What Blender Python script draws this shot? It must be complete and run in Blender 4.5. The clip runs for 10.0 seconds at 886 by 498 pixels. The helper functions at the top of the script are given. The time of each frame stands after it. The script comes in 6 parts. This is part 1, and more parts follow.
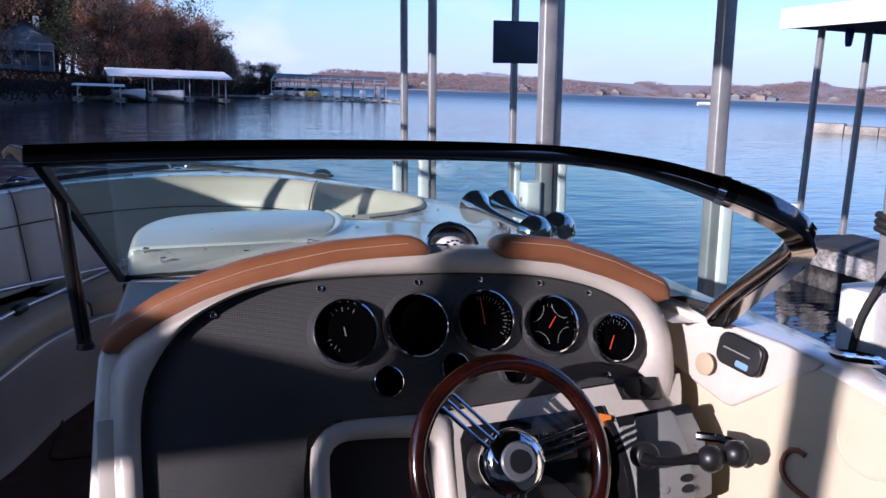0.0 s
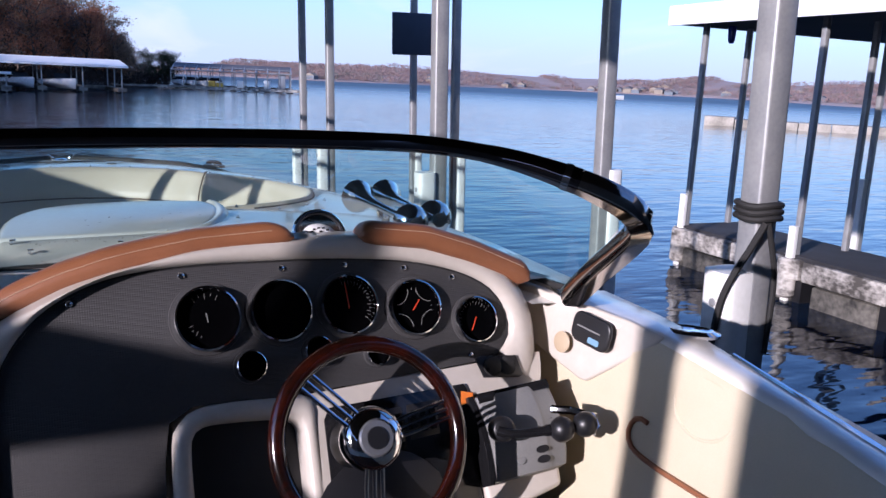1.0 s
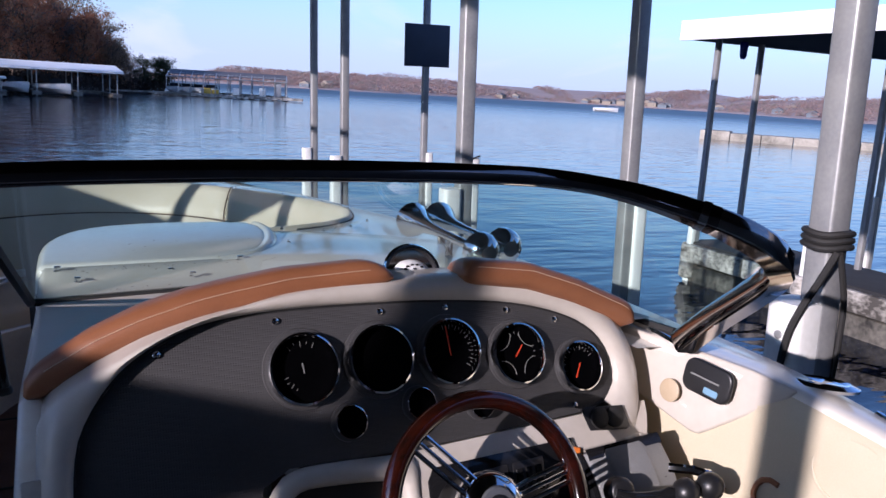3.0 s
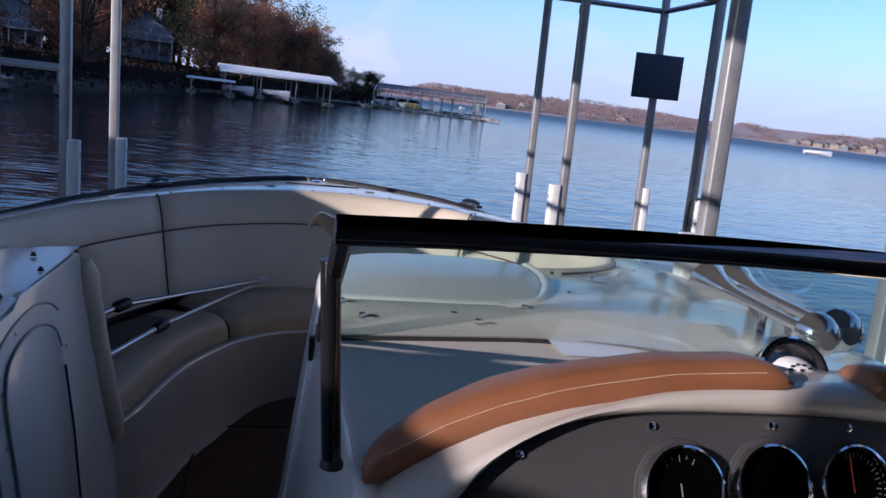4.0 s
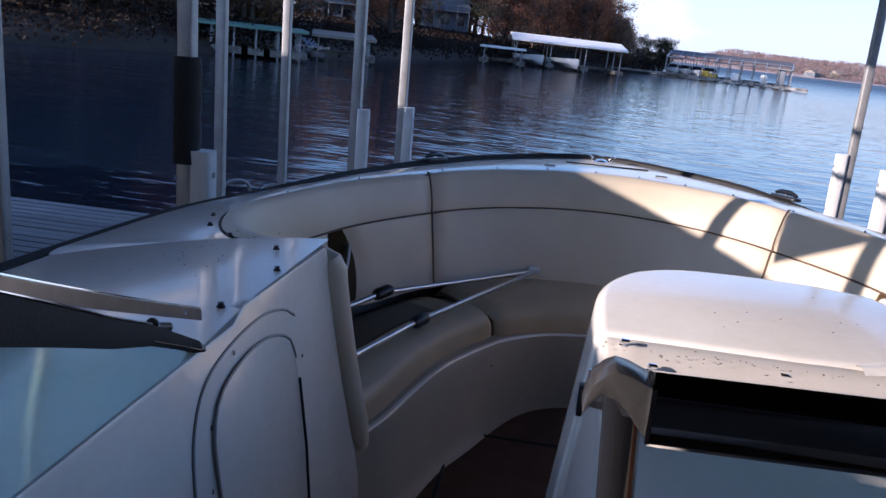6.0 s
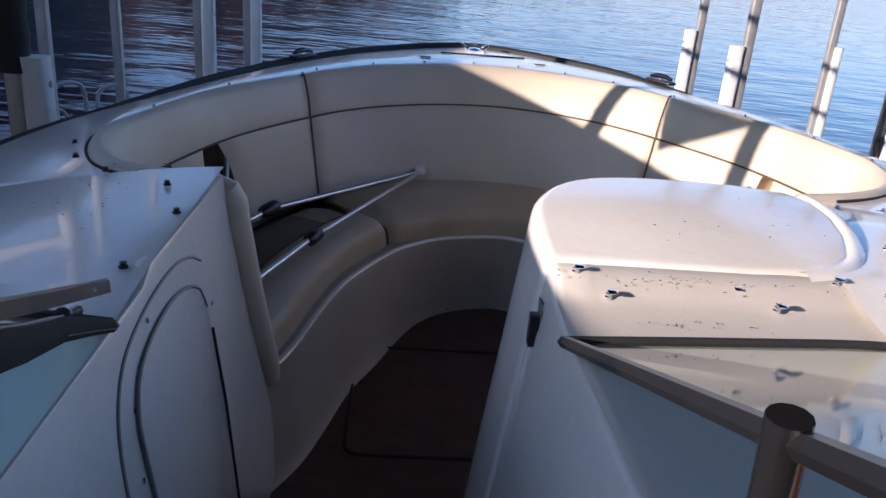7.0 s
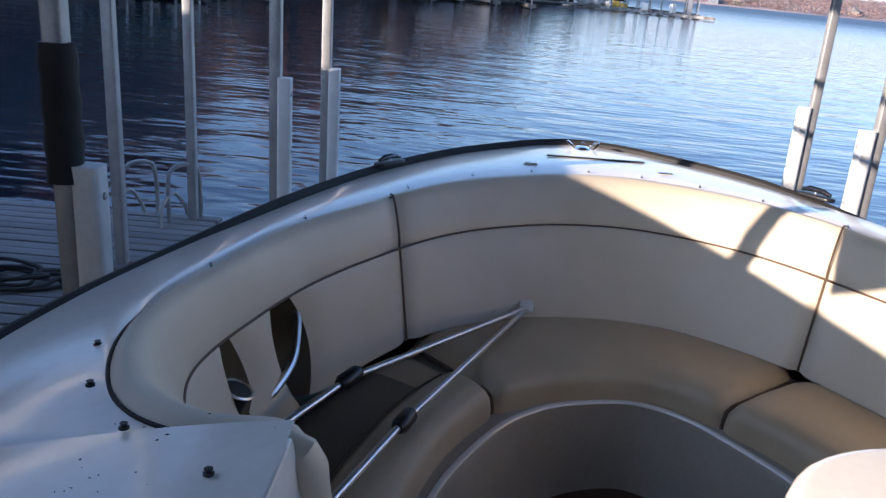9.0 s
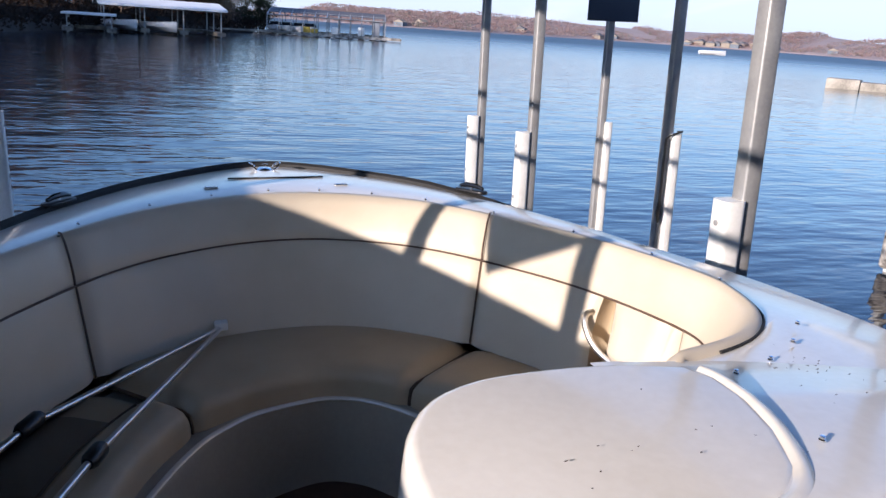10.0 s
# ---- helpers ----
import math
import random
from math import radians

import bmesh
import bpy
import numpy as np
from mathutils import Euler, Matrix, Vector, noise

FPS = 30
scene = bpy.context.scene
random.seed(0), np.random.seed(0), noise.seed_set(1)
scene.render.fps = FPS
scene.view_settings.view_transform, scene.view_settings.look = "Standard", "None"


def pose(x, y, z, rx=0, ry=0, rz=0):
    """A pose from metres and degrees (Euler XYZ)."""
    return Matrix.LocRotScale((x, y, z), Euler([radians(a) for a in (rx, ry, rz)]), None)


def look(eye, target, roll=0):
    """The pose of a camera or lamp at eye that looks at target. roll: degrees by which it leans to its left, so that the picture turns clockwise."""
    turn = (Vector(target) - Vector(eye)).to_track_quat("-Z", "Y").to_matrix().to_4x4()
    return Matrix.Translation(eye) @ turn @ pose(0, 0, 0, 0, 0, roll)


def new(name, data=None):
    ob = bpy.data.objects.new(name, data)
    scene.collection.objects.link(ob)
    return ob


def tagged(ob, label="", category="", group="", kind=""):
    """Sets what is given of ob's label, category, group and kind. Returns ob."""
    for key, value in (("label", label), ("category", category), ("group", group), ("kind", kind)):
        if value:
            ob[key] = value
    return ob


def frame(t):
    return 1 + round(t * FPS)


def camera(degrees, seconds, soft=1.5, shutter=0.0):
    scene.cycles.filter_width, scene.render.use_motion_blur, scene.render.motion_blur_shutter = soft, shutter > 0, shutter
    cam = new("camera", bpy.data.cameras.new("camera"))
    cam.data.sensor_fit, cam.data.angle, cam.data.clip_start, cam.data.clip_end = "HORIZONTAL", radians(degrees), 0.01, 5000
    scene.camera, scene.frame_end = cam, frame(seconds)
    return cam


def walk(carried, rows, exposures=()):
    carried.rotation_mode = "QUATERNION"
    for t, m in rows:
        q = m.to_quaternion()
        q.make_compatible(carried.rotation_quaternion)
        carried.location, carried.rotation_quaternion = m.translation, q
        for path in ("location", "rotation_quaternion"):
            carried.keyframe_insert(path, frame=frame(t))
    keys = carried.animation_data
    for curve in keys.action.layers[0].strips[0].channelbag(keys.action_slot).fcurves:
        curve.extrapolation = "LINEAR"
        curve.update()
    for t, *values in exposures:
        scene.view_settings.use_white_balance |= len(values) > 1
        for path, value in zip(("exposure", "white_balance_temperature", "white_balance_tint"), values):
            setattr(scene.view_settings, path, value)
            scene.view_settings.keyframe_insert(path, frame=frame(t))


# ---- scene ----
# The camera. The boat and its dock list by about 1.6 degrees against the lake: BOAT lays their own plan into the world.
cam = camera(57.5, 10.0)
BOAT = pose(0.083, 0.019, 0.056, -0.49, -1.556, 0.45)
PATH = [
    (0, (0.047, 0.189, 1.954), (0.644, 2.057, 1.559), 0.4),
    (0.5, (0.085, 0.158, 1.951), (0.78, 1.99, 1.55), 0.1),
    (1, (0.114, 0.105, 1.954), (0.919, 1.889, 1.542), 1.0),
    (1.5, (0.113, 0.095, 1.956), (0.937, 1.871, 1.546), 0.8),
    (2, (0.114, 0.089, 1.965), (0.964, 1.855, 1.564), 1.4),
    (2.2, (0.113, 0.094, 1.966), (0.961, 1.864, 1.581), 0.7),
    (3.3, (-0.098, 0.461, 1.984), (0.684, 2.262, 1.603), 3.2),
    (3.5, (-0.147, 0.528, 1.994), (0.557, 2.368, 1.648), 3.9),
    (3.9, (-0.233, 0.64, 2.003), (0.249, 2.548, 1.645), 5.8),
    (4, (-0.234, 0.685, 1.989), (0.171, 2.61, 1.628), 5.5),
    (4.5, (-0.235, 0.97, 2.018), (-0.232, 2.945, 1.703), 5.3),
    (4.8, (-0.23, 1.082, 2.017), (-0.406, 3.048, 1.693), 5.8),
    (5, (-0.24, 1.114, 2.012), (-0.497, 3.068, 1.67), 6.7),
    (5.5, (-0.232, 1.138, 1.994), (-0.551, 3.073, 1.6), 8.1),
    (6, (-0.225, 1.173, 1.991), (-0.488, 3.093, 1.494), 5.1),
    (6.2, (-0.241, 1.197, 1.996), (-0.424, 3.089, 1.373), 3.8),
    (7.3, (-0.452, 1.394, 2.032), (-0.267, 3.241, 1.288), 4.4),
    (7.5, (-0.491, 1.451, 2.053), (-0.291, 3.294, 1.302), 3.8),
    (8, (-0.568, 1.758, 2.079), (-0.606, 3.641, 1.407), 1.9),
    (8.5, (-0.564, 1.993, 2.125), (-0.747, 3.879, 1.483), 2.7),
    (9, (-0.544, 2.012, 2.125), (-0.592, 3.909, 1.496), 4.2),
    (9.5, (-0.491, 1.939, 2.131), (-0.161, 3.834, 1.583), 3.1),
    (10, (-0.421, 1.826, 2.135), (0.196, 3.652, 1.6), 2.3),
]
walk(cam, [(t, BOAT @ look(eye, target, roll)) for t, eye, target, roll in PATH], [(0, 0.58, 5740, 28), (2.2, 0.56, 5740, 28), (3.5, 0.40, 5960, 27), (4, 0.34, 5980, 26), (5.3, 0.50, 6150, 26), (5.6, 0.75, 6250, 26), (6.0, 0.92, 6350, 26), (7.5, 1.0, 6800, 24), (8.5, 1.22, 7200, 24), (9.0, 1.38, 6900, 22), (9.5, 1.34, 6650, 20), (10, 0.80, 6450, 21)])

# ---- light ----
WATER_Z = -0.5
SUNLIGHT = (BOAT.to_3x3() @ Vector((1.0, 0.55, -0.345))).normalized()
SUN_UP = math.degrees(math.asin(-SUNLIGHT.z))
world = bpy.data.worlds.new("sky")
scene.world = world
world.use_nodes = True
wn, wl = world.node_tree.nodes, world.node_tree.links
wn.clear()
w_out, w_bg, w_sky = wn.new("ShaderNodeOutputWorld"), wn.new("ShaderNodeBackground"), wn.new("ShaderNodeTexSky")
w_sky.sky_type, w_sky.sun_disc = "NISHITA", False
w_sky.sun_elevation, w_sky.sun_rotation = radians(SUN_UP), math.atan2(-SUNLIGHT.x, -SUNLIGHT.y)
w_sky.air_density, w_sky.dust_density, w_sky.ozone_density = 1.0, 0.8, 2.0
w_bg.inputs["Strength"].default_value = 0.14
# thin cirrus
w_co, w_map, w_noise, w_ramp, w_mix = (wn.new("ShaderNodeTexCoord"), wn.new("ShaderNodeMapping"), wn.new("ShaderNodeTexNoise"),
                                       wn.new("ShaderNodeValToRGB"), wn.new("ShaderNodeMix"))
w_map.inputs["Scale"].default_value = (3.0, 3.0, 9.0)
w_map.inputs["Rotation"].default_value = (0.3, 0.5, 0.2)
w_noise.inputs["Scale"].default_value, w_noise.inputs["Detail"].default_value, w_noise.inputs["Distortion"].default_value = 1.3, 7, 1.2
w_ramp.color_ramp.elements[0].position, w_ramp.color_ramp.elements[1].position = 0.58, 0.92
w_mix.data_type, w_mix.blend_type = "RGBA", "MIX"
wl.new(w_co.outputs["Generated"], w_map.inputs["Vector"])
wl.new(w_map.outputs["Vector"], w_noise.inputs["Vector"])
wl.new(w_noise.outputs["Fac"], w_ramp.inputs["Fac"])
wl.new(w_ramp.outputs["Color"], w_mix.inputs["Factor"])
w_tint = wn.new("ShaderNodeMix")
w_tint.data_type, w_tint.blend_type = "RGBA", "MULTIPLY"
w_tint.inputs["Factor"].default_value, w_tint.inputs["B"].default_value = 1.0, (0.67, 0.905, 1.18, 1)
wl.new(w_sky.outputs["Color"], w_tint.inputs["A"])
# pale haze over the horizon all round
w_sep, w_low, w_haze = wn.new("ShaderNodeSeparateXYZ"), wn.new("ShaderNodeMapRange"), wn.new("ShaderNodeMix")
w_haze.data_type = "RGBA"
wl.new(w_co.outputs["Generated"], w_sep.inputs["Vector"])
wl.new(w_sep.outputs["Z"], w_low.inputs["Value"])
w_low.interpolation_type = "SMOOTHSTEP"
w_low.inputs["From Min"].default_value, w_low.inputs["From Max"].default_value = 0.0, 0.15
w_low.inputs["To Min"].default_value, w_low.inputs["To Max"].default_value = 0.92, 0.0
wl.new(w_low.outputs["Result"], w_haze.inputs["Factor"])
wl.new(w_tint.outputs["Result"], w_haze.inputs["A"])
w_haze.inputs["B"].default_value = (3.25, 4.0, 5.1, 1)
wl.new(w_haze.outputs["Result"], w_mix.inputs["A"])
w_mix.inputs["B"].default_value = (4.6, 4.9, 5.4, 1)
wl.new(w_mix.outputs["Result"], w_bg.inputs["Color"])
wl.new(w_bg.outputs["Background"], w_out.inputs["Surface"])
sun = new("sun", bpy.data.lights.new("sun", "SUN"))
sun.data.energy, sun.data.angle, sun.data.color = 4.6, radians(0.5), (1.0, 0.92, 0.81)
sun.matrix_world = look((0, 0, 30), SUNLIGHT * 30 + Vector((0, 0, 30)))


# ---- materials ----
def shader(name, color, other=None, rough=0.5, metal=0.0, scale=6.0, fine=90.0, bump=0.1, coat=0.0, spread=0.5, stretch=(1, 1, 1), per_piece=0.0, spec=0.5):
    """A surface of two colours mixed by noise at two scales, with fine relief."""
    m = bpy.data.materials.new(name)
    m.use_nodes = True
    n, l = m.node_tree.nodes, m.node_tree.links
    b = n["Principled BSDF"]
    other = other or tuple(c * 0.82 for c in color)
    co, mp, n1, n2, mix, mx = (n.new("ShaderNodeTexCoord"), n.new("ShaderNodeMapping"), n.new("ShaderNodeTexNoise"), n.new("ShaderNodeTexNoise"),
                               n.new("ShaderNodeMath"), n.new("ShaderNodeMix"))
    mp.inputs["Scale"].default_value = stretch
    l.new(co.outputs["Object"], mp.inputs["Vector"])
    for tex, sc in ((n1, scale), (n2, fine)):
        l.new(mp.outputs["Vector"], tex.inputs["Vector"])
        tex.inputs["Scale"].default_value, tex.inputs["Detail"].default_value = sc, 4
    mix.operation = "MULTIPLY_ADD"
    l.new(n2.outputs["Fac"], mix.inputs[0])
    mix.inputs[1].default_value = 0.5
    sub = n.new("ShaderNodeMath")
    sub.operation = "SUBTRACT"
    l.new(n1.outputs["Fac"], sub.inputs[0])
    sub.inputs[1].default_value = 0.25
    l.new(sub.outputs[0], mix.inputs[2])
    last = mix.outputs[0]
    if per_piece:
        info, add = n.new("ShaderNodeObjectInfo"), n.new("ShaderNodeMath")
        add.operation = "MULTIPLY_ADD"
        l.new(info.outputs["Random"], add.inputs[0])
        add.inputs[1].default_value = per_piece
        l.new(last, add.inputs[2])
        last = add.outputs[0]
    rng = n.new("ShaderNodeMapRange")
    rng.inputs["From Min"].default_value, rng.inputs["From Max"].default_value = 0.5 - spread / 2, 0.5 + spread / 2 + per_piece
    l.new(last, rng.inputs["Value"])
    mx.data_type = "RGBA"
    l.new(rng.outputs["Result"], mx.inputs["Factor"])
    mx.inputs["A"].default_value, mx.inputs["B"].default_value = (*other, 1), (*color, 1)
    l.new(mx.outputs["Result"], b.inputs["Base Color"])
    b.inputs["Roughness"].default_value, b.inputs["Metallic"].default_value = rough, metal
    b.inputs["Coat Weight"].default_value = coat
    b.inputs["Coat Roughness"].default_value = 0.06
    b.inputs["Specular IOR Level"].default_value = spec
    if bump:
        bp = n.new("ShaderNodeBump")
        bp.inputs["Strength"].default_value, bp.inputs["Distance"].default_value = bump, 0.004
        l.new(n2.outputs["Fac"], bp.inputs["Height"])
        l.new(bp.outputs["Normal"], b.inputs["Normal"])
    return m


GELCOAT = shader("gelcoat", (0.80, 0.765, 0.70), (0.71, 0.67, 0.60), 0.20, scale=3, fine=45, bump=0.012, coat=0.45)
CREAM = shader("cream_moulding", (0.56, 0.51, 0.445), (0.49, 0.445, 0.385), 0.30, scale=3, fine=60, bump=0.012, coat=0.25)
SIDE_VINYL = shader("cream_side_vinyl", (0.58, 0.51, 0.375), (0.51, 0.44, 0.31), 0.5, scale=4, fine=380, bump=0.1)
DASH_TOP = shader("matt_dash_top", (0.56, 0.52, 0.46), (0.49, 0.45, 0.395), 0.6, scale=3, fine=160, bump=0.04, spec=0.25)
# tan vinyl darkened to stand for the shade inside the port recesses
SHADED_VINYL = shader("shaded_vinyl", (0.10, 0.066, 0.034), (0.075, 0.05, 0.026), 0.5, scale=4, fine=300, bump=0.1)
# off-white moulding with the footwell's shade put into its colour
SHADED_LINER = shader("shaded_liner", (0.37, 0.33, 0.27), (0.30, 0.265, 0.215), 0.42, scale=3, fine=60, bump=0.03)
PONTOON = shader("white_pontoon", (0.40, 0.36, 0.30), (0.14, 0.125, 0.10), 0.85, scale=0.8, fine=9, bump=0.3)
# mottled float stains, darkened further for the shade under the deck
FLOAT_DARK = shader("shaded_stained_float", (0.13, 0.12, 0.10), (0.015, 0.014, 0.012), 0.8, scale=2.8, fine=16, bump=0.5, spread=0.32)
VINYL = shader("tan_vinyl", (0.60, 0.525, 0.415), (0.52, 0.445, 0.335), 0.48, scale=4, fine=420, bump=0.12)
VINYL_SEAT = shader("taupe_vinyl", (0.47, 0.37, 0.25), (0.39, 0.30, 0.195), 0.45, scale=4, fine=420, bump=0.12)
LEATHER = shader("brown_leather", (0.27, 0.104, 0.045), (0.20, 0.076, 0.033), 0.40, scale=9, fine=500, bump=0.2)
THREAD = shader("thread", (0.62, 0.47, 0.33), rough=0.8)
CARPET = shader("brown_carpet", (0.13, 0.066, 0.046), (0.075, 0.038, 0.027), 0.95, scale=12, fine=700, bump=0.7)
CHROME = shader("chrome", (0.82, 0.82, 0.83), (0.74, 0.74, 0.75), 0.07, 1.0, bump=0.0)
STEEL = shader("galvanised_steel", (0.38, 0.38, 0.372), (0.27, 0.275, 0.28), 0.42, 0.35, scale=7, fine=60, bump=0.05)
# chrome with a dark, reddish reflection put into its colour
DARK_TRIM = shader("dark_reflecting_chrome", (0.33, 0.265, 0.25), (0.25, 0.20, 0.19), 0.06, 1.0, bump=0.0)
# corner piece of that chrome, lighter to imitate its pale reflection
CORNER_TRIM = shader("pale_reflecting_chrome", (0.58, 0.53, 0.49), (0.46, 0.42, 0.39), 0.10, 1.0, bump=0.0)
STEEL_SATIN = shader("satin_steel", (0.86, 0.84, 0.80), (0.76, 0.74, 0.70), 0.32, 1.0, bump=0.0)
BLACK = shader("black_plastic", (0.014, 0.014, 0.016), (0.008, 0.008, 0.009), 0.38, fine=300, bump=0.05)
RUBBER = shader("black_rubber", (0.018, 0.017, 0.016), (0.010, 0.010, 0.010), 0.75, fine=200, bump=0.2)
DIAL = shader("dial_face", (0.002, 0.002, 0.0025), (0.0012, 0.0012, 0.0015), 0.5, bump=0.0, spec=0.0)
GLOSS_BLACK = shader("gloss_black", (0.012, 0.012, 0.013), (0.008, 0.008, 0.009), 0.12, bump=0.0)
MARK = shader("dial_marks", (0.22, 0.22, 0.21), rough=0.6, bump=0.0)
RED = shader("red_needle", (0.75, 0.07, 0.02), rough=0.5, bump=0.0)
ORANGE = shader("orange_tag", (0.85, 0.22, 0.03), rough=0.5)
WOOD = shader("mahogany_rim", (0.026, 0.0045, 0.0022), (0.005, 0.002, 0.0014), 0.16, scale=10, fine=60, bump=0.0, coat=1.0, spread=0.3, stretch=(1, 4, 1))
ORANGE_TANK = shader("yellow_tank", (0.55, 0.36, 0.05), rough=0.5)
GREY_PLASTIC = shader("grey_plastic", (0.22, 0.22, 0.215), (0.18, 0.18, 0.175), 0.35, fine=260, bump=0.06)
PVC = shader("white_pvc", (0.80, 0.80, 0.78), (0.68, 0.68, 0.64), 0.45, scale=5, fine=40, bump=0.03)
PLANK = shader("weathered_plank", (0.27, 0.26, 0.25), (0.12, 0.115, 0.11), 0.85, scale=5, fine=45, bump=0.5, stretch=(0.4, 6, 6), per_piece=0.35)
DARK_DECK = shader("dark_dock_deck", (0.030, 0.030, 0.033), (0.016, 0.016, 0.018), 0.95, scale=3, fine=50, bump=0.3)
CONCRETE = shader("weathered_concrete", (0.50, 0.47, 0.42), (0.06, 0.054, 0.047), 0.9, scale=2.4, fine=14, bump=0.4, stretch=(1, 1, 1.6), spread=0.30)
FLOAT = shader("stained_float", (0.30, 0.27, 0.23), (0.05, 0.045, 0.04), 0.9, scale=2.2, fine=25, bump=0.5)
FASCIA = shader("white_fascia", (0.80, 0.80, 0.78), (0.72, 0.72, 0.69), 0.5, scale=1, fine=20, bump=0.03)
ROOF_WOOD = shader("roof_boards", (0.085, 0.058, 0.036), (0.055, 0.038, 0.024), 0.8, scale=1.5, fine=30, bump=0.3)
# leaf litter paled towards mauve: distance haze is in the colour
FAR_GROUND = shader("hazed_leaf_litter", (0.35, 0.27, 0.245), (0.28, 0.215, 0.20), 0.95, scale=0.06, fine=0.8, bump=0.4)
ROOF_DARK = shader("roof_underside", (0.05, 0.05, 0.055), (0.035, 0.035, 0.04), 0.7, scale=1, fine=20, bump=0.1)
PAINT_WHITE = shader("boat_white", (0.80, 0.80, 0.79), rough=0.3, bump=0.0)
BARK = shader("bark", (0.085, 0.062, 0.048), (0.04, 0.03, 0.024), 0.95, scale=2, fine=20, bump=0.5)
ROOF_GREEN = shader("green_roof", (0.10, 0.24, 0.19), rough=0.5, scale=0.6, fine=9)
ROOF_GREY = shader("grey_roof", (0.10, 0.10, 0.11), rough=0.8, scale=0.6, fine=9)
# siding and trim darkened to imitate houses standing in shade
SIDING = shader("shaded_siding", (0.12, 0.145, 0.175), (0.09, 0.11, 0.135), 0.7, scale=0.7, fine=8)
TRIM_GREY = shader("shaded_trim", (0.19, 0.21, 0.24), rough=0.7, scale=0.7, fine=8)
BRICK_WARM = shader("tan_siding", (0.24, 0.20, 0.16), rough=0.8, scale=0.6, fine=8)
PANE = shader("window_pane", (0.03, 0.035, 0.045), rough=0.08, bump=0.0)
# leaf litter darkened to imitate the shade of the wooded bank
EARTH = shader("shaded_leaf_litter", (0.050, 0.034, 0.023), (0.018, 0.014, 0.010), 0.95, scale=0.12, fine=2.5, bump=0.6)


def panel_metal():
    """Grey dash metal with a fine perforation."""
    m = shader("perforated_dash", (0.064, 0.062, 0.062), (0.049, 0.048, 0.049), 0.45, 0.0, fine=200, bump=0.0, spec=0.2)
    n, l = m.node_tree.nodes, m.node_tree.links
    co, vor, ramp, bp = n.new("ShaderNodeTexCoord"), n.new("ShaderNodeTexVoronoi"), n.new("ShaderNodeValToRGB"), n.new("ShaderNodeBump")
    vor.inputs["Scale"].default_value, vor.inputs["Randomness"].default_value = 250, 0.05
    l.new(co.outputs["Object"], vor.inputs["Vector"])
    l.new(vor.outputs["Distance"], ramp.inputs["Fac"])
    ramp.color_ramp.elements[0].position, ramp.color_ramp.elements[1].position = 0.25, 0.45
    l.new(ramp.outputs["Color"], bp.inputs["Height"])
    bp.inputs["Strength"].default_value, bp.inputs["Distance"].default_value = 0.5, 0.0012
    l.new(bp.outputs["Normal"], n["Principled BSDF"].inputs["Normal"])
    return m


def thin_glass(name, tint, gloss=0.04):
    m = bpy.data.materials.new(name)
    m.use_nodes = True
    n, l = m.node_tree.nodes, m.node_tree.links
    n.clear()
    out, tr, gl, mix, lw, pw, fr = (n.new("ShaderNodeOutputMaterial"), n.new("ShaderNodeBsdfTransparent"), n.new("ShaderNodeBsdfGlossy"),
                                    n.new("ShaderNodeMixShader"), n.new("ShaderNodeLayerWeight"), n.new("ShaderNodeMath"), n.new("ShaderNodeMath"))
    tr.inputs["Color"].default_value = (*tint, 1)
    gl.inputs["Roughness"].default_value = gloss
    lw.inputs["Blend"].default_value = 0.5
    pw.operation, fr.operation = "POWER", "MULTIPLY_ADD"
    l.new(lw.outputs["Facing"], pw.inputs[0])
    pw.inputs[1].default_value = 5.0
    l.new(pw.outputs[0], fr.inputs[0])
    fr.inputs[1].default_value, fr.inputs[2].default_value = 0.9, 0.04
    l.new(fr.outputs[0], mix.inputs["Fac"])
    l.new(tr.outputs["BSDF"], mix.inputs[1])
    l.new(gl.outputs["BSDF"], mix.inputs[2])
    l.new(mix.outputs["Shader"], out.inputs["Surface"])
    return m


def lake_surface():
    m = bpy.data.materials.new("lake_water")
    m.use_nodes = True
    n, l = m.node_tree.nodes, m.node_tree.links
    b = n["Principled BSDF"]
    b.inputs["Base Color"].default_value = (0.004, 0.011, 0.024, 1)
    b.inputs["Roughness"].default_value = 0.05
    b.inputs["IOR"].default_value = 1.33
    co = n.new("ShaderNodeTexCoord")
    height = None
    for sc, st, rot, amt in ((0.42, (1, 2.2, 1), 0.22, 1.4), (1.5, (1, 2.6, 1), -0.12, 0.60), (5.0, (1, 1.8, 1), 0.4, 0.07)):
        mp, tx, ml = n.new("ShaderNodeMapping"), n.new("ShaderNodeTexNoise"), n.new("ShaderNodeMath")
        mp.inputs["Scale"].default_value, mp.inputs["Rotation"].default_value = st, (0, 0, rot)
        l.new(co.outputs["Object"], mp.inputs["Vector"])
        l.new(mp.outputs["Vector"], tx.inputs["Vector"])
        tx.inputs["Scale"].default_value, tx.inputs["Detail"].default_value = sc, 1.4
        ml.operation = "MULTIPLY_ADD"
        l.new(tx.outputs["Fac"], ml.inputs[0])
        ml.inputs[1].default_value = amt
        if height:
            l.new(height, ml.inputs[2])
        else:
            ml.inputs[2].default_value = 0.0
        height = ml.outputs[0]
    bp = n.new("ShaderNodeBump")
    bp.inputs["Strength"].default_value, bp.inputs["Distance"].default_value = 1.0, 0.030
    l.new(height, bp.inputs["Height"])
    l.new(bp.outputs["Normal"], b.inputs["Normal"])
    # smooth among the docks, ruffled by wind out on the open lake
    far, ruffle = n.new("ShaderNodeVectorMath"), n.new("ShaderNodeMapRange")
    far.operation = "LENGTH"
    l.new(co.outputs["Object"], far.inputs[0])
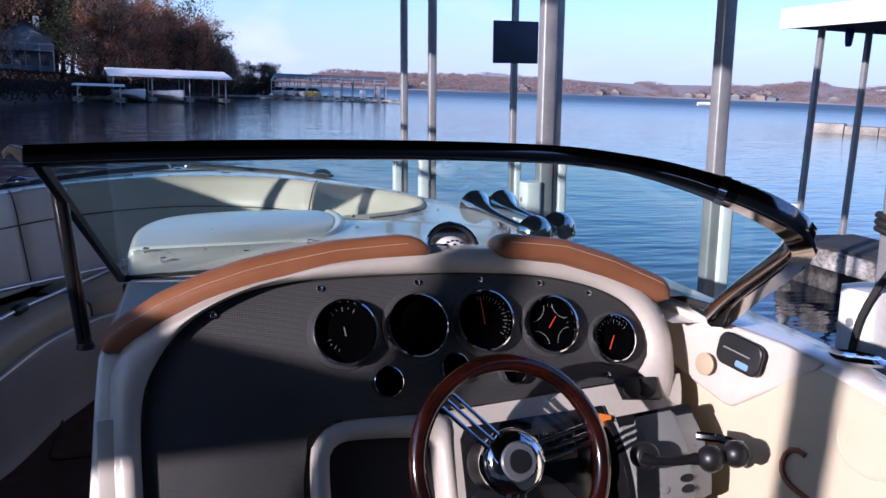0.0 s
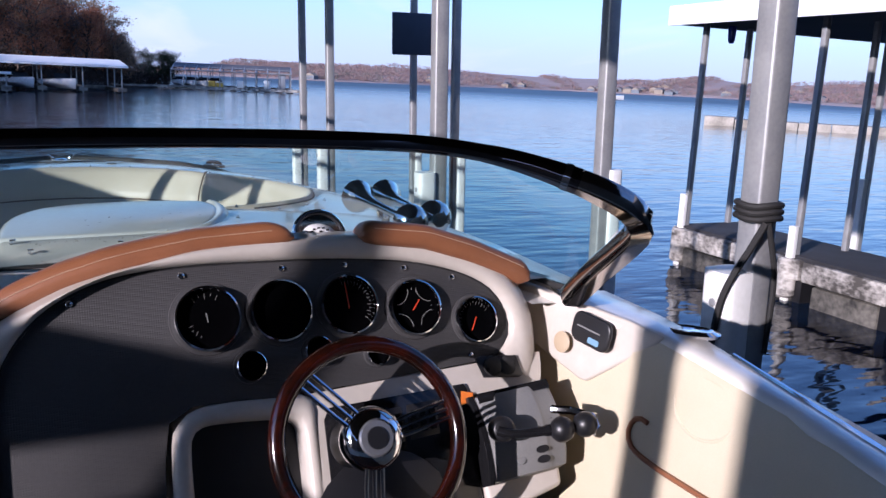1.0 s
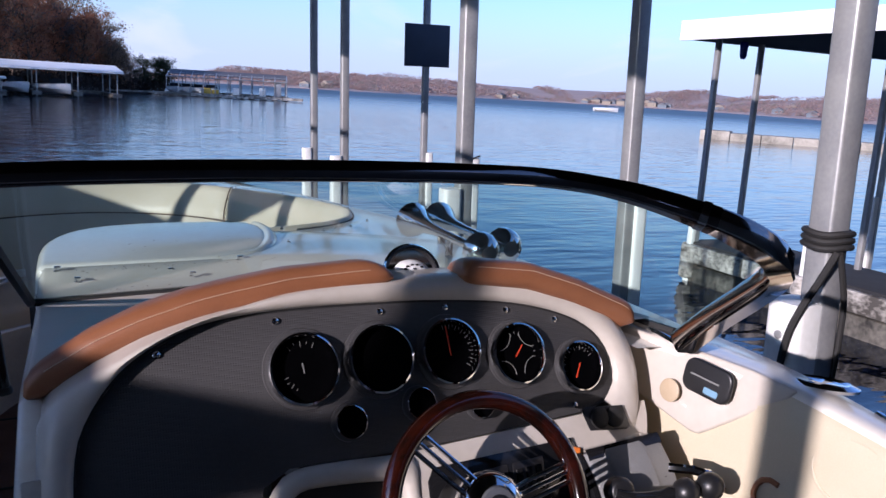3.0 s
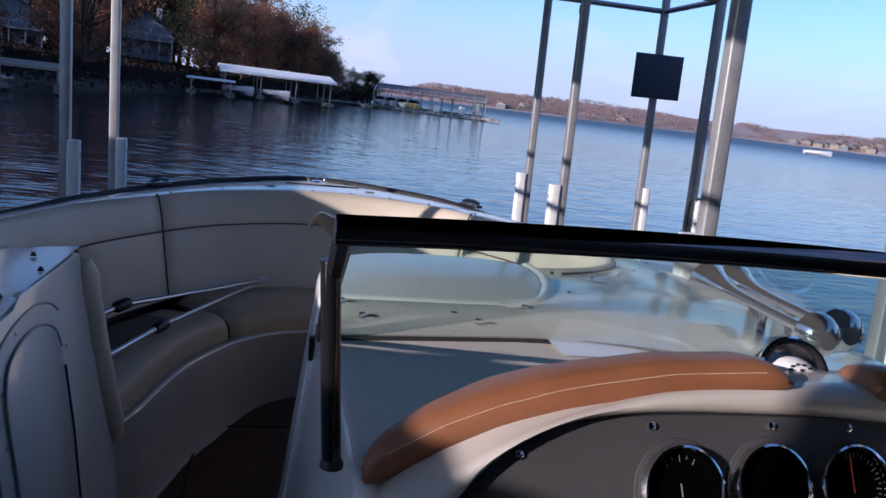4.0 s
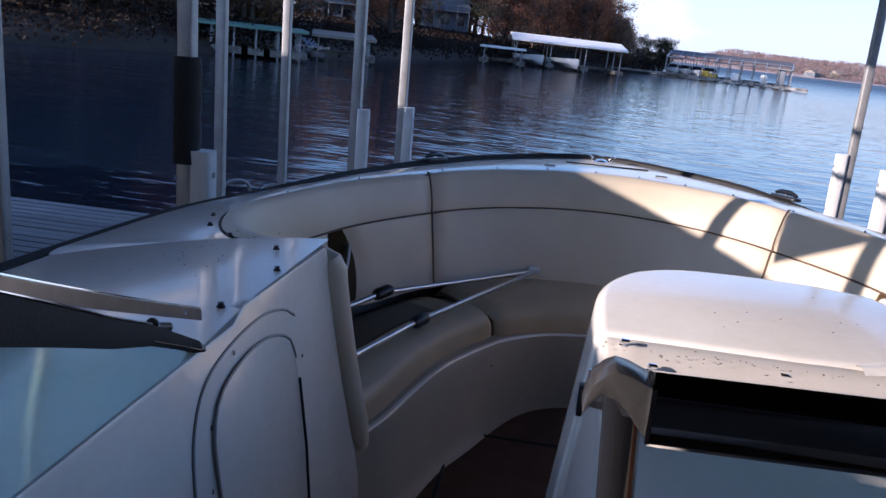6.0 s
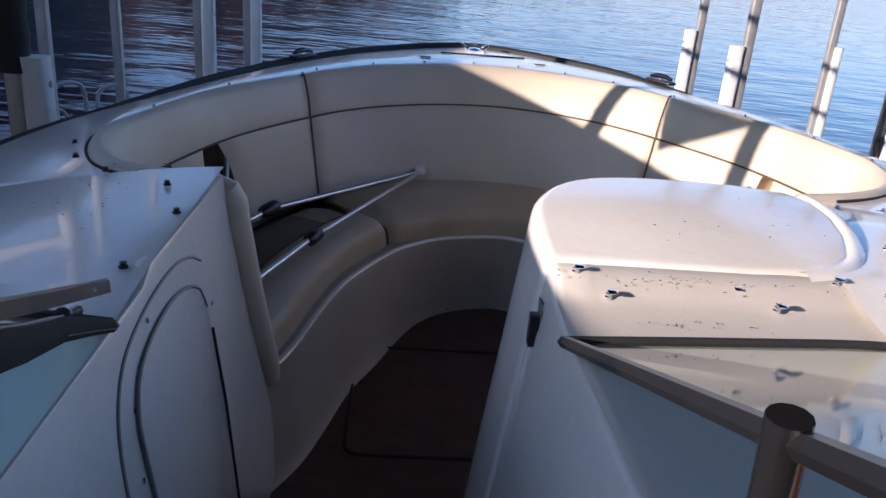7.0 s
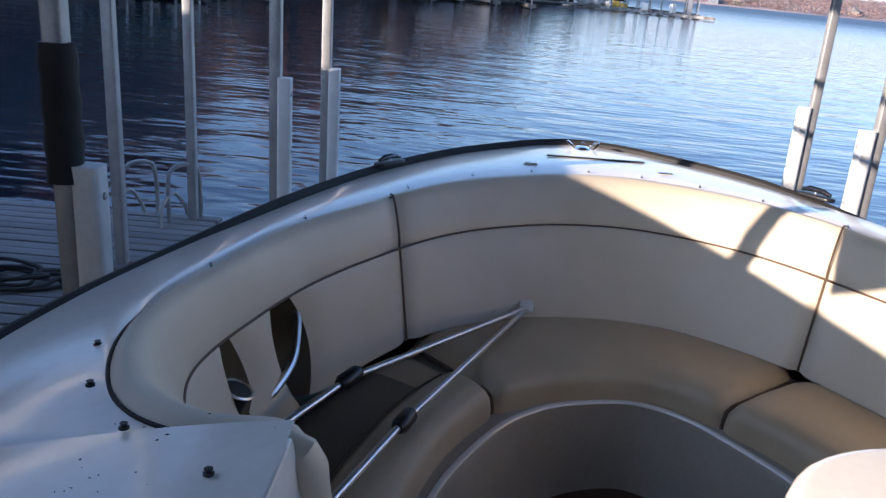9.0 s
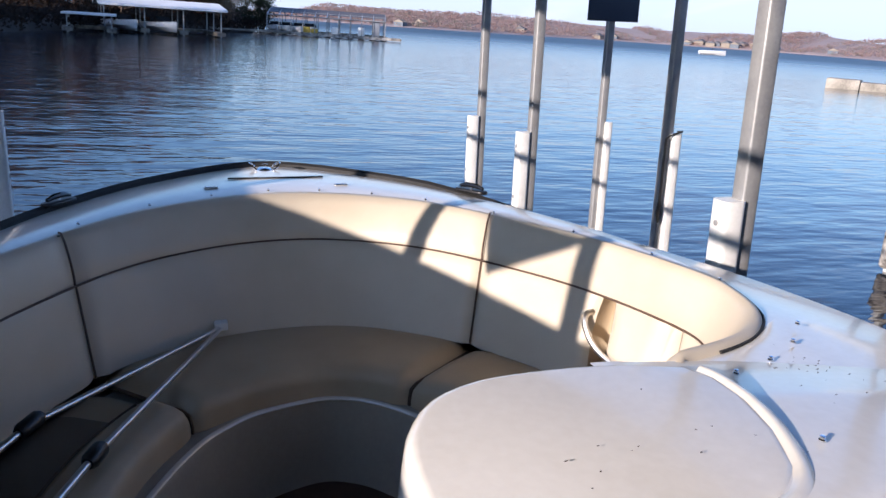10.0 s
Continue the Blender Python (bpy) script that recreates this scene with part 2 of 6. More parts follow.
    l.new(far.outputs["Value"], ruffle.inputs["Value"])
    for key, v in (("From Min", 45.0), ("From Max", 260.0), ("To Min", 0.05), ("To Max", 0.42)):
        ruffle.inputs[key].default_value = v
    l.new(ruffle.outputs["Result"], b.inputs["Roughness"])
    return m


def foliage(name, a, c):
    m = shader(name, a, c, 0.8, scale=0.25, fine=3, bump=0.0, spread=0.35)
    n, l = m.node_tree.nodes, m.node_tree.links
    b, out = n["Principled BSDF"], n["Material Output"]
    tl, mix = n.new("ShaderNodeBsdfTranslucent"), n.new("ShaderNodeMixShader")
    src = b.inputs["Base Color"].links[0].from_socket
    l.new(src, tl.inputs["Color"])
    mix.inputs["Fac"].default_value = 0.55
    l.new(b.outputs["BSDF"], mix.inputs[1])
    l.new(tl.outputs["BSDF"], mix.inputs[2])
    l.new(mix.outputs["Shader"], out.inputs["Surface"])
    return m


PANEL = panel_metal()
GLASS = thin_glass("tinted_windshield_glass", (0.70, 0.88, 0.83))
BULB = thin_glass("clear_bulb_glass", (0.95, 0.95, 0.95))
WATER = lake_surface()


# ---- mesh tools ----
class Geo:
    """Collects vertices and faces for one mesh."""

    def __init__(self):
        self.v, self.f = [], []

    def add(self, verts, faces):
        k = len(self.v)
        self.v += [tuple(p) for p in verts]
        self.f += [tuple(i + k for i in f) for f in faces]
        return self

    def grid(self, rows, closed=False):
        """A sheet through rows of points; closed: each row is a ring."""
        k, n = len(self.v), len(rows[0])
        for r in rows:
            self.v += [tuple(p) for p in r]
        m = n if closed else n - 1
        for a in range(len(rows) - 1):
            for b in range(m):
                c = (b + 1) % n
                self.f.append((k + a * n + b, k + a * n + c, k + (a + 1) * n + c, k + (a + 1) * n + b))
        return self

    def fan(self, ring):
        k = len(self.v)
        self.v += [tuple(p) for p in ring]
        self.f.append(tuple(range(k, k + len(ring))))
        return self

    def tube(self, path, r, n=8, flat=1.0, caps=True):
        """A round bar along a path; r: one radius or one a point."""
        path = [Vector(p) for p in path]
        rs = r if isinstance(r, (list, tuple)) else [r] * len(path)
        rows, up = [], None
        for i, p in enumerate(path):
            t = (path[min(i + 1, len(path) - 1)] - path[max(i - 1, 0)]).normalized()
            if up is None:
                up = Vector((0, 0, 1)) if abs(t.z) < 0.9 else Vector((1, 0, 0))
            up = (up - t * up.dot(t)).normalized()
            side = t.cross(up)
            rows.append([p + (side * math.cos(a) + up * math.sin(a) * flat) * rs[i] for a in [math.tau * k / n for k in range(n)]])
        self.grid(rows, True)
        if caps:
            self.fan(rows[0]).fan(rows[-1])
        return self

    def box(self, lo, hi, m=None):
        (a, b, c), (d, e, f) = lo, hi
        vs = [Vector(p) for p in ((a, b, c), (d, b, c), (d, e, c), (a, e, c), (a, b, f), (d, b, f), (d, e, f), (a, e, f))]
        if m:
            vs = [m @ v for v in vs]
        return self.add(vs, ((0, 3, 2, 1), (4, 5, 6, 7), (0, 1, 5, 4), (1, 2, 6, 5), (2, 3, 7, 6), (3, 0, 4, 7)))

    def lathe(self, profile, m=None, n=24):
        """Turns (radius, height) pairs round z."""
        m = m or Matrix()
        rows = [[m @ Vector((r * math.cos(a), r * math.sin(a), h)) for a in [math.tau * k / n for k in range(n)]] for r, h in profile]
        self.grid(rows, True)
        if profile[0][0] > 1e-5:
            self.fan(rows[0])
        if profile[-1][0] > 1e-5:
            self.fan(rows[-1])
        return self

    def prism(self, outline, lift, m=None):
        """A flat outline in x, y raised by lift along z."""
        m = m or Matrix()
        lo = [m @ Vector((x, y, 0)) for x, y in outline]
        hi = [m @ Vector((x, y, lift)) for x, y in outline]
        return self.grid([lo, hi], True).fan(lo).fan(hi)


def mesh_of(name, g, material, bevel=0.0, sharp=38, segments=2):
    me = bpy.data.meshes.new(name)
    me.from_pydata(g.v, [], g.f)
    bm = bmesh.new()
    bm.from_mesh(me)
    bmesh.ops.remove_doubles(bm, verts=bm.verts, dist=1e-5)
    bmesh.ops.recalc_face_normals(bm, faces=bm.faces)
    if bevel:
        edges = [e for e in bm.edges if len(e.link_faces) == 2 and e.calc_face_angle(0) > radians(30)]
        bmesh.ops.bevel(bm, geom=edges, offset=bevel, segments=segments, profile=0.5, affect="EDGES", clamp_overlap=True)
    bm.to_mesh(me)
    bm.free()
    me.shade_smooth()
    me.set_sharp_from_angle(angle=radians(sharp))
    me.materials.append(material)
    return me


def part(name, g, material, parent, label="", bevel=0.0, sharp=38, segments=2):
    """One mesh under a thing or a part."""
    ob = new(name, mesh_of(name, g, material, bevel, sharp, segments))
    ob.parent = parent
    if label:
        ob["label"] = label
    return ob


def thing(name, label, category, m=None, group="", kind=""):
    ob = new(name)
    ob.empty_display_size = 0.1
    if m:
        ob.matrix_world = m
    return tagged(ob, label, category, group, kind)


def single(name, g, material, label, category, m=None, group="", kind="", bevel=0.0, sharp=38):
    ob = new(name, mesh_of(name, g, material, bevel, sharp))
    if m:
        ob.matrix_world = m
    return tagged(ob, label, category, group, kind)


def spline(points, count):
    """A smooth line through the points, in even steps."""
    p = np.array([tuple(q) for q in points], float)
    ext = np.vstack([2 * p[0] - p[1], p, 2 * p[-1] - p[-2]])
    out = []
    for i in range(1, len(ext) - 2):
        a, b, c, d = ext[i - 1], ext[i], ext[i + 1], ext[i + 2]
        for u in np.linspace(0, 1, 12, endpoint=False):
            out.append(0.5 * (2 * b + (c - a) * u + (2 * a - 5 * b + 4 * c - d) * u**2 + (3 * b - a - 3 * c + d) * u**3))
    out.append(p[-1])
    out = np.array(out)
    way = np.r_[0, np.cumsum(np.linalg.norm(np.diff(out, axis=0), axis=1))]
    at = np.linspace(0, way[-1], count)
    return [Vector([float(np.interp(s, way, out[:, k])) for k in range(p.shape[1])]) for s in at]


def matched(points, count):
    """As spline(), but in even steps from point to point, so that two such lines keep pace."""
    p = np.array([tuple(q) for q in points], float)
    ext = np.vstack([2 * p[0] - p[1], p, 2 * p[-1] - p[-2]])
    out = []
    for s in np.linspace(0, len(p) - 1, count):
        i = min(int(s), len(p) - 2)
        u, (a, b, c, d) = s - i, ext[i : i + 4]
        out.append(Vector((0.5 * (2 * b + (c - a) * u + (2 * a - 5 * b + 4 * c - d) * u**2 + (3 * b - a - 3 * c + d) * u**3)).tolist()))
    return out


def rounded(x0, y0, x1, y1, r, n=5):
    """The outline of a rectangle with round corners."""
    out = []
    for cx, cy, a in ((x1 - r, y1 - r, 0), (x0 + r, y1 - r, 90), (x0 + r, y0 + r, 180), (x1 - r, y0 + r, 270)):
        out += [(cx + r * math.cos(radians(a + 90 * k / n)), cy + r * math.sin(radians(a + 90 * k / n))) for k in range(n + 1)]
    return out


def axes(origin, z, x=(1, 0, 0)):
    """A pose at origin with its z axis along z and its x axis near x."""
    z = Vector(z).normalized()
    x = Vector(x)
    x = (x - z * x.dot(z)).normalized()
    y = z.cross(x)
    m = Matrix((x, y, z)).transposed().to_4x4()
    m.translation = origin
    return m


# ---- water ----
g = Geo()
ring = [0.0, 6, 15, 40, 120, 400, 1200, 4000]
g.grid([[(r * math.cos(a), r * math.sin(a) + 5, WATER_Z) for a in [math.tau * k / 64 for k in range(64)]] for r in ring[1:]], True)
g.fan([(6 * math.cos(a), 6 * math.sin(a) + 5, WATER_Z) for a in [math.tau * k / 64 for k in range(64)]])
single("water", g, WATER, "rippled deep blue lake water reaching the far shore", "lake", kind="structure")

# ---- shores ----
LEFT = [(-420, -160), (-150, -60), (-70, 0), (-36, 18), (-21, 34), (-17, 45), (-15, 57), (-12.5, 67), (-9.5, 78), (-6, 88), (-1, 98), (5, 108), (10, 118), (11, 128), (3, 145), (-40, 180), (-260, 330)]
shore = spline(LEFT, 120)


def bank(line, widths, heights, name, label, side=-1, rough=1.0):
    """A bank that rises from a waterline."""
    rows = []
    for w, h in zip(widths, heights):
        row = []
        for i, p in enumerate(line):
            t = (line[min(i + 1, len(line) - 1)] - line[max(i - 1, 0)]).normalized()
            n = Vector((t.y, -t.x)) * side
            q = p + n * w
            z = h * (1 + 0.25 * noise.noise((q.x * 0.03, q.y * 0.03, 0.3))) + rough * 0.4 * noise.noise((q.x * 0.15, q.y * 0.15, 1.7)) * (h > 0)
            row.append((q.x, q.y, WATER_Z + z))
        rows.append(row)
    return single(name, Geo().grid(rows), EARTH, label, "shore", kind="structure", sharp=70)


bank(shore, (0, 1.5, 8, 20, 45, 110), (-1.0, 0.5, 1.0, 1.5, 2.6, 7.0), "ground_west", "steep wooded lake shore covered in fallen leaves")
FOLIAGE = [foliage("autumn_rust", (0.46, 0.18, 0.095), (0.24, 0.10, 0.055)), foliage("autumn_brown", (0.33, 0.20, 0.12), (0.18, 0.11, 0.07)),
           foliage("bare_twigs", (0.18, 0.13, 0.11), (0.10, 0.075, 0.065)), foliage("dark_green", (0.030, 0.045, 0.018), (0.015, 0.022, 0.010)),
           foliage("autumn_gold", (0.26, 0.13, 0.022), (0.12, 0.06, 0.015))]


def tree(x, y, z, tall, wide, leaf, seed, leaves=520, size=1.0, label="tall autumn oak with thinning rust-brown leaves"):
    rng = random.Random(seed)
    t = thing("tree", label, "tree", pose(x, y, z), "shore trees")
    g = Geo()
    lean = Vector((rng.uniform(-0.06, 0.06), rng.uniform(-0.06, 0.06), 0))
    trunk = [Vector((lean.x * h * tall + 0.15 * math.sin(h * 6 + seed), lean.y * h * tall, -0.8 + h * tall * 0.8)) for h in np.linspace(0, 1, 6)]
    g.tube(trunk, [tall * 0.018 * (1.15 - h) for h in np.linspace(0, 1, 6)], 6)
    clumps = []
    for k in range(13):
        h = rng.uniform(0.26, 0.97)
        base = trunk[min(5, int(h * 5))]
        a = rng.uniform(0, math.tau)
        reach = wide * rng.uniform(0.35, 1.0) * (1.15 - 0.6 * h)
        end = base + Vector((math.cos(a) * reach, math.sin(a) * reach, tall * rng.uniform(0.05, 0.20)))
        mid = base.lerp(end, 0.5) + Vector((0, 0, -0.03 * tall))
        g.tube([base, mid, end], [tall * 0.007, tall * 0.005, tall * 0.002], 5)
        clumps += [end, mid.lerp(end, 0.6)]
        for q in range(4):
            tw = end + Vector((rng.gauss(0, 1), rng.gauss(0, 1), rng.uniform(0.2, 1.2))) * tall * 0.06
            g.tube([mid.lerp(end, 0.6), tw], [tall * 0.003, tall * 0.001], 4)
            clumps.append(tw)
    part("trunk", g, BARK, t)
    nr = np.random.default_rng(seed)
    cs = np.array([tuple(c) for c in clumps])[nr.integers(0, len(clumps), leaves)]
    p = cs + nr.normal(size=(leaves, 3)) * np.array((1, 1, 0.8)) * tall * 0.037
    u = nr.normal(size=(leaves, 3))
    u /= np.linalg.norm(u, axis=1)[:, None]
    w = np.cross(u, nr.normal(size=(leaves, 3)))
    w /= np.linalg.norm(w, axis=1)[:, None]
    sz = (tall * nr.uniform(0.005, 0.0135, leaves) * size)[:, None]
    v = np.stack([p + u * sz, p + w * sz * 0.7, p - u * sz * 0.8, p - w * sz * 0.6], 1).reshape(-1, 3)
    f = np.arange(leaves * 4).reshape(-1, 4)
    g = Geo()
    g.v, g.f = v.tolist(), f.tolist()
    me = bpy.data.meshes.new("crown")
    me.from_pydata(g.v, [], g.f)
    me.materials.append(FOLIAGE[leaf])
    ob = new("crown", me)
    ob.parent = t
    ob["kind"] = "stuff"
    return t


def bank_height(back):
    return WATER_Z + float(np.interp(back, [0, 1.5, 8, 20, 45, 110], [0, 0.5, 1.0, 1.5, 2.6, 7.0]))


reach = sorted((math.degrees(math.atan2(p.x, p.y)), p.length) for p in shore if 10 < p.y < 121)
rng = random.Random(4)
for k in range(275):
    az = rng.uniform(-52, -20) if k % 5 < 2 else rng.uniform(-22, 5.4)
    if k >= 215:
        az = rng.uniform(-19.5, -6.5)
    edge_d = float(np.interp(az, [r[0] for r in reach], [r[1] for r in reach]))
    back = (rng.uniform(16, 46) if k % 3 else rng.uniform(8, 18)) * (0.45 if az > 1.5 else 1.0)
    dist = max(edge_d + back, rng.uniform(140, 165) if k >= 215 else 0)
    if any(abs(az - h) < w and dist < d for h, w, d in ((-17.2, 3.5, 119), (-9.5, 3.1, 132))):
        continue
    # the crowns step down towards the point
    crest = float(np.interp(az, [-40, -25, -15, -8, -5.6, -2.2, 1.0, 2.0, 3.4, 6.0], [16.5, 13.8, 11.5, 9.2, 7.4, 6.5, 5.4, 3.4, 2.1, 1.7]))
    z = bank_height(back * 0.8) - 0.3
    top = 2.0 + dist * math.tan(radians(crest)) * rng.uniform(0.76, 1.0)
    tall = min(25.0 if k >= 215 else 20.0, max(3.0, top - z))
    leaf = rng.choice((0, 0, 0, 1, 1, 2, 2, 3)) if k % 17 else 4
    if az > 3.2:
        leaf = 3
    # near bank: the dark leaf colour imitates trees standing in shade
    if az < -27:
        leaf = 3
    lab = ("tall autumn oak with rust-red leaves", "autumn oak with brown leaves", "nearly bare grey-brown tree", "dark green tree, a tone also given to shaded near trees", "small tree with golden leaves")[leaf]
    if leaf == 4:
        tall = min(tall, 6.0)
    near = az < -24
    x, y = dist * math.sin(radians(az)), dist * math.cos(radians(az))
    # crowns capped along this line so that the sun reaches the white dock
    if x < -7 and -8 < (x + 2) * 0.482 - (y - 88) * 0.876 < 6:
        tall = min(tall, 2.0 + 0.27 * (-2 - x) / 0.876)
    tree(x, y, z, tall, tall * 0.28, leaf, 100 + k, (4200 if near else 3200) if leaf != 2 else 1700, 0.65 if near else 1.0, lab)


# tall woods added out of view to keep the sun off the near bank
rng = random.Random(77)
for k in range(30):
    s = rng.random()
    side = rng.uniform(8, 34)
    x, y = -52 - 62 * s - 0.5 * side, 40 - 44 * s + 0.8 * side
    tall, leaf = rng.uniform(19, 25), rng.choice((0, 1, 3, 3))
    if -26 < (x + 2) * 0.482 - (y - 88) * 0.876 < 10:
        continue
    tree(x, y, bank_height(side) - 0.3, tall, 6.5, leaf, 700 + k, 1500, 2.0, "oak added out of view beyond the cove as shade")


def house(x, y, z, turn, w, d, h, wall, roofing, label):
    hs = thing("house", label, "house", pose(x, y, z, 0, 0, turn), "shore houses")
    part("wall", Geo().box((-w / 2, -d / 2, -2.5), (w / 2, d / 2, h)), wall, hs)
    r = h + w * 0.34
    g = Geo().add([(-w / 2, -d / 2 + 0.01, h), (w / 2, -d / 2 + 0.01, h), (0, -d / 2 + 0.01, r - 0.15)], ((0, 1, 2),))
    part("gable", g, wall, hs)
    g = Geo()
    for s in (-1, 1):
        g.add([(s * (w / 2 + 0.5), -d / 2 - 0.5, h - 0.25), (0, -d / 2 - 0.5, r), (0, d / 2 + 0.5, r), (s * (w / 2 + 0.5), d / 2 + 0.5, h - 0.25),
               (s * (w / 2 + 0.5), -d / 2 - 0.5, h), (0, -d / 2 - 0.5, r + 0.25), (0, d / 2 + 0.5, r + 0.25), (s * (w / 2 + 0.5), d / 2 + 0.5, h)],
              ((0, 1, 2, 3), (4, 5, 6, 7), (0, 1, 5, 4), (1, 2, 6, 5), (2, 3, 7, 6), (3, 0, 4, 7)))
    rf = part("roof", g, roofing, hs)
    part("chimney", Geo().box((w * 0.18, -0.4, h), (w * 0.18 + 0.8, 0.5, r + 1.1)), TRIM_GREY, rf)
    for row, zz in enumerate((0.7, 3.3)):
        if zz + 1.2 > h:
            continue
        for k in range(3):
            cx = -w / 2 + w * (k + 0.5) / 3
            win = part("window", Geo().box((cx - w * 0.11, -d / 2 - 0.05, zz - 0.08), (cx + w * 0.11, -d / 2 + 0.02, zz + 1.48)), TRIM_GREY, hs, "pale-framed window")
            part("pane", Geo().box((cx - w * 0.09, -d / 2 - 0.07, zz), (cx + w * 0.09, -d / 2 - 0.03, zz + 1.4)), PANE, win)
    part("balcony", Geo().box((-w / 2, -d / 2 - 1.6, 2.7), (w / 2, -d / 2, 2.85)), TRIM_GREY, hs)
    for k in range(5):
        cx = -w / 2 + w * k / 4
        part("balcony_post", Geo().box((cx - 0.06, -d / 2 - 1.6, -2.5), (cx + 0.06, -d / 2 - 1.48, 3.7)), TRIM_GREY, hs)
    part("balcony_rail", Geo().box((-w / 2, -d / 2 - 1.6, 3.62), (w / 2, -d / 2 - 1.5, 3.72)), TRIM_GREY, hs)
    return hs


house(-36.5, 117, 1.2, 17, 7.4, 8, 4.4, SIDING, ROOF_GREY, "pale blue-grey two-storey lake house with a grey gable roof")
house(-22.5, 134, 2.2, 10, 7.2, 8, 4.2, SIDING, ROOF_GREY, "pale two-storey lake house with a white chimney")
house(-47, 78, 1.4, 30, 9, 8, 3.6, BRICK_WARM, ROOF_GREY, "tan lake house half hidden by trees")


# trees added on the sunny side of the houses to shade them
for k, (hx, hy) in enumerate(((-36.5, 117), (-22.5, 134))):
    for j, side in enumerate((-5, -1, 3)):
        tree(hx - 0.876 * (15 + j) + 0.482 * side, hy - 0.482 * (15 + j) - 0.876 * side, 1.2, 16, 4.6, (1, 0, 1)[j], 900 + 3 * k + j, 2600, 1.2, "autumn oak beside a lake house")


def covered_dock(x, y, turn, w, d, h, roofing, label, bays, boats=0, gable=0.0, ridge=0.0):
    """A boat dock: deck, posts and a roof, with the boats that lie in it as their own things."""
    m = pose(x, y, WATER_Z, 0, 0, turn)
    dk = thing("boat_dock", label, "dock", m, "far docks")
    part("deck", Geo().box((-w / 2, d * 0.35, 0.25), (w / 2, d / 2, 0.55)), FLOAT, dk)
    for k in range(bays + 1):
        cx = -w / 2 + w * k / bays
        part("finger", Geo().box((cx - 0.4, -d / 2, 0.15), (cx + 0.4, d / 2, 0.5)), FLOAT, dk)
        for yy in (-d / 2 + 0.2, 0, d / 2 - 0.2):
            part("roof_post", Geo().box((cx - 0.05, yy - 0.05, -0.3), (cx + 0.05, yy + 0.05, h)), STEEL, dk)
    if roofing and ridge:
        g = Geo()
        for s in (-1, 1):
            g.add([(x, s * yy, z) for x in (-w / 2 - 0.5, w / 2 + 0.5) for yy, z in ((0, h + ridge), (d / 2 + 0.5, h - 0.05), (d / 2 + 0.5, h + 0.13), (0, h + ridge + 0.18))],
                  ((0, 1, 2, 3), (4, 7, 6, 5), (0, 4, 5, 1), (1, 5, 6, 2), (2, 6, 7, 3), (3, 7, 4, 0)))
        part("roof", g, roofing, dk)
        for k in range(2 * bays + 1):
            cx = -w / 2 + w * k / (2 * bays)
            part("truss", Geo().tube([(cx, -d / 2, h - 0.05), (cx, 0, h + ridge - 0.1), (cx, d / 2, h - 0.05)], 0.06, 4).tube([(cx, -d / 2, h - 0.08), (cx, d / 2, h - 0.08)], 0.06, 4)
                 .tube([(cx, -d / 4, h - 0.08), (cx, -d / 4, h + ridge / 2)], 0.04, 4).tube([(cx, d / 4, h - 0.08), (cx, d / 4, h + ridge / 2)], 0.04, 4), STEEL, dk)
    elif roofing:
        part("roof", Geo().add([(-w / 2 - 0.4, -d / 2 - 0.4, h), (w / 2 + 0.4, -d / 2 - 0.4, h), (w / 2 + 0.4, d / 2 + 0.4, h + gable), (-w / 2 - 0.4, d / 2 + 0.4, h + gable),
                                (-w / 2 - 0.4, -d / 2 - 0.4, h + 0.15), (w / 2 + 0.4, -d / 2 - 0.4, h + 0.15), (w / 2 + 0.4, d / 2 + 0.4, h + gable + 0.15), (-w / 2 - 0.4, d / 2 + 0.4, h + gable + 0.15)],
                               ((0, 3, 2, 1), (4, 5, 6, 7), (0, 1, 5, 4), (1, 2, 6, 5), (2, 3, 7, 6), (3, 0, 4, 7))), roofing, dk)
    else:
        for k in range(bays + 1):
            cx = -w / 2 + w * k / bays
            part("truss", Geo().tube([(cx, -d / 2, h), (cx, 0, h + 0.9), (cx, d / 2, h)], 0.09, 4).tube([(cx, -d / 2, h), (cx, d / 2, h)], 0.08, 4), STEEL, dk)
        for yy, zz in ((-d / 2, h), (0, h + 0.9), (d / 2, h), (-d / 4, h + 0.45), (d / 4, h + 0.45)):
            part("purlin", Geo().tube([(-w / 2, yy, zz), (w / 2, yy, zz)], 0.09, 4), STEEL, dk)
    if not roofing:
        part("front_deck", Geo().box((-w / 2 - 0.4, -d / 2 - 0.6, 0.12), (w / 2 + 2.2, -d / 2 + 0.7, 0.48)), CONCRETE, dk, "pale weathered front walkway")
        part("ridge_sheet", Geo().add([(x, y, h + 1.0 - 0.2 * abs(y)) for x in (-w / 2, w / 2) for y in (-d / 3, 0, d / 3)], ((0, 1, 4, 3), (1, 2, 5, 4))), ROOF_GREY, dk, "thin grey strip of roof sheeting")
        for cx, yy, hh, mt, lb in ((-2.6, -4.2, 0.75, ORANGE_TANK, "yellow plastic lift tank"), (-1.6, -4.2, 0.55, ORANGE_TANK, "yellow plastic lift tank"), (1.1, -4.3, 0.9, PVC, "white dock storage box"), (4.6, -4.2, 1.1, PVC, "white dock storage box"), (6.6, -4.4, 2.0, TRIM_GREY, "pale dock cabinet")):
            part("dock_box", Geo().box((cx - 0.45, yy - 0.35, 0.48), (cx + 0.45, yy + 0.35, 0.48 + hh)), mt, dk, lb, bevel=0.08)
    for k in range(boats):
        cx = -w / 2 + w * (k + 0.5) / bays
        moored_boat(m @ pose(cx, -2.9 if ridge else -1.5, 0.45, 0, 0, 26 if ridge else 12), 4.4 if ridge else 4.2)
    return dk


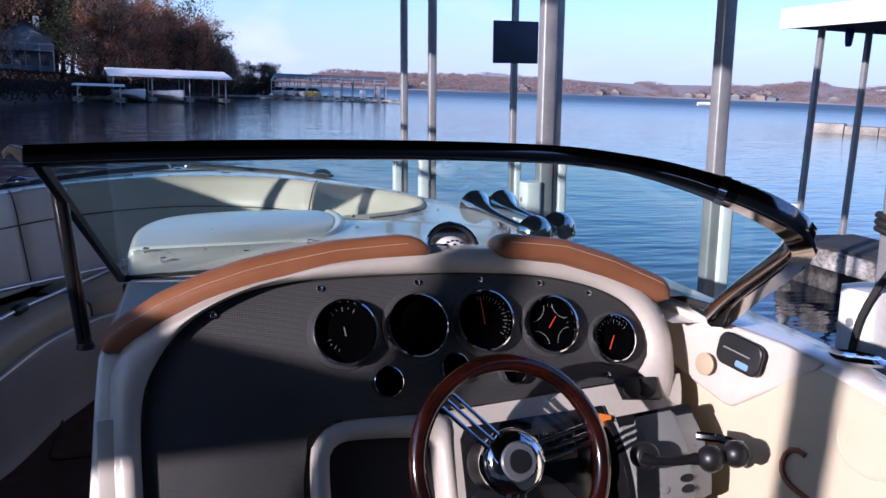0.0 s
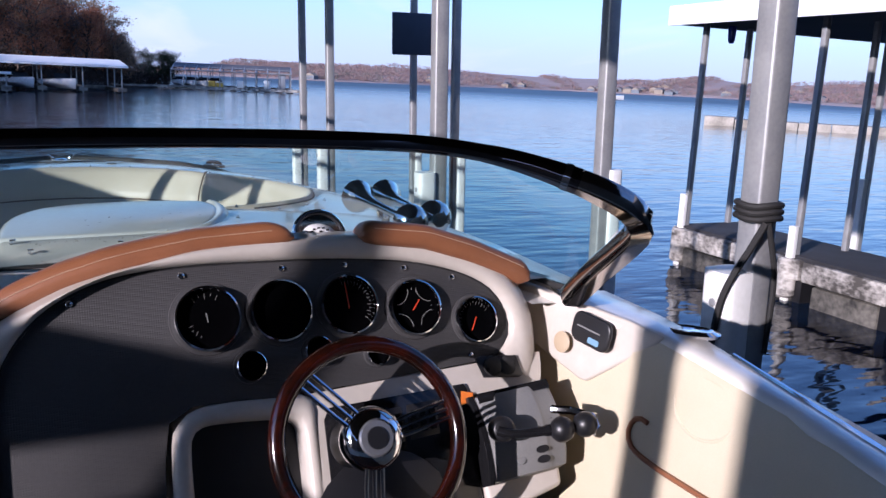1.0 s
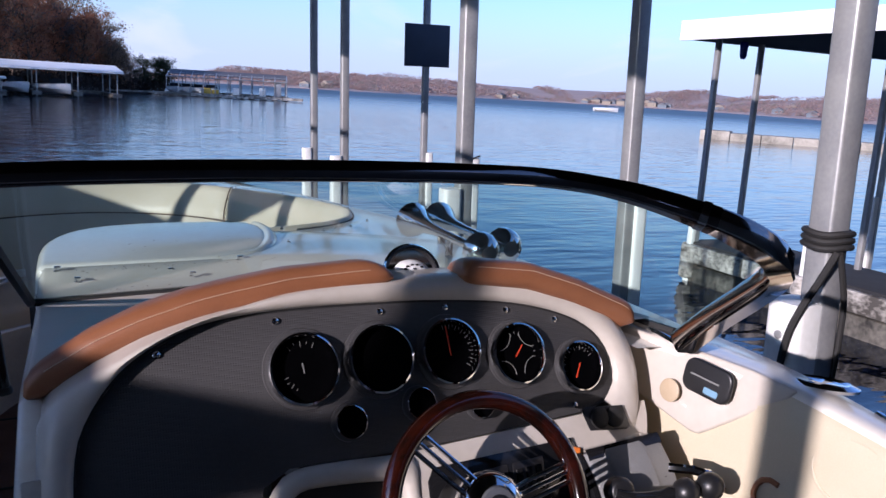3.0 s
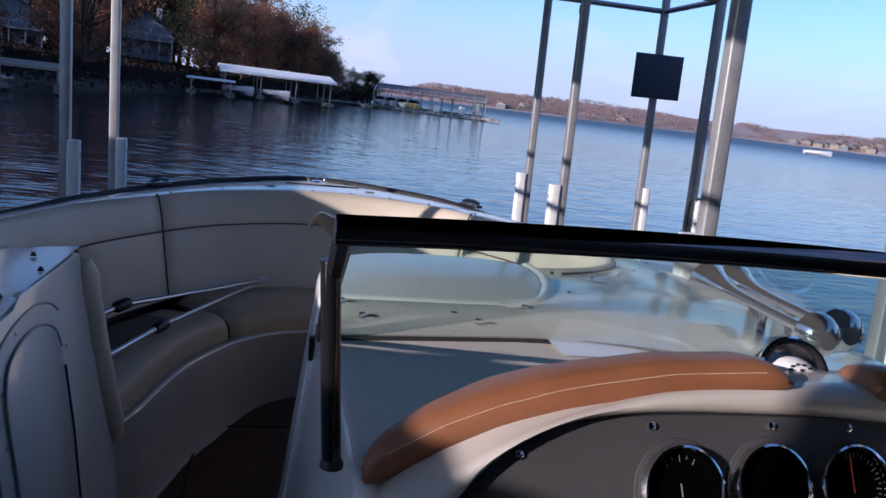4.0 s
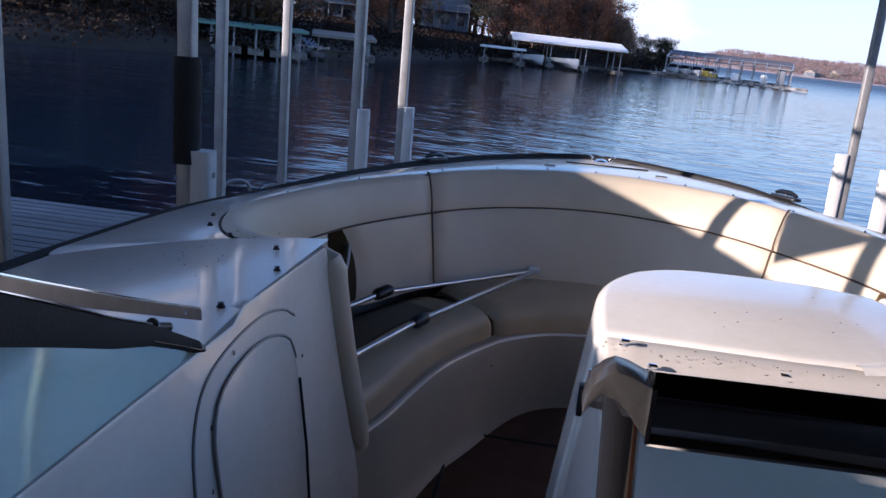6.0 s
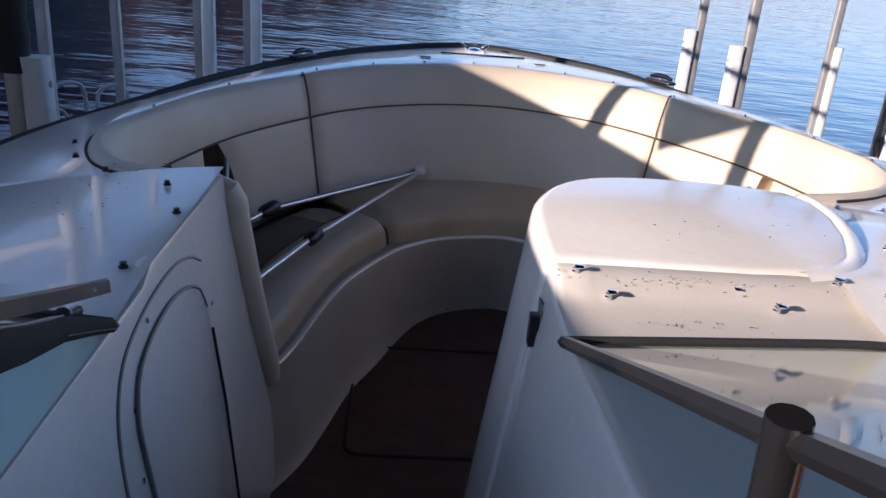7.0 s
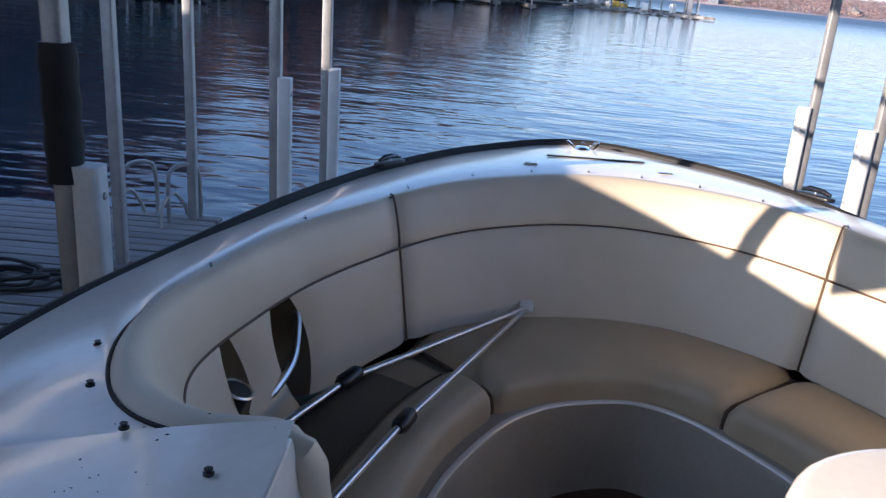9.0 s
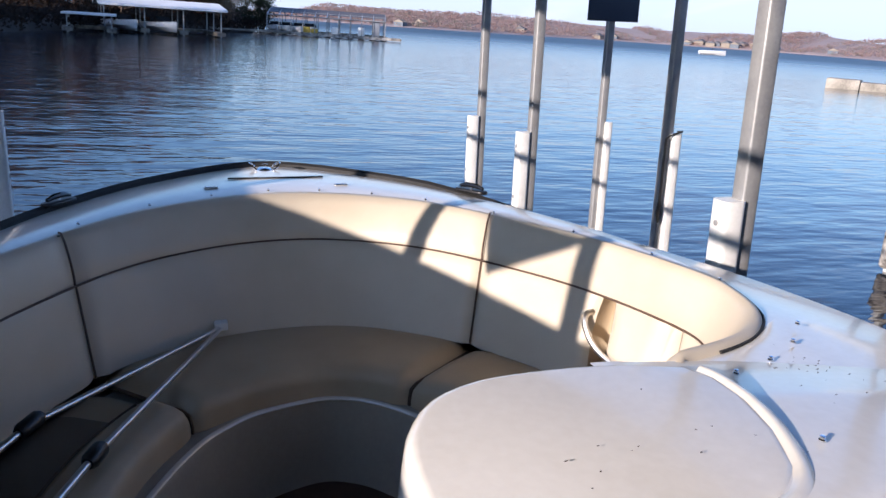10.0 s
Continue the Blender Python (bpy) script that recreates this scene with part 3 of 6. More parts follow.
def moored_boat(m, ln):
    b = thing("moored_boat", "white fibreglass runabout moored in a dock", "boat", m, "moored boats")
    rows = []
    for s in np.linspace(0, 1, 9):
        wd, k = 1.05 * (1 - max(0, (s - 0.45) / 0.55) ** 2.2), ln / 7.0
        y = -ln * 0.5 + ln * s
        rows.append([(-wd, -y, (0.95 + 0.25 * s) * k), (-wd * 0.92, -y, 0.45 * k), (-wd * 0.45, -y, 0.0), (0, -y, -0.15), (wd * 0.45, -y, 0.0), (wd * 0.92, -y, 0.45 * k), (wd, -y, (0.95 + 0.25 * s) * k)])
    part("hull", Geo().grid(rows).fan(rows[0]), PAINT_WHITE, b)
    part("deck", Geo().grid([[r[0] for r in rows], [(0, r[0][1], r[0][2] + 0.08) for r in rows], [r[-1] for r in rows]]), PAINT_WHITE, b)
    part("windshield", Geo().add([(-0.8, -0.4, 1.1 * ln / 7), (0.8, -0.4, 1.1 * ln / 7), (0.7, 0.1, 1.1 * ln / 7 + 0.5), (-0.7, 0.1, 1.1 * ln / 7 + 0.5)], ((0, 1, 2, 3),)), PANE, b)


covered_dock(-2.0, 88, 8, 10.4, 8, 2.45, FASCIA, "white-roofed boat dock with runabouts in its slips", 3, 2, 0.0, 0.55)
covered_dock(-7.4, 79, 4, 3.4, 5, 1.5, FASCIA, "small white-roofed boat dock", 1, 0)
covered_dock(-18.4, 44.5, 23, 5.7, 4.5, 1.50, ROOF_GREEN, "green-roofed boat dock on dark posts", 5, 0, 0.02)
covered_dock(-14.6, 50.5, 18, 3.0, 3.6, 1.35, BRICK_WARM, "low tan-roofed boat dock on the shore", 1, 0, 0.2)
moored_boat(pose(-17.3, 52.0, WATER_Z + 0.1, 0, 0, 75), 3.2)
covered_dock(19.5, 117, -12, 15.5, 10, 2.5, None, "open steel-framed boat dock without roofing", 10, 4)
walk_m = pose(9, 111, WATER_Z, 0, 0, 24)
single("gangway", Geo().box((-6, -0.7, 0.3), (5, 0.7, 0.5)), FLOAT, "low walkway to the steel dock", "walkway", walk_m)

# far shore
FAR = [(10, 560), (60, 480), (124, 432), (210, 470), (309, 514), (350, 470), (375, 416), (330, 310), (284, 222), (330, 150), (460, 60), (760, -60)]
far_shore = spline(FAR, 90)
def far_height(p, back):
    """The far hills: low to the north, higher to the east."""
    az = math.degrees(math.atan2(p.x, p.y))
    lump = 1 + 0.16 * math.sin(az * 0.9) + 0.10 * math.sin(az * 2.3 + 1) + 0.05 * math.sin(az * 6.1)
    return lump * float(np.interp(az, [0, 8, 16, 24, 31, 42, 52, 70], [4.2, 4.2, 3.8, 7.6, 9.8, 13.0, 9.5, 10.0])) * float(np.interp(back, [0, 4, 30, 90, 160, 400], [0.0, 0.06, 0.25, 0.7, 1.0, 1.0]))


rows = []
for back in (-3, 0, 4, 30, 90, 160, 176):
    row = []
    for i, p in enumerate(far_shore):
        t = (far_shore[min(i + 1, 89)] - far_shore[max(i - 1, 0)]).normalized()
        q = p + Vector((-t.y, t.x)) * back
        row.append((q.x, q.y, WATER_Z + (far_height(p, back) + 0.2 + min(1.6, back * 0.03) if back >= 0 else -1.0)))
    rows.append(row)
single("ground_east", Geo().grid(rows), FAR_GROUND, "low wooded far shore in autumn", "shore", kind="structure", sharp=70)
rng = random.Random(11)
rows_mat = {0: ([], []), 1: ([], []), 2: ([], [])}
for k in range(15000):
    i = rng.randrange(2, 88)
    p = far_shore[i].lerp(far_shore[min(89, i + 1)], rng.random())
    t = (far_shore[min(i + 1, 89)] - far_shore[i - 1]).normalized()
    back = rng.uniform(3, 175)
    q = p + Vector((-t.y, t.x)) * back
    z = WATER_Z + far_height(p, back) + min(1.6, back * 0.03)
    verts, faces = rows_mat[rng.choice((0, 0, 1, 1, 1, 2))]
    tall = rng.uniform(1.6, 2.8)
    for c in range(15):
        s = rng.uniform(0.25, 0.6)
        pc = Vector((q.x + rng.gauss(0, 1.3), q.y + rng.gauss(0, 1.3), z + rng.uniform(0.2, tall)))
        u = Vector((rng.gauss(0, 1), rng.gauss(0, 1), rng.gauss(0, 1))).normalized()
        w = u.orthogonal().normalized()
        n = len(verts)
        verts += [tuple(pc + u * s), tuple(pc + w * s * 0.8), tuple(pc - u * s), tuple(pc - w * s * 0.8)]
        faces.append((n, n + 1, n + 2, n + 3))
# leaf colours carry the distance haze as a pale mauve tint
far_leaf = (foliage("hazed_rust", (0.42, 0.265, 0.225), (0.34, 0.22, 0.19)), foliage("hazed_brown", (0.40, 0.295, 0.265), (0.33, 0.245, 0.225)), foliage("hazed_olive", (0.31, 0.27, 0.215), (0.25, 0.22, 0.18)))
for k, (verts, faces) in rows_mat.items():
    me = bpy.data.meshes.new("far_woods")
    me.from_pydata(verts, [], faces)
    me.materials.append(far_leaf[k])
    tagged(new("far_woods", me), "distant wooded hillside in rust and brown autumn colours paled by painted haze", "woods", kind="stuff")
rng = random.Random(5)
for k in range(26):
    az = rng.choice((rng.uniform(31.5, 38.5), rng.uniform(31.5, 38.5), rng.uniform(14, 31), rng.uniform(38, 48)))
    i = min(range(2, 88), key=lambda j: abs(math.degrees(math.atan2(far_shore[j].x, far_shore[j].y)) - az) + 0.01 * far_shore[j].length)
    p = far_shore[i].lerp(far_shore[i + 1], rng.random())
    t = (far_shore[i + 1] - far_shore[i - 1]).normalized()
    back = rng.uniform(3, 12) if k % 4 else rng.uniform(14, 45)
    q = p + Vector((-t.y, t.x)) * back
    z = WATER_Z + far_height(p, back) + 0.8
    w, h = rng.uniform(3.0, 6.5), rng.uniform(1.0, 2.0)
    fh = thing("far_house", "small pale waterside house on the far shore", "house", pose(q.x, q.y, z, 0, 0, rng.uniform(20, 50)), "far houses")
    part("wall", Geo().box((-w / 2, -3, -1), (w / 2, 3, h)), rng.choice((BRICK_WARM, BRICK_WARM, SIDING, BRICK_WARM)), fh)
    part("roof", Geo().add([(-w / 2 - 0.3, -3.3, h), (w / 2 + 0.3, -3.3, h), (w / 2 + 0.3, 3.3, h), (-w / 2 - 0.3, 3.3, h), (-w / 2, 0, h + 1.5), (w / 2, 0, h + 1.5)],
                           ((0, 1, 5, 4), (2, 3, 4, 5), (0, 4, 3), (1, 2, 5), (0, 3, 2, 1))), rng.choice((ROOF_GREY, BRICK_WARM)), fh)
moored_boat(pose(126, 178, WATER_Z, 0, 0, 70), 6.5)
# brush under the trees of the near shore, coloured near black for their shade
rng = random.Random(21)
verts, faces = [], []
for k in range(6500):
    s = rng.uniform(0.26, 0.72)
    i = int(s * 118)
    p = shore[i].lerp(shore[i + 1], rng.random())
    t = (shore[min(i + 1, 119)] - shore[max(i - 1, 0)]).normalized()
    back = rng.choice((rng.uniform(0.3, 4), rng.uniform(3, 12), rng.uniform(10, 50), rng.uniform(14, 60)))
    q = p + Vector((-t.y, t.x)) * back
    z = WATER_Z + float(np.interp(back, [0, 1.5, 8, 20, 45, 110], [0, 0.5, 1.0, 1.5, 2.6, 7.0]))
    top = 1.2 if back < 13 else rng.uniform(2, 8)
    az = math.degrees(math.atan2(q.x, q.y))
    if back > 5 and (abs(az + 17.2) < 3.0 or abs(az + 9.5) < 2.8):
        top = 0.6
    for c in range(16):
        w = rng.uniform(0.10, 0.28) * min(1.0, q.length / 95)
        pc = Vector((q.x + rng.gauss(0, 1.0), q.y + rng.gauss(0, 1.0), z + rng.uniform(0, top)))
        u = Vector((rng.gauss(0, 1), rng.gauss(0, 1), rng.gauss(0, 1))).normalized()
        v = u.orthogonal().normalized()
        n = len(verts)
        verts += [tuple(pc + u * w), tuple(pc + v * w * 0.8), tuple(pc - u * w), tuple(pc - v * w * 0.8)]
        faces.append((n, n + 1, n + 2, n + 3))
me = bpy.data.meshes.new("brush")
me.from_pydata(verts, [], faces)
me.materials.append(foliage("shaded_brush", (0.038, 0.022, 0.014), (0.015, 0.010, 0.007)))
tagged(new("brush", me), "dry brush under the shore trees, darkened as shaded", "brush", kind="stuff")

# ---- the boat ----
boat = thing("motor_boat", "cream bowrider motorboat with tan upholstery standing in its slip", "boat", BOAT)
EDGE_Y = [-2.6, 0.0, 0.9, 1.2, 1.73, 2.5, 3.2, 3.6, 4.0, 4.5, 4.8, 5.1, 5.3, 5.6, 5.8, 6.0, 6.09, 6.13]
EDGE_X = [1.28, 1.33, 1.345, 1.35, 1.36, 1.39, 1.40, 1.38, 1.32, 1.185, 1.09, 0.965, 0.865, 0.66, 0.49, 0.25, 0.10, 0.0]
EDGE_Z = [1.28, 1.31, 1.345, 1.37, 1.405, 1.405, 1.385, 1.38, 1.375, 1.37, 1.37, 1.37, 1.37, 1.375, 1.375, 1.38, 1.38, 1.38]
PORT_OUT = [0, 0, 0.01, 0.02, 0.04, 0.055, 0.055, 0.022, 0.0, 0.0, 0, 0, 0, 0, 0, 0, 0, 0]
PORT_UP = [0, 0, 0, 0, 0, 0.005, 0.010, 0.020, 0.016, 0.006, 0, 0, 0, 0, 0, 0, 0, 0]
port_edge = [(-x - d, y, z + u) for x, d, y, z, u in zip(EDGE_X, PORT_OUT, EDGE_Y, EDGE_Z, PORT_UP)]
starboard_edge = [(x, y, z) for x, y, z in zip(EDGE_X, EDGE_Y, EDGE_Z)]
edge = spline(port_edge + starboard_edge[-2::-1], 140)


def half_beam(y):
    return float(np.interp(y, EDGE_Y, EDGE_X))


def port_beam(y):
    return half_beam(y) + float(np.interp(y, EDGE_Y, PORT_OUT))


def edge_z(y):
    return float(np.interp(y, EDGE_Y, EDGE_Z))


# hull sides down to the keel
g = Geo()
g.grid([[Vector((p.x * k, p.y - d * max(0, (p.y - 2.5) / 3.6), p.z - h)) for p in edge]
        for k, d, h in ((1.0, 0, 0.012), (0.99, 0.02, 0.10), (0.955, 0.25, 0.42), (0.86, 0.7, 0.85), (0.55, 1.1, 1.15), (0.02, 1.5, 1.32))])
part("hull", g, GELCOAT, boat)
g = Geo()
low_rail = [min(1.0, max(0.0, ((4.6 if p.x < 0 else 5.5) - p.y) / 0.6)) for p in edge]
out = [p + Vector((math.copysign(0.024, p.x) * k * (1 if p.x < 0 else -1) + math.copysign(0.010 * (1 - k), p.x) * min(1.0, abs(p.x) / 0.2), 0.010 * (p.y > 5.0), -0.006 - 0.026 * k)) for p, k in zip(edge, low_rail)]
g.tube(out, 0.033, 8, 1.0)
part("rub_rail", g, RUBBER, boat, "black rubber rub rail with worn edge")

# rim: where the bow cushions meet the deck, from port round the bow to starboard
RIM = [(-0.77, 3.06), (-0.95, 3.06), (-1.08, 3.14), (-1.16, 3.31), (-1.18, 3.50), (-1.14, 3.75), (-1.04, 4.18), (-0.80, 4.66), (-0.60, 4.95),
       (-0.38, 5.13), (-0.18, 5.24), (0.04, 5.275), (0.22, 5.23), (0.41, 5.13), (0.58, 4.98), (0.75, 4.72), (0.91, 4.40), (1.01, 4.10),
       (1.07, 3.76), (1.05, 3.58), (0.99, 3.42), (0.89, 3.31), (0.76, 3.24), (0.58, 3.19)]
FOOT = [(-0.74, 3.40), (-0.85, 3.41), (-0.94, 3.46), (-1.00, 3.56), (-1.03, 3.68), (-1.00, 3.87), (-0.88, 4.18), (-0.70, 4.49), (-0.53, 4.66),
        (-0.36, 4.76), (-0.18, 4.815), (0.02, 4.83), (0.19, 4.80), (0.35, 4.72), (0.48, 4.62), (0.60, 4.50), (0.77, 4.24), (0.86, 4.02),
        (0.92, 3.75), (0.90, 3.62), (0.84, 3.53), (0.76, 3.47), (0.66, 3.43), (0.52, 3.41)]
N_RIM = 185
rim, foot = matched(RIM, N_RIM), matched(FOOT, N_RIM)


def rim_z(y):
    return float(np.interp(y, [3.0, 3.6, 4.6, 5.3], [1.452, 1.438, 1.412, 1.405]))


# foredeck: between the rim and the hull's edge
far = [p for p in edge if p.y >= 2.95]
far = [Vector((-1.465, 2.95, 1.39))] + far + [Vector((1.40, 2.95, 1.395))]
far = spline(far, N_RIM)
# spread the outer line so that both keep pace
cross = []
for i, p in enumerate(rim):
    s = i / (N_RIM - 1)
    s = 0.5 + 0.5 * math.copysign(abs(2 * s - 1) ** 1.15, 2 * s - 1)
    k = s * (N_RIM - 1)
    a = int(min(k, N_RIM - 2))
    cross.append(far[a].lerp(far[a + 1], k - a))
g = Geo()
rows = []
for f, lift in ((0, -0.03), (0.0, 0.0), (0.06, 0.008), (0.3, 0.016), (0.6, 0.016), (0.85, 0.008), (1.0, 0.0)):
    rows.append([Vector((p.x, p.y, rim_z(p.y))).lerp(q, f) + Vector((0, 0, lift)) for p, q in zip(rim, cross)])
g.grid(rows)
part("foredeck", g, GELCOAT, boat, sharp=60)

# port side deck and console top
g = Geo()
rows = []
for k in range(24):
    s = k / 23
    row = []
    for f in np.linspace(0, 1, 9):
        y1 = 3.06 - 0.11 * f
        y = -2.4 + (y1 + 2.4) * s
        z_in = 1.492 if y > 2.5 else 1.472
        x0, x1 = -0.77, -port_beam(y)
        z = z_in + (edge_z(y) - z_in) * f**1.6
        row.append((x0 + (x1 - x0) * f, y, z))
    rows.append(row)
g.grid(rows)
part("port_deck", g, GELCOAT, boat, sharp=60)
# starboard side deck outside the raised slab, and the gunwale past the helm
g = Geo()
rows = []
for k in range(70):
    s = k / 69
    row = []
    for f in np.linspace(0, 1, 21):
        y1 = 3.245 - 0.24 * f
        y = 1.62 + (y1 - 1.62) * s
        x0, x1 = (0.40 if y > 2.3 else 1.02), half_beam(y)
        z_in = float(np.interp(y, [2.2, 2.45, 2.62, 2.95, 3.08, 3.22], [1.462, 1.464, 1.493, 1.500, 1.484, 1.449]))
        z = z_in + (edge_z(y) - z_in) * f**1.6
        blend = min(1.0, max(0.0, (y - 2.85) / 0.3))
        lift = float(np.interp(f, [0, 0.06, 0.3, 0.6, 0.85, 1.0], [0, 0.008, 0.016, 0.016, 0.008, 0]))
        z += (z_in + (edge_z(y) - z_in) * f + lift - z) * blend
        x = x0 + (x1 - x0) * f
        row.append((x, y, z))
    rows.append(row)
g.grid(rows)
part("starboard_deck", g, GELCOAT, boat, sharp=60)


def coaming(y, z):
    """The padded cockpit side."""
    return 1.107 - 0.12 * (max(y, 1.0) - 1.393) + 0.2 * (z - 1.262) + min(0.0, 0.05 * (y - 1.0))


def crease(y):
    """Height of the fold where the cockpit side meets the narrow gunwale."""
    return float(np.interp(y, [-2.4, 0.4, 0.862, 1.083, 1.29, 1.40, 1.63], [1.32, 1.34, 1.384, 1.417, 1.446, 1.458, 1.464]))


rows = []
for y in np.linspace(-2.4, 1.66, 40):
    e, x, zc = edge_z(y), half_beam(y), crease(y)
    xc = coaming(y, zc) if y < 1.36 else float(np.interp(y, [1.36, 1.42, 1.55, 1.66], [1.146, 1.128, 1.105, 1.08]))
    rows.append([(x, y, e), (x - 0.012, y, e + 0.014), (1.290, y, zc - 0.036), (1.258, y, zc - 0.009), (1.243, y, zc - 0.001), (xc + 0.030, y, zc + 0.003), (xc + 0.010, y, zc + 0.001),
                 (xc + 0.002, y, zc - 0.006), (xc + 0.001, y, zc - 0.016), (xc + 0.012, y, zc - 0.024)])
part("gunwale", Geo().grid(rows), GELCOAT, boat, sharp=60)
part("gunwale_trim", Geo().tube([(1.252, y, crease(y) - 0.004) for y in np.linspace(-2.4, 1.24, 30)], 0.0055, 6), CHROME, boat)

# sole
g = Geo()
g.box((-1.15, -2.4, 0.53), (1.15, 4.6, 0.57))
part("sole", g, CARPET, boat, "dark brown carpeted cockpit floor")
g = Geo()
hatch = rounded(-0.50, 3.30, 0.20, 3.95, 0.05)
g.tube([(x, y, 0.571) for x, y in hatch + hatch[:1]], 0.006, 6)
part("hatch_seam", g, RUBBER, boat)
# cockpit sides, aft of what is seen, that close the boat
g = Geo()
g.box((-1.30, -2.45, 0.53), (1.30, -2.40, 1.32)).box((-1.28, -2.4, 0.53), (-1.24, 1.2, 1.34))
part("cockpit_liner", g, GELCOAT, boat)

# ---- bow seating ----
PROFILE = [(0.0, 0.0), (0.05, 0.016), (0.14, 0.016), (0.26, -0.012), (0.38, -0.06), (0.46, -0.10), (0.505, -0.135), (0.50, -0.150)]
LOWER = [(0.50, -0.153), (0.545, -0.162), (0.60, -0.20), (0.75, -0.30), (0.88, -0.39), (1.0, -0.47)]


def upholstery(name, profile, a, b, label, base):
    """A run of padded upholstery between two stations of the rim, tucked in at both ends."""
    rows = []
    for f, dz in profile:
        row = []
        for i in range(a, b + 1):
            o, q = rim[i], foot[i]
            z0 = rim_z(o.y)
            z = z0 + dz * (z0 - base) / 0.47
            e = min(i - a, b - i)
            tuck = 0.030 * max(0.0, 1 - e / 2.4) ** 2
            p = Vector((o.x, o.y, 0)).lerp(Vector((q.x, q.y, 0)), f)
            back = Vector((o.x - q.x, o.y - q.y, 0)).normalized()
            p += back * tuck
            row.append((p.x, p.y, z - 0.3 * tuck))
        rows.append(row)
    return part(name, Geo().grid(rows), VINYL, boat, label, sharp=80)


def station(x, y):
    return min(range(N_RIM), key=lambda i: (rim[i].x - x) ** 2 + (rim[i].y - y) ** 2)


part("rim_gap", Geo().tube([(p.x, p.y, rim_z(p.y) + 0.004) for p in rim[8:-6]], 0.0045, 5), RUBBER, boat, "dark joint between cushion roll and deck")
SEAM_P, SEAM_S = station(-0.79, 4.68), station(0.75, 4.72)
for a, b in ((0, SEAM_P), (SEAM_P, SEAM_S), (SEAM_S, N_RIM - 1)):
    upholstery("backrest_roll", PROFILE, a, b, "padded tan vinyl coaming roll", 0.965)
P_END, S_END = station(-1.06, 4.10), station(1.01, 4.12) - 1.3

def on_wall(s, f, drop):
    """A point of the seat wall at a fractional station, f of the way from rim to foot."""
    i = min(int(s), N_RIM - 2)
    o, q = rim[i].lerp(rim[i + 1], s - i), foot[i].lerp(foot[i + 1], s - i)
    p = o.lerp(q, f)
    return Vector((p.x, p.y, rim_z(o.y) + drop * (rim_z(o.y) - 0.965) / 0.47)), (o - q).normalized().to_3d()


def wall_panel(name, begin, end, n, label, material=VINYL, depth=0.0, base=LOWER):
    """A panel of the seat wall between two edges that may bow; depth sinks its middle."""
    rows = []
    steps = [base[0]] + [(f, float(np.interp(f, [k[0] for k in base], [k[1] for k in base]))) for f in np.linspace(0.545, 1.0, 11)]
    for f, dz in steps:
        s0, s1, row = begin(f), end(f), []
        for s in np.linspace(s0, s1, n):
            p, back = on_wall(s, f, dz)
            e = min(s - s0, s1 - s)
            if depth:
                p += back * (0.028 + depth * max(0.0, math.sin(math.pi * (s - s0) / (s1 - s0))) ** 0.5)
            else:
                p += back * 0.030 * max(0.0, 1 - e / 1.6) ** 2
            row.append(tuple(p))
        rows.append(row)
    return part(name, Geo().grid(rows), material, boat, label, sharp=80)


def bow(f):
    return math.sin(math.pi * min(1.0, max(0.0, (f - 0.5) / 0.5))) ** 0.8


def wall_station(x, y, f):
    return min(range(N_RIM), key=lambda i: (rim[i].lerp(foot[i], f) - Vector((x, y))).length)


# backrest panels, pockets for the grab handles, the moulded liner and its cup recesses
C_P, C_S = wall_station(-1.07, 3.76, 0.7), wall_station(0.985, 3.80, 0.7)
wall_panel("backrest", lambda f: P_END - 1.4 + 1.2 * bow(f), lambda f: SEAM_P, 30, "tan vinyl backrest panel")
wall_panel("backrest", lambda f: SEAM_P, lambda f: SEAM_S, 60, "tan vinyl backrest panel")
wall_panel("backrest", lambda f: SEAM_S, lambda f: S_END + 0.2 - 0.8 * bow(f), 30, "tan vinyl backrest panel")
# port pocket takes the shade-dark vinyl, starboard a milder darkening
wall_panel("handle_pocket", lambda f: P_END - 2.6 - 0.9 * bow(f), lambda f: P_END - 1.4 + 1.2 * bow(f), 13, "moulded pocket behind the grab handle, its shade put in the colour", SHADED_VINYL, 0.15)
wall_panel("handle_pocket", lambda f: S_END + 0.2 - 0.8 * bow(f), lambda f: S_END + 1.3 + 0.3 * bow(f), 13, "tan moulded pocket behind the grab handle", VINYL_SEAT, 0.09)
wall_panel("bow_liner", lambda f: C_P + 0.9 + 1.1 * bow(f) * (f < 0.86), lambda f: P_END - 2.6 - 0.9 * bow(f), 12, "")
wall_panel("bow_liner", lambda f: 0, lambda f: C_P - 0.1 - 1.1 * bow(f) * (f < 0.86), 40, "")
wall_panel("cup_recess", lambda f: C_P - 0.1 - 1.1 * bow(f) * (f < 0.86), lambda f: C_P + 0.9 + 1.1 * bow(f) * (f < 0.86), 13, "cup holder recess with its shade put in the colour", SHADED_VINYL, 0.12)
wall_panel("bow_liner", lambda f: S_END + 1.3 + 0.3 * bow(f), lambda f: C_S - 0.5 - 0.5 * bow(f), 12, "")
wall_panel("bow_liner", lambda f: C_S + 0.4 + 0.5 * bow(f), lambda f: N_RIM - 1, 40, "")
wall_panel("cup_recess", lambda f: C_S - 0.5 - 0.5 * bow(f), lambda f: C_S + 0.4 + 0.5 * bow(f), 13, "shallow cup holder recess", VINYL, 0.012)
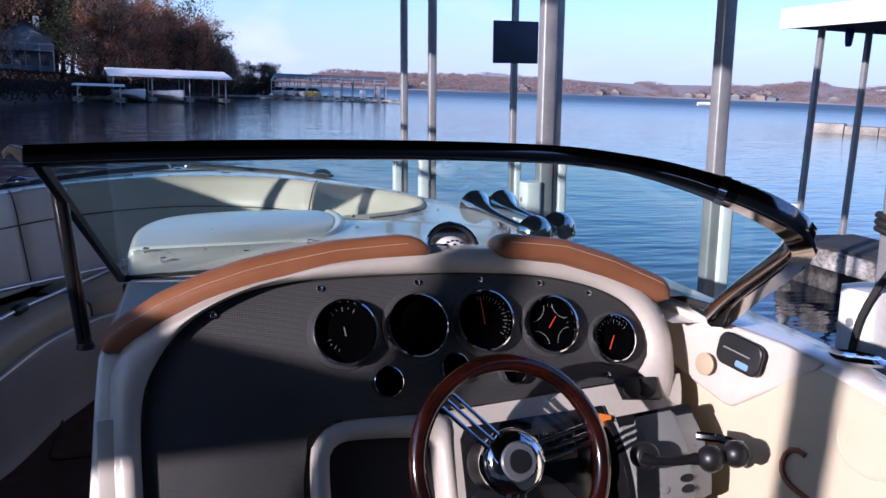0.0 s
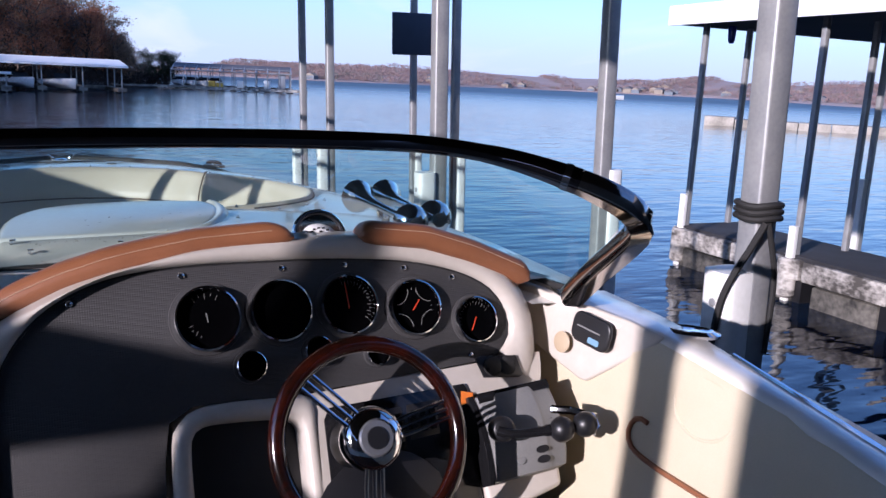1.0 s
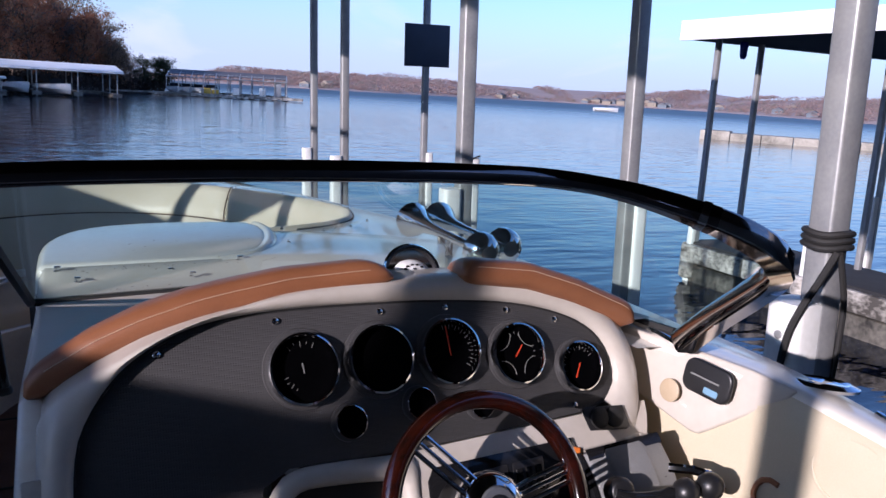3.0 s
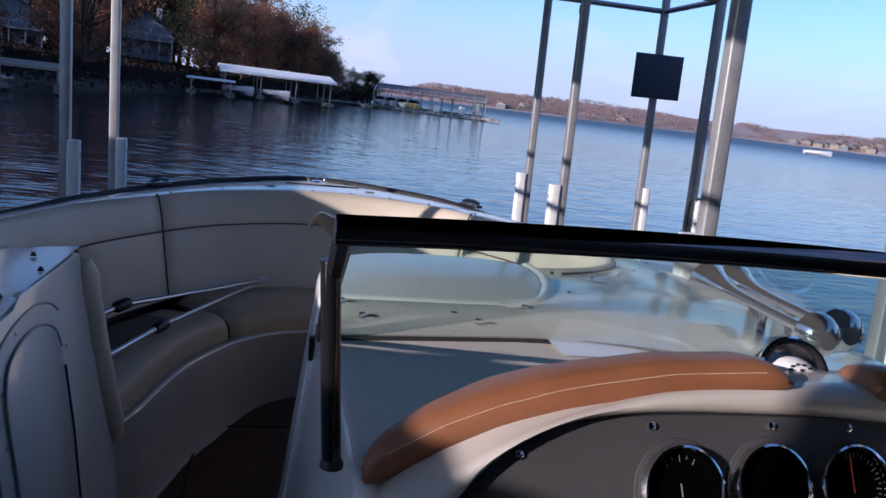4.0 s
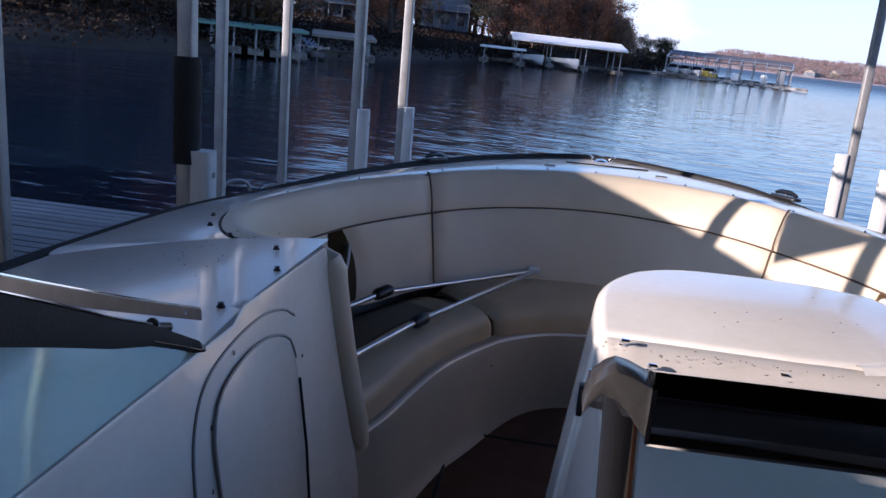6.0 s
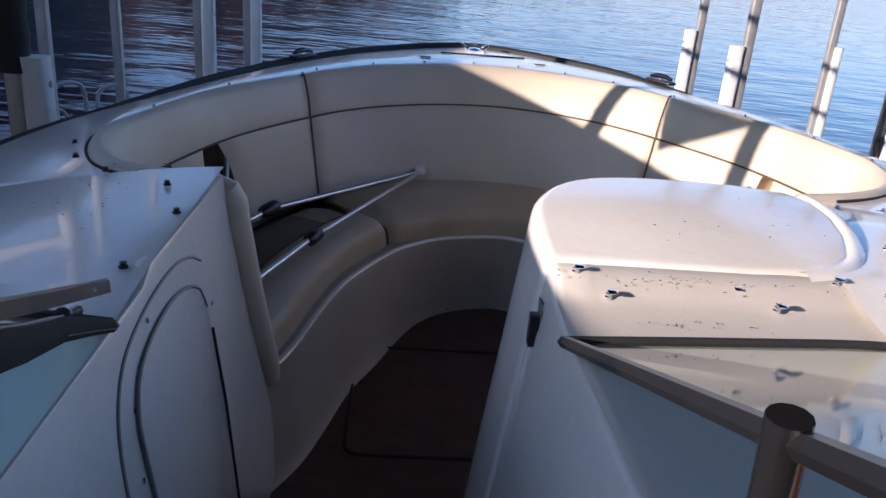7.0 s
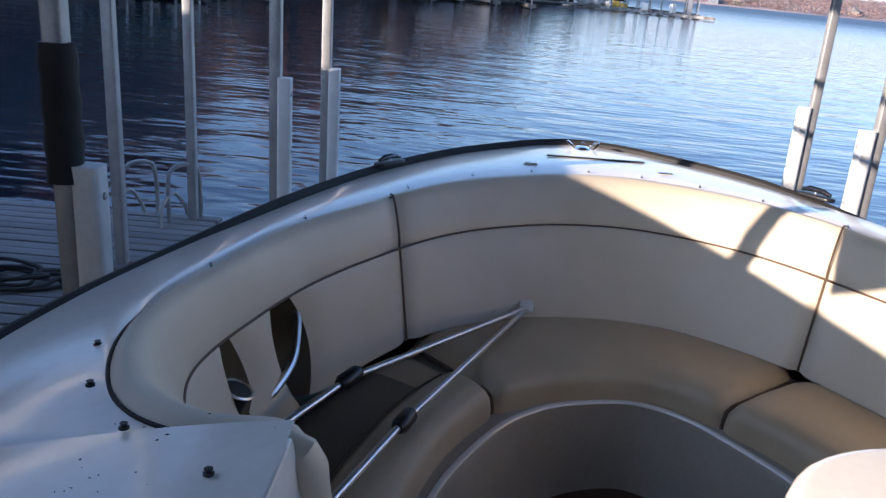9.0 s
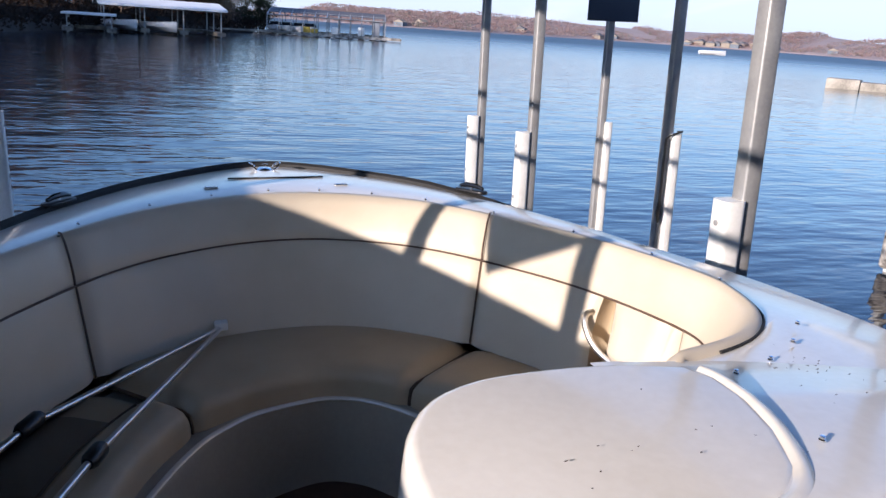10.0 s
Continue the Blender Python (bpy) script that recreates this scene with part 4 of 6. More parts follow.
# piping in the long seam
g = Geo()
g.tube([Vector((o.x, o.y, 0)).lerp(Vector((q.x, q.y, 0)), 0.505) + Vector((0, 0, rim_z(o.y) - 0.152 * (rim_z(o.y) - 0.965) / 0.47)) for o, q in zip(rim, foot)][2:-2], 0.0045, 5)
PIPING = shader("dark_piping", (0.10, 0.06, 0.04), rough=0.7)
part("seam_piping", g, PIPING, boat)
for i in (SEAM_P, SEAM_S):
    o, q = rim[i], foot[i]
    z0 = rim_z(o.y)
    line = [Vector((o.x, o.y, 0)).lerp(Vector((q.x, q.y, 0)), f - 0.07) + Vector((0, 0, z0 + dz * (z0 - 0.965) / 0.47)) for f, dz in PROFILE[1:-1] + LOWER]
    part("seam_piping", Geo().tube(line, 0.004, 5), PIPING, boat)

# seat cushions rest on the moulded riser
FRONT = [(-0.72, 3.25), (-0.675, 3.43), (-0.636, 3.64), (-0.575, 3.88), (-0.50, 4.05), (-0.40, 4.20), (-0.31, 4.27), (-0.20, 4.33), (0.0, 4.375), (0.11, 4.36),
         (0.20, 4.31), (0.28, 4.23), (0.41, 4.08), (0.58, 3.78), (0.64, 3.58), (0.68, 3.38), (0.70, 3.22)]
BACK = [(-1.00, 3.50), (-1.02, 3.66), (-1.00, 3.85), (-0.93, 4.05), (-0.83, 4.27), (-0.68, 4.50), (-0.50, 4.68), (-0.28, 4.79), (0.0, 4.83), (0.25, 4.78),
        (0.46, 4.64), (0.60, 4.50), (0.74, 4.28), (0.84, 4.06), (0.91, 3.80), (0.90, 3.60), (0.80, 3.45)]
N_S = 97
# taupe seat vinyl darkened to imitate deep shade beside the port wall
SEAT_SHADE = shader("shaded_taupe_vinyl", (0.15, 0.118, 0.088), (0.11, 0.088, 0.066), 0.5, scale=4, fine=420, bump=0.12)
front, rear = matched(FRONT, N_S), matched(BACK, N_S)
for a, b, lab in ((0, 30, "tan vinyl bow seat cushion along the port side"), (30, 66, "tan vinyl bow seat cushion across the bow"),
                  (66, 96, "tan vinyl bow seat cushion along the starboard side")):
    rows = []
    for f, z in ((1.0, 0.875), (1.0, 0.93), (0.985, 0.955), (0.94, 0.972), (0.85, 0.982), (0.62, 0.984), (0.56, 0.985), (0.50, 0.985), (0.15, 0.978), (0.02, 0.968), (-0.08, 0.955), (-0.10, 0.90)):
        row = []
        for i in range(a, b + 1):
            e = min(i - a if a else 9, b - i if b < 96 else 9)
            tuck = max(0.0, 1 - e / 2.2) ** 2
            p = rear[i].lerp(front[i], f - 0.06 * tuck * (f > 0.8))
            sunk = 0.035 * (a == 0) * min(1.0, max(0.0, (0.62 - f) / 0.12))
            row.append((p.x, p.y, z - 0.045 * tuck * (z > 0.92) - sunk))
        rows.append(row)
    if a == 0:
        # sheet over the sunk part that paints its shade
        part("sunk_seat", Geo().grid([[(q[0], q[1], q[2] + 0.004) for q in r[:26]] for r in rows[6:]]), SEAT_SHADE, boat, "sunk rear of the port cushion, coloured dark as shaded", sharp=80)
    single("seat_cushion", Geo().grid(rows), VINYL_SEAT, lab, "cushion", BOAT, "bow seat cushions", sharp=80)
for i in (30, 66):
    line = [rear[i].lerp(front[i], f).to_3d() + Vector((0, 0, z)) for f, z in ((0.0, 0.935), (0.15, 0.938), (0.85, 0.940), (0.925, 0.930), (0.945, 0.90), (0.95, 0.876))]
    part("cushion_seam", Geo().tube(line, 0.007, 6), PIPING, boat)
part("cushion_seam", Geo().tube([rear[i].lerp(front[i], 0.52).to_3d() + Vector((0, 0, 0.958)) for i in range(1, 29)], 0.005, 6), PIPING, boat)
FLOOR_U = [(-0.70, 3.08), (-0.62, 3.24), (-0.565, 3.42), (-0.51, 3.63), (-0.43, 3.82), (-0.36, 4.00), (-0.28, 4.16), (-0.17, 4.27), (0.0, 4.33), (0.11, 4.30),
           (0.20, 4.22), (0.29, 4.08), (0.42, 3.78), (0.50, 3.56), (0.56, 3.35), (0.62, 3.10), (0.66, 2.95)]
low = matched(FLOOR_U, N_S)
rows = []
for f, z in ((-0.40, 0.872), (0.20, 0.876), (0.27, 0.874), (0.31, 0.862), (0.34, 0.84), (0.38, 0.80), (0.50, 0.70), (0.74, 0.61), (0.92, 0.578), (1.0, 0.570)):
    rows.append([(front[i].x + (low[i].x - front[i].x) * f, front[i].y + (low[i].y - front[i].y) * f, z) for i in range(N_S)])
part("seat_riser", Geo().grid(rows), SHADED_LINER, boat, "off-white moulded seat riser, darkened in colour as shaded", sharp=60)
# edge of the same moulding, kept in the lighter lit colour
part("riser_ledge", Geo().tube([front[i].lerp(low[i], 0.26).to_3d() + Vector((0, 0, 0.874)) for i in range(2, N_S - 2)], 0.011, 8, 0.6), GELCOAT, boat, "off-white rounded ledge under the cushions")
g = Geo()
rows = [[(rear[i].x, rear[i].y, 0.90) for i in range(N_S)], [(front[i].x, front[i].y, 0.872) for i in range(N_S)]]
part("seat_base", g.grid(rows), GELCOAT, boat)

# ---- consoles ----
# port console: the walkthrough wall, leaning in towards its foot, with its arched door
WALL_P = axes((-0.797, 0, 1.478), (1, 0, 0.1), (0, 1, 0))


def on_port_wall(y, z, proud=0.0):
    return WALL_P @ Vector((y, (z - 1.478) * 1.005, 0.030 + proud))


def wall_xy(points):
    return [(y, (z - 1.478) * 1.005) for y, z in points]


g = Geo()
outline = [(1.15, 0.57), (3.27, 0.57), (3.217, 0.814), (3.12, 1.084), (3.035, 1.478), (2.52, 1.488), (2.47, 1.468), (1.15, 1.468)]
g.prism(wall_xy(outline), 0.03, WALL_P)
part("port_console_wall", g, GELCOAT, boat, bevel=0.008)
g = Geo()
g.box((-1.22, 1.16, 0.57), (-0.80, 1.20, 1.46))
part("port_console_end", g, GELCOAT, boat)
DOOR = [(2.382, 0.66), (2.363, 0.986), (2.359, 1.127), (2.346, 1.279), (2.356, 1.335), (2.391, 1.373), (2.475, 1.394), (2.574, 1.396), (2.665, 1.378), (2.731, 1.345), (2.76, 1.295), (2.772, 1.24), (2.791, 1.069), (2.782, 0.66)]
g = Geo()
g.prism(wall_xy(DOOR), 0.006, WALL_P @ Matrix.Translation((0, 0, 0.029)))
console_door = part("console_door", g, GELCOAT, boat, bevel=0.003)
part("door_seam", Geo().tube([on_port_wall(y, z, 0.0045) for y, z in spline(DOOR[:11], 40)], 0.0035, 5), GREY_PLASTIC, console_door)
part("hinge_gap", Geo().tube([on_port_wall(y, z, 0.0045) for y, z in DOOR[11:]], 0.006, 5), RUBBER, console_door)
surround = [(2.286, 0.844), (2.284, 0.986), (2.277, 1.127), (2.271, 1.263), (2.288, 1.352), (2.342, 1.411), (2.458, 1.438), (2.598, 1.441), (2.709, 1.419), (2.775, 1.385)]
part("door_surround", Geo().tube([on_port_wall(y, z, 0.001) for y, z in spline(surround, 40)], 0.0032, 5), GREY_PLASTIC, console_door)
for y, z in [(2.345, 1.327), (2.453, 1.419), (2.807, 1.279), (2.329, 1.217)]:
    part("screw", Geo().lathe([(0.005, 0), (0.005, 0.002), (0.0, 0.003)], axes(on_port_wall(y, z, 0.001), (1, 0, 0.1), (0, 1, 0)), 8), CHROME, console_door)
# padded end of the walkthrough wall
bolster = [Vector((-0.86, 3.075, 1.432)), Vector((-0.80, 3.07, 1.436))] + [on_port_wall(y, z, 0.004) for y, z in ((3.062, 1.420), (3.075, 1.36), (3.115, 1.20), (3.165, 1.05), (3.215, 0.93), (3.245, 0.84))]
part("bolster", Geo().tube(spline(bolster, 30), [0.022, 0.028] + [0.034] * 24 + [0.033, 0.031, 0.028, 0.024], 12), VINYL, boat, "padded tan vinyl bolster")

# starboard console: raised slab, sloping lip, dash top
slab = [tuple(p) for p in spline([(-0.122, 2.62), (-0.120, 2.80), (-0.108, 2.91), (-0.078, 2.99), (-0.028, 3.06), (0.045, 3.105), (0.125, 3.125), (0.25, 3.130), (0.38, 3.120)], 24)]
slab += [(0.50, 3.085), (0.535, 3.02), (0.54, 2.93), (0.52, 2.82), (0.475, 2.71), (0.42, 2.655), (0.36, 2.625), (0.25, 2.615)]
g = Geo()
slab = [(x, 2.62 + (y - 2.62) * 0.945) for x, y in slab]
g.prism(slab, 0.918, Matrix(((1, 0, 0, 0), (0, 1, 0, 0), (0, 0.058, 1, 0.575 - 0.058 * 2.62), (0, 0, 0, 1))))
g.v = [(x - (0.10 if z < 1.0 and x < 0.2 else 0.0), y, z) for x, y, z in g.v]
part("helm_console", g, GELCOAT, boat, bevel=0.022, segments=4)
# moulded fillet from the slab's outer edge down to the side deck
edge_s = spline([(0.520, 3.035), (0.535, 2.998), (0.54, 2.913), (0.52, 2.809), (0.475, 2.705), (0.42, 2.653), (0.34, 2.622)], 48)
rows = []
for d, drop in ((-0.014, 0.003), (-0.009, 0.001), (-0.004, -0.0025), (0.002, -0.0035), (0.008, -0.0025), (0.016, 0.002), (0.023, 0.010), (0.030, 0.024)):
    row = []
    for i, p in enumerate(edge_s):
        t = (edge_s[min(i + 1, 47)] - edge_s[max(i - 1, 0)]).normalized()
        row.append((p.x - t.y * d, p.y + t.x * d, 1.493 + 0.058 * (p.y - 2.62) - drop))
    rows.append(row)
part("slab_fillet", Geo().grid(rows), GELCOAT, boat, sharp=80)
g = Geo()
rows = []
for y, z in ((2.66, 1.470), (2.625, 1.487), (2.60, 1.4865), (2.575, 1.482), (2.545, 1.468), (2.51, 1.459), (2.42, 1.454), (2.0, 1.476), (1.80, 1.490), (1.70, 1.497)):
    right = 0.55 if y > 2.45 else (1.0 if y > 2.2 else 1.12)
    rows.append([(-0.112, y, z - 0.012), (-0.107, y, z - 0.004), (-0.10, y, z)] + [(x, y, z - 0.018 * max(0, (x - 0.35) / 0.7) * (y > 2.2)) for x in np.linspace(-0.05, right, 12)])
g.grid(rows)
part("dash_top", g, DASH_TOP, boat, sharp=50)
g = Geo()
wall = [(1.50, 0.57), (2.64, 0.57), (2.64, 1.47), (2.58, 1.472), (2.52, 1.45), (2.40, 1.444), (1.80, 1.482), (1.66, 1.490), (1.58, 1.44), (1.53, 1.20)]
g.prism([(y, z) for y, z in wall], 0.04, axes((-0.118, 0, 0), (1, 0, 0), (0, 1, 0)))
g.v = [(x - 0.10 * min(1.0, max(0.0, (1.42 - z) / 0.85)), y, z) for x, y, z in g.v]
part("helm_console_wall", g, GELCOAT, boat, bevel=0.012, segments=3)
# latch on the walkthrough wall
latch = part("latch", Geo().box((-0.128, 2.585, 1.325), (-0.119, 2.622, 1.425)), CHROME, boat, "chrome door latch", bevel=0.003)
part("latch_lever", Geo().box((-0.142, 2.590, 1.335), (-0.126, 2.616, 1.395)), BLACK, latch, bevel=0.002)
part("latch", Geo().box((0.18, 3.33, 0.70), (0.20, 3.37, 0.76)), CHROME, boat, "chrome door latch", bevel=0.003)

# ---- dash ----
P_N = Vector((-0.1, 1.0, -0.41)).normalized()


def on_dash(x, z, proud=0.0):
    """A point of the sloping dash face, lifted towards the driver."""
    return Vector((x, 1.624 + 0.1 * (x - 0.587) + 0.41 * (z - 1.501), z)) - P_N * proud


DASH = axes(on_dash(0.587, 1.501), -P_N, (1, 0.1, 0))
DASH_INV = DASH.inverted()


def dash_xy(x, z):
    q = DASH_INV @ on_dash(x, z)
    return (q.x, q.y)


face = [(-0.045, 1.10), (-0.047, 1.30), (-0.045, 1.42), (-0.025, 1.485), (0.034, 1.55), (0.132, 1.592), (0.265, 1.604), (0.464, 1.598), (0.596, 1.589), (0.735, 1.571),
        (0.852, 1.539), (0.925, 1.498), (0.958, 1.445), (0.955, 1.395), (0.925, 1.366), (0.87, 1.355), (0.60, 1.353), (0.40, 1.358), (0.27, 1.366), (0.225, 1.345), (0.213, 1.28), (0.205, 1.10)]
g = Geo()
g.prism([dash_xy(x, z) for x, z in face], 0.006, DASH)
dash = part("dash_panel", g, PANEL, boat, "grey perforated metal dash panel", bevel=0.002)
g = Geo()
g.tube([on_dash(x, z, 0.004) for x, z in spline(face[:16], 60)], 0.0045, 6)
part("panel_gasket", g, RUBBER, dash)
# moulded hood round the panel
HOOD = [(-0.085, 1.10), (-0.090, 1.32), (-0.088, 1.44), (-0.078, 1.500), (-0.025, 1.537), (0.010, 1.554), (0.077, 1.582), (0.152, 1.604), (0.204, 1.614), (0.308, 1.630), (0.464, 1.637),
        (0.618, 1.633), (0.771, 1.613), (0.876, 1.579), (0.96, 1.540), (1.005, 1.49), (1.025, 1.43), (1.02, 1.36), (1.00, 1.28)]
hood = spline(HOOD, 70)
inner = spline(face[:15], 70)
rows = []
for f, proud in ((1.02, -0.002), (1.0, 0.010), (0.85, 0.022), (0.55, 0.026), (0.25, 0.022), (0.0, 0.006), (-0.08, -0.008)):
    row = []
    for o, q in zip(hood, inner):
        row.append(on_dash(o.x + (q.x - o.x) * f, o.y + (q.y - o.y) * f, proud))
    rows.append(row)
for back, drop in ((0.04, 0.0), (0.09, 0.006), (0.125, 0.04), (0.145, 0.10), (0.155, 0.19)):
    rows.append([on_dash(o.x, o.y, 0) + Vector((0, back, -drop if o.y > 1.5 else 0)) for o in hood])
part("dash_hood", Geo().grid(rows), CREAM, boat, "cream moulded dash hood", sharp=70)
g = Geo()
g.prism([dash_xy(x, z) for x, z in ((-0.112, 0.57), (-0.112, 1.42), (-0.07, 1.42), (-0.07, 0.57))], 0.01, DASH)
part("console_face", g, CREAM, boat, bevel=0.003)


PAD_X = [-0.10, -0.081, -0.025, 0.006, 0.077, 0.104, 0.152, 0.204, 0.308, 0.464, 0.618, 0.771, 0.876, 0.991, 1.02]
PAD_Z = [1.486, 1.503, 1.534, 1.551, 1.579, 1.586, 1.600, 1.610, 1.626, 1.633, 1.629, 1.609, 1.573, 1.521, 1.50]


def brow_pad(x0, x1, deep):
    """A thick padded brow that lies over the top of the hood."""
    xs = np.linspace(x0, x1, 30)
    path = spline([(x, 1.645, float(np.interp(x, PAD_X, PAD_Z))) for x in xs], 46)
    rows = []
    for i, p in enumerate(path):
        e = min(i, 45 - i) / 4
        k = math.sqrt(max(0.03, 1 - max(0, 1 - e) ** 2))
        t = (path[min(i + 1, 45)] - path[max(i - 1, 0)]).normalized()
        up = Vector((-t.z, 0, t.x))
        d = float(np.interp(p.x, *deep)) * k
        mid = p + up * 0.012
        rows.append([mid + Vector((0, 1, 0)) * c * d + up * (s - 0.012) * k for c, s in ((0.10, -0.012), (0.0, -0.003), (-0.03, 0.010), (0.0, 0.025), (0.07, 0.036), (0.16, 0.040), (0.35, 0.038), (0.60, 0.030), (0.82, 0.016), (0.96, -0.004), (1.0, -0.03), (0.9, -0.05))])
    pad = part("brow_pad", Geo().grid(rows, True).fan(rows[0]).fan(rows[-1]), LEATHER, boat, "brown leather dash brow pad with pale stitching", sharp=80)
    g = Geo()
    off = Vector((0, -0.0008, 0.0006))
    for i in range(3, 42):
        for u in (0.0, 0.33, 0.66):
            lo = rows[i][3].lerp(rows[i][4], 0.25).lerp(rows[i + 1][3].lerp(rows[i + 1][4], 0.25), u)
            hi = rows[i][3].lerp(rows[i][4], 0.25).lerp(rows[i + 1][3].lerp(rows[i + 1][4], 0.25), u + 0.22)
            g.tube([lo + off, hi + off], 0.0007, 4)
    part("stitching", g, THREAD, pad)


brow_pad(-0.098, 0.487, ([-0.1, 0.0, 0.1, 0.2, 0.5], [0.09, 0.14, 0.165, 0.16, 0.15]))
brow_pad(0.625, 1.018, ([0.6, 0.8, 0.95, 1.02], [0.14, 0.13, 0.10, 0.07]))

# compass in its hood between the pads
m = axes((0.570, 1.765, 1.618), (-0.05, -0.92, 0.40))
compass = part("compass", Geo().lathe([(0.0, -0.06), (0.046, -0.05), (0.056, -0.01), (0.057, 0.010), (0.050, 0.012), (0.046, -0.004), (0.040, -0.03), (0.0, -0.034)], m, 32), BLACK, boat, "black and chrome compass with a white dial")
part("bezel", Geo().lathe([(0.0575, -0.006), (0.060, 0.006), (0.056, 0.013), (0.052, 0.012), (0.052, 0.004)], m, 32), CHROME, compass)
part("dial", Geo().lathe([(0.0, 0.030), (0.020, 0.027), (0.034, 0.018), (0.042, 0.004), (0.043, -0.012), (0.0, -0.014)], axes((0.568, 1.758, 1.612), (-0.03, -0.55, 0.83)), 28), PAINT_WHITE, compass)
g = Geo()
for k, (u, v) in enumerate(((-0.012, 0.004), (-0.002, 0.007), (0.008, 0.006), (0.016, 0.0), (-0.018, -0.002), (0.0, -0.004))):
    g.box((u - 0.003, v - 0.0015, 0.0), (u + 0.003, v + 0.0015, 0.031), axes((0.568, 1.758, 1.612), (-0.03, -0.55, 0.83)))
part("dial_marks", g, BLACK, compass)
part("base", Geo().box((0.50, 1.70, 1.56), (0.645, 1.80, 1.612)), BLACK, compass, bevel=0.012)


def gauge(x, z, r, marks, needle):
    m = DASH @ Matrix.Translation((*dash_xy(x, z), 0.006))
    gz = part("gauge", Geo().lathe([(r * 0.9, 0.0), (r * 0.9, 0.005)], m, 32), DIAL, boat, "round black gauge in a chrome bezel")
    part("bezel", Geo().lathe([(r * 1.0, 0), (r * 1.0, 0.012), (r * 0.97, 0.017), (r * 0.92, 0.018), (r * 0.86, 0.011), (r * 0.86, 0.001)], m, 36), CHROME, gz)
    part("collar", Geo().lathe([(r * 1.12, -0.001), (r * 1.10, 0.003), (r * 0.99, 0.003), (r * 0.99, -0.001)], m, 32), PANEL, gz)
    g = Geo()
    for a0, a1, n, rr in marks:
        for k in range(n):
            a = radians(a0 + (a1 - a0) * k / max(1, n - 1))
            q = m @ Matrix.Translation((0, 0, 0.0052)) @ Matrix.Rotation(a, 4, "Z")
            g.box((r * (rr - (0.14 if k % 2 == 0 else 0.07)), -0.0004, 0), (r * rr, 0.0004, 0.0004), q)
    if g.v:
        tagged(part("scale", g, MARK, gz, "pale scale marks"), kind="stuff")
    if needle:
        a, ln, mt = needle
        q = m @ Matrix.Translation((0, 0, 0.006)) @ Matrix.Rotation(radians(a), 4, "Z")
        part("needle", Geo().box((-r * 0.12, -0.0009, 0), (r * ln, 0.0009, 0.001), q), mt, gz, "thin gauge needle")
    return gz, m


gauge(0.307, 1.509, 0.062, ((60, 120, 5, 0.75), (200, 245, 4, 0.6)), (95, 0.16, MARK))
gauge(0.447, 1.506, 0.062, (), None)
gauge(0.587, 1.501, 0.062, ((-40, 100, 17, 0.80),), (92, 0.74, RED))
g4, m4 = gauge(0.733, 1.479, 0.060, ((75, 105, 3, 0.7), (-15, 15, 3, 0.7)), (48, 0.34, RED))
g = Geo()
for cx, cy in ((0.055, 0.055), (-0.055, 0.055), (-0.055, -0.055), (0.055, -0.055)):
    a = math.atan2(-cy, -cx)
    g.tube([m4 @ Vector((cx * 0.72 + 0.030 * math.cos(a + t), cy * 0.72 + 0.030 * math.sin(a + t), 0.0058)) for t in np.linspace(-0.75, 0.75, 10)], 0.0006, 4)
part("scale_arcs", g, MARK, g4)
gauge(0.875, 1.438, 0.051, ((30, 190, 15, 0.78),), (240, 0.5, RED))
gauge(0.378, 1.417, 0.029, (), None)
gauge(0.512, 1.425, 0.029, (), None)
gauge(0.635, 1.405, 0.026, (), None)
for x, z in ((0.078, 1.560), (0.268, 1.588), (0.458, 1.583), (0.590, 1.577), (0.722, 1.559), (0.834, 1.530), (0.853, 1.370)):
    part("screw", Geo().lathe([(0.006, 0), (0.006, 0.003), (0.003, 0.005), (0, 0.005)], DASH @ Matrix.Translation((*dash_xy(x, z), 0.006)), 10), CHROME, dash)

# lower dash: moulded face with the glovebox recess and switch panels
g = Geo()
hole = [(0.258, 1.02), (0.258, 1.29), (0.275, 1.322), (0.30, 1.330), (0.42, 1.318), (0.455, 1.305), (0.462, 1.27), (0.462, 1.02)]
# frame as a sweep between the two outlines
o_line = spline([(0.222, 1.00), (0.226, 1.28), (0.245, 1.343), (0.30, 1.362), (0.44, 1.352), (0.485, 1.345), (0.492, 1.28), (0.492, 1.00)], 50)
h_line = spline([(x, z) for x, z in hole], 50)
rows = []
for f, proud in ((-0.05, 0.002), (0.0, 0.016), (0.2, 0.026), (0.7, 0.026), (0.95, 0.016), (1.0, 0.0), (1.0, -0.03)):
    rows.append([on_dash(o.x + (h.x - o.x) * f, o.y + (h.y - o.y) * f, proud) for o, h in zip(o_line, h_line)])
part("lower_dash", Geo().grid(rows), CREAM, boat, "cream moulded lower dash", sharp=70)
# flat black sheet stands for the dark depth of the open glovebox
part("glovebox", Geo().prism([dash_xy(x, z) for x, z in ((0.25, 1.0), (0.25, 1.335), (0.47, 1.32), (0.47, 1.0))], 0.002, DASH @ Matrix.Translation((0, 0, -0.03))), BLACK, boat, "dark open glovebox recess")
g = Geo()
rows = []
for f, proud in ((0.0, -0.01), (0.0, 0.012), (0.06, 0.020), (0.12, 0.023), (0.17, 0.024), (0.25, 0.025), (0.36, 0.026), (1.0, 0.026)):
    z = 1.352 - (1.352 - 0.95) * f
    rows.append([on_dash(x, z, proud) for x in np.linspace(0.485, float(np.interp(z, [0.95, 1.20, 1.29, 1.35], [0.93, 0.95, 1.01, 1.028])), 20)])
part("switch_fascia", g.grid(rows), CREAM, boat, sharp=70)
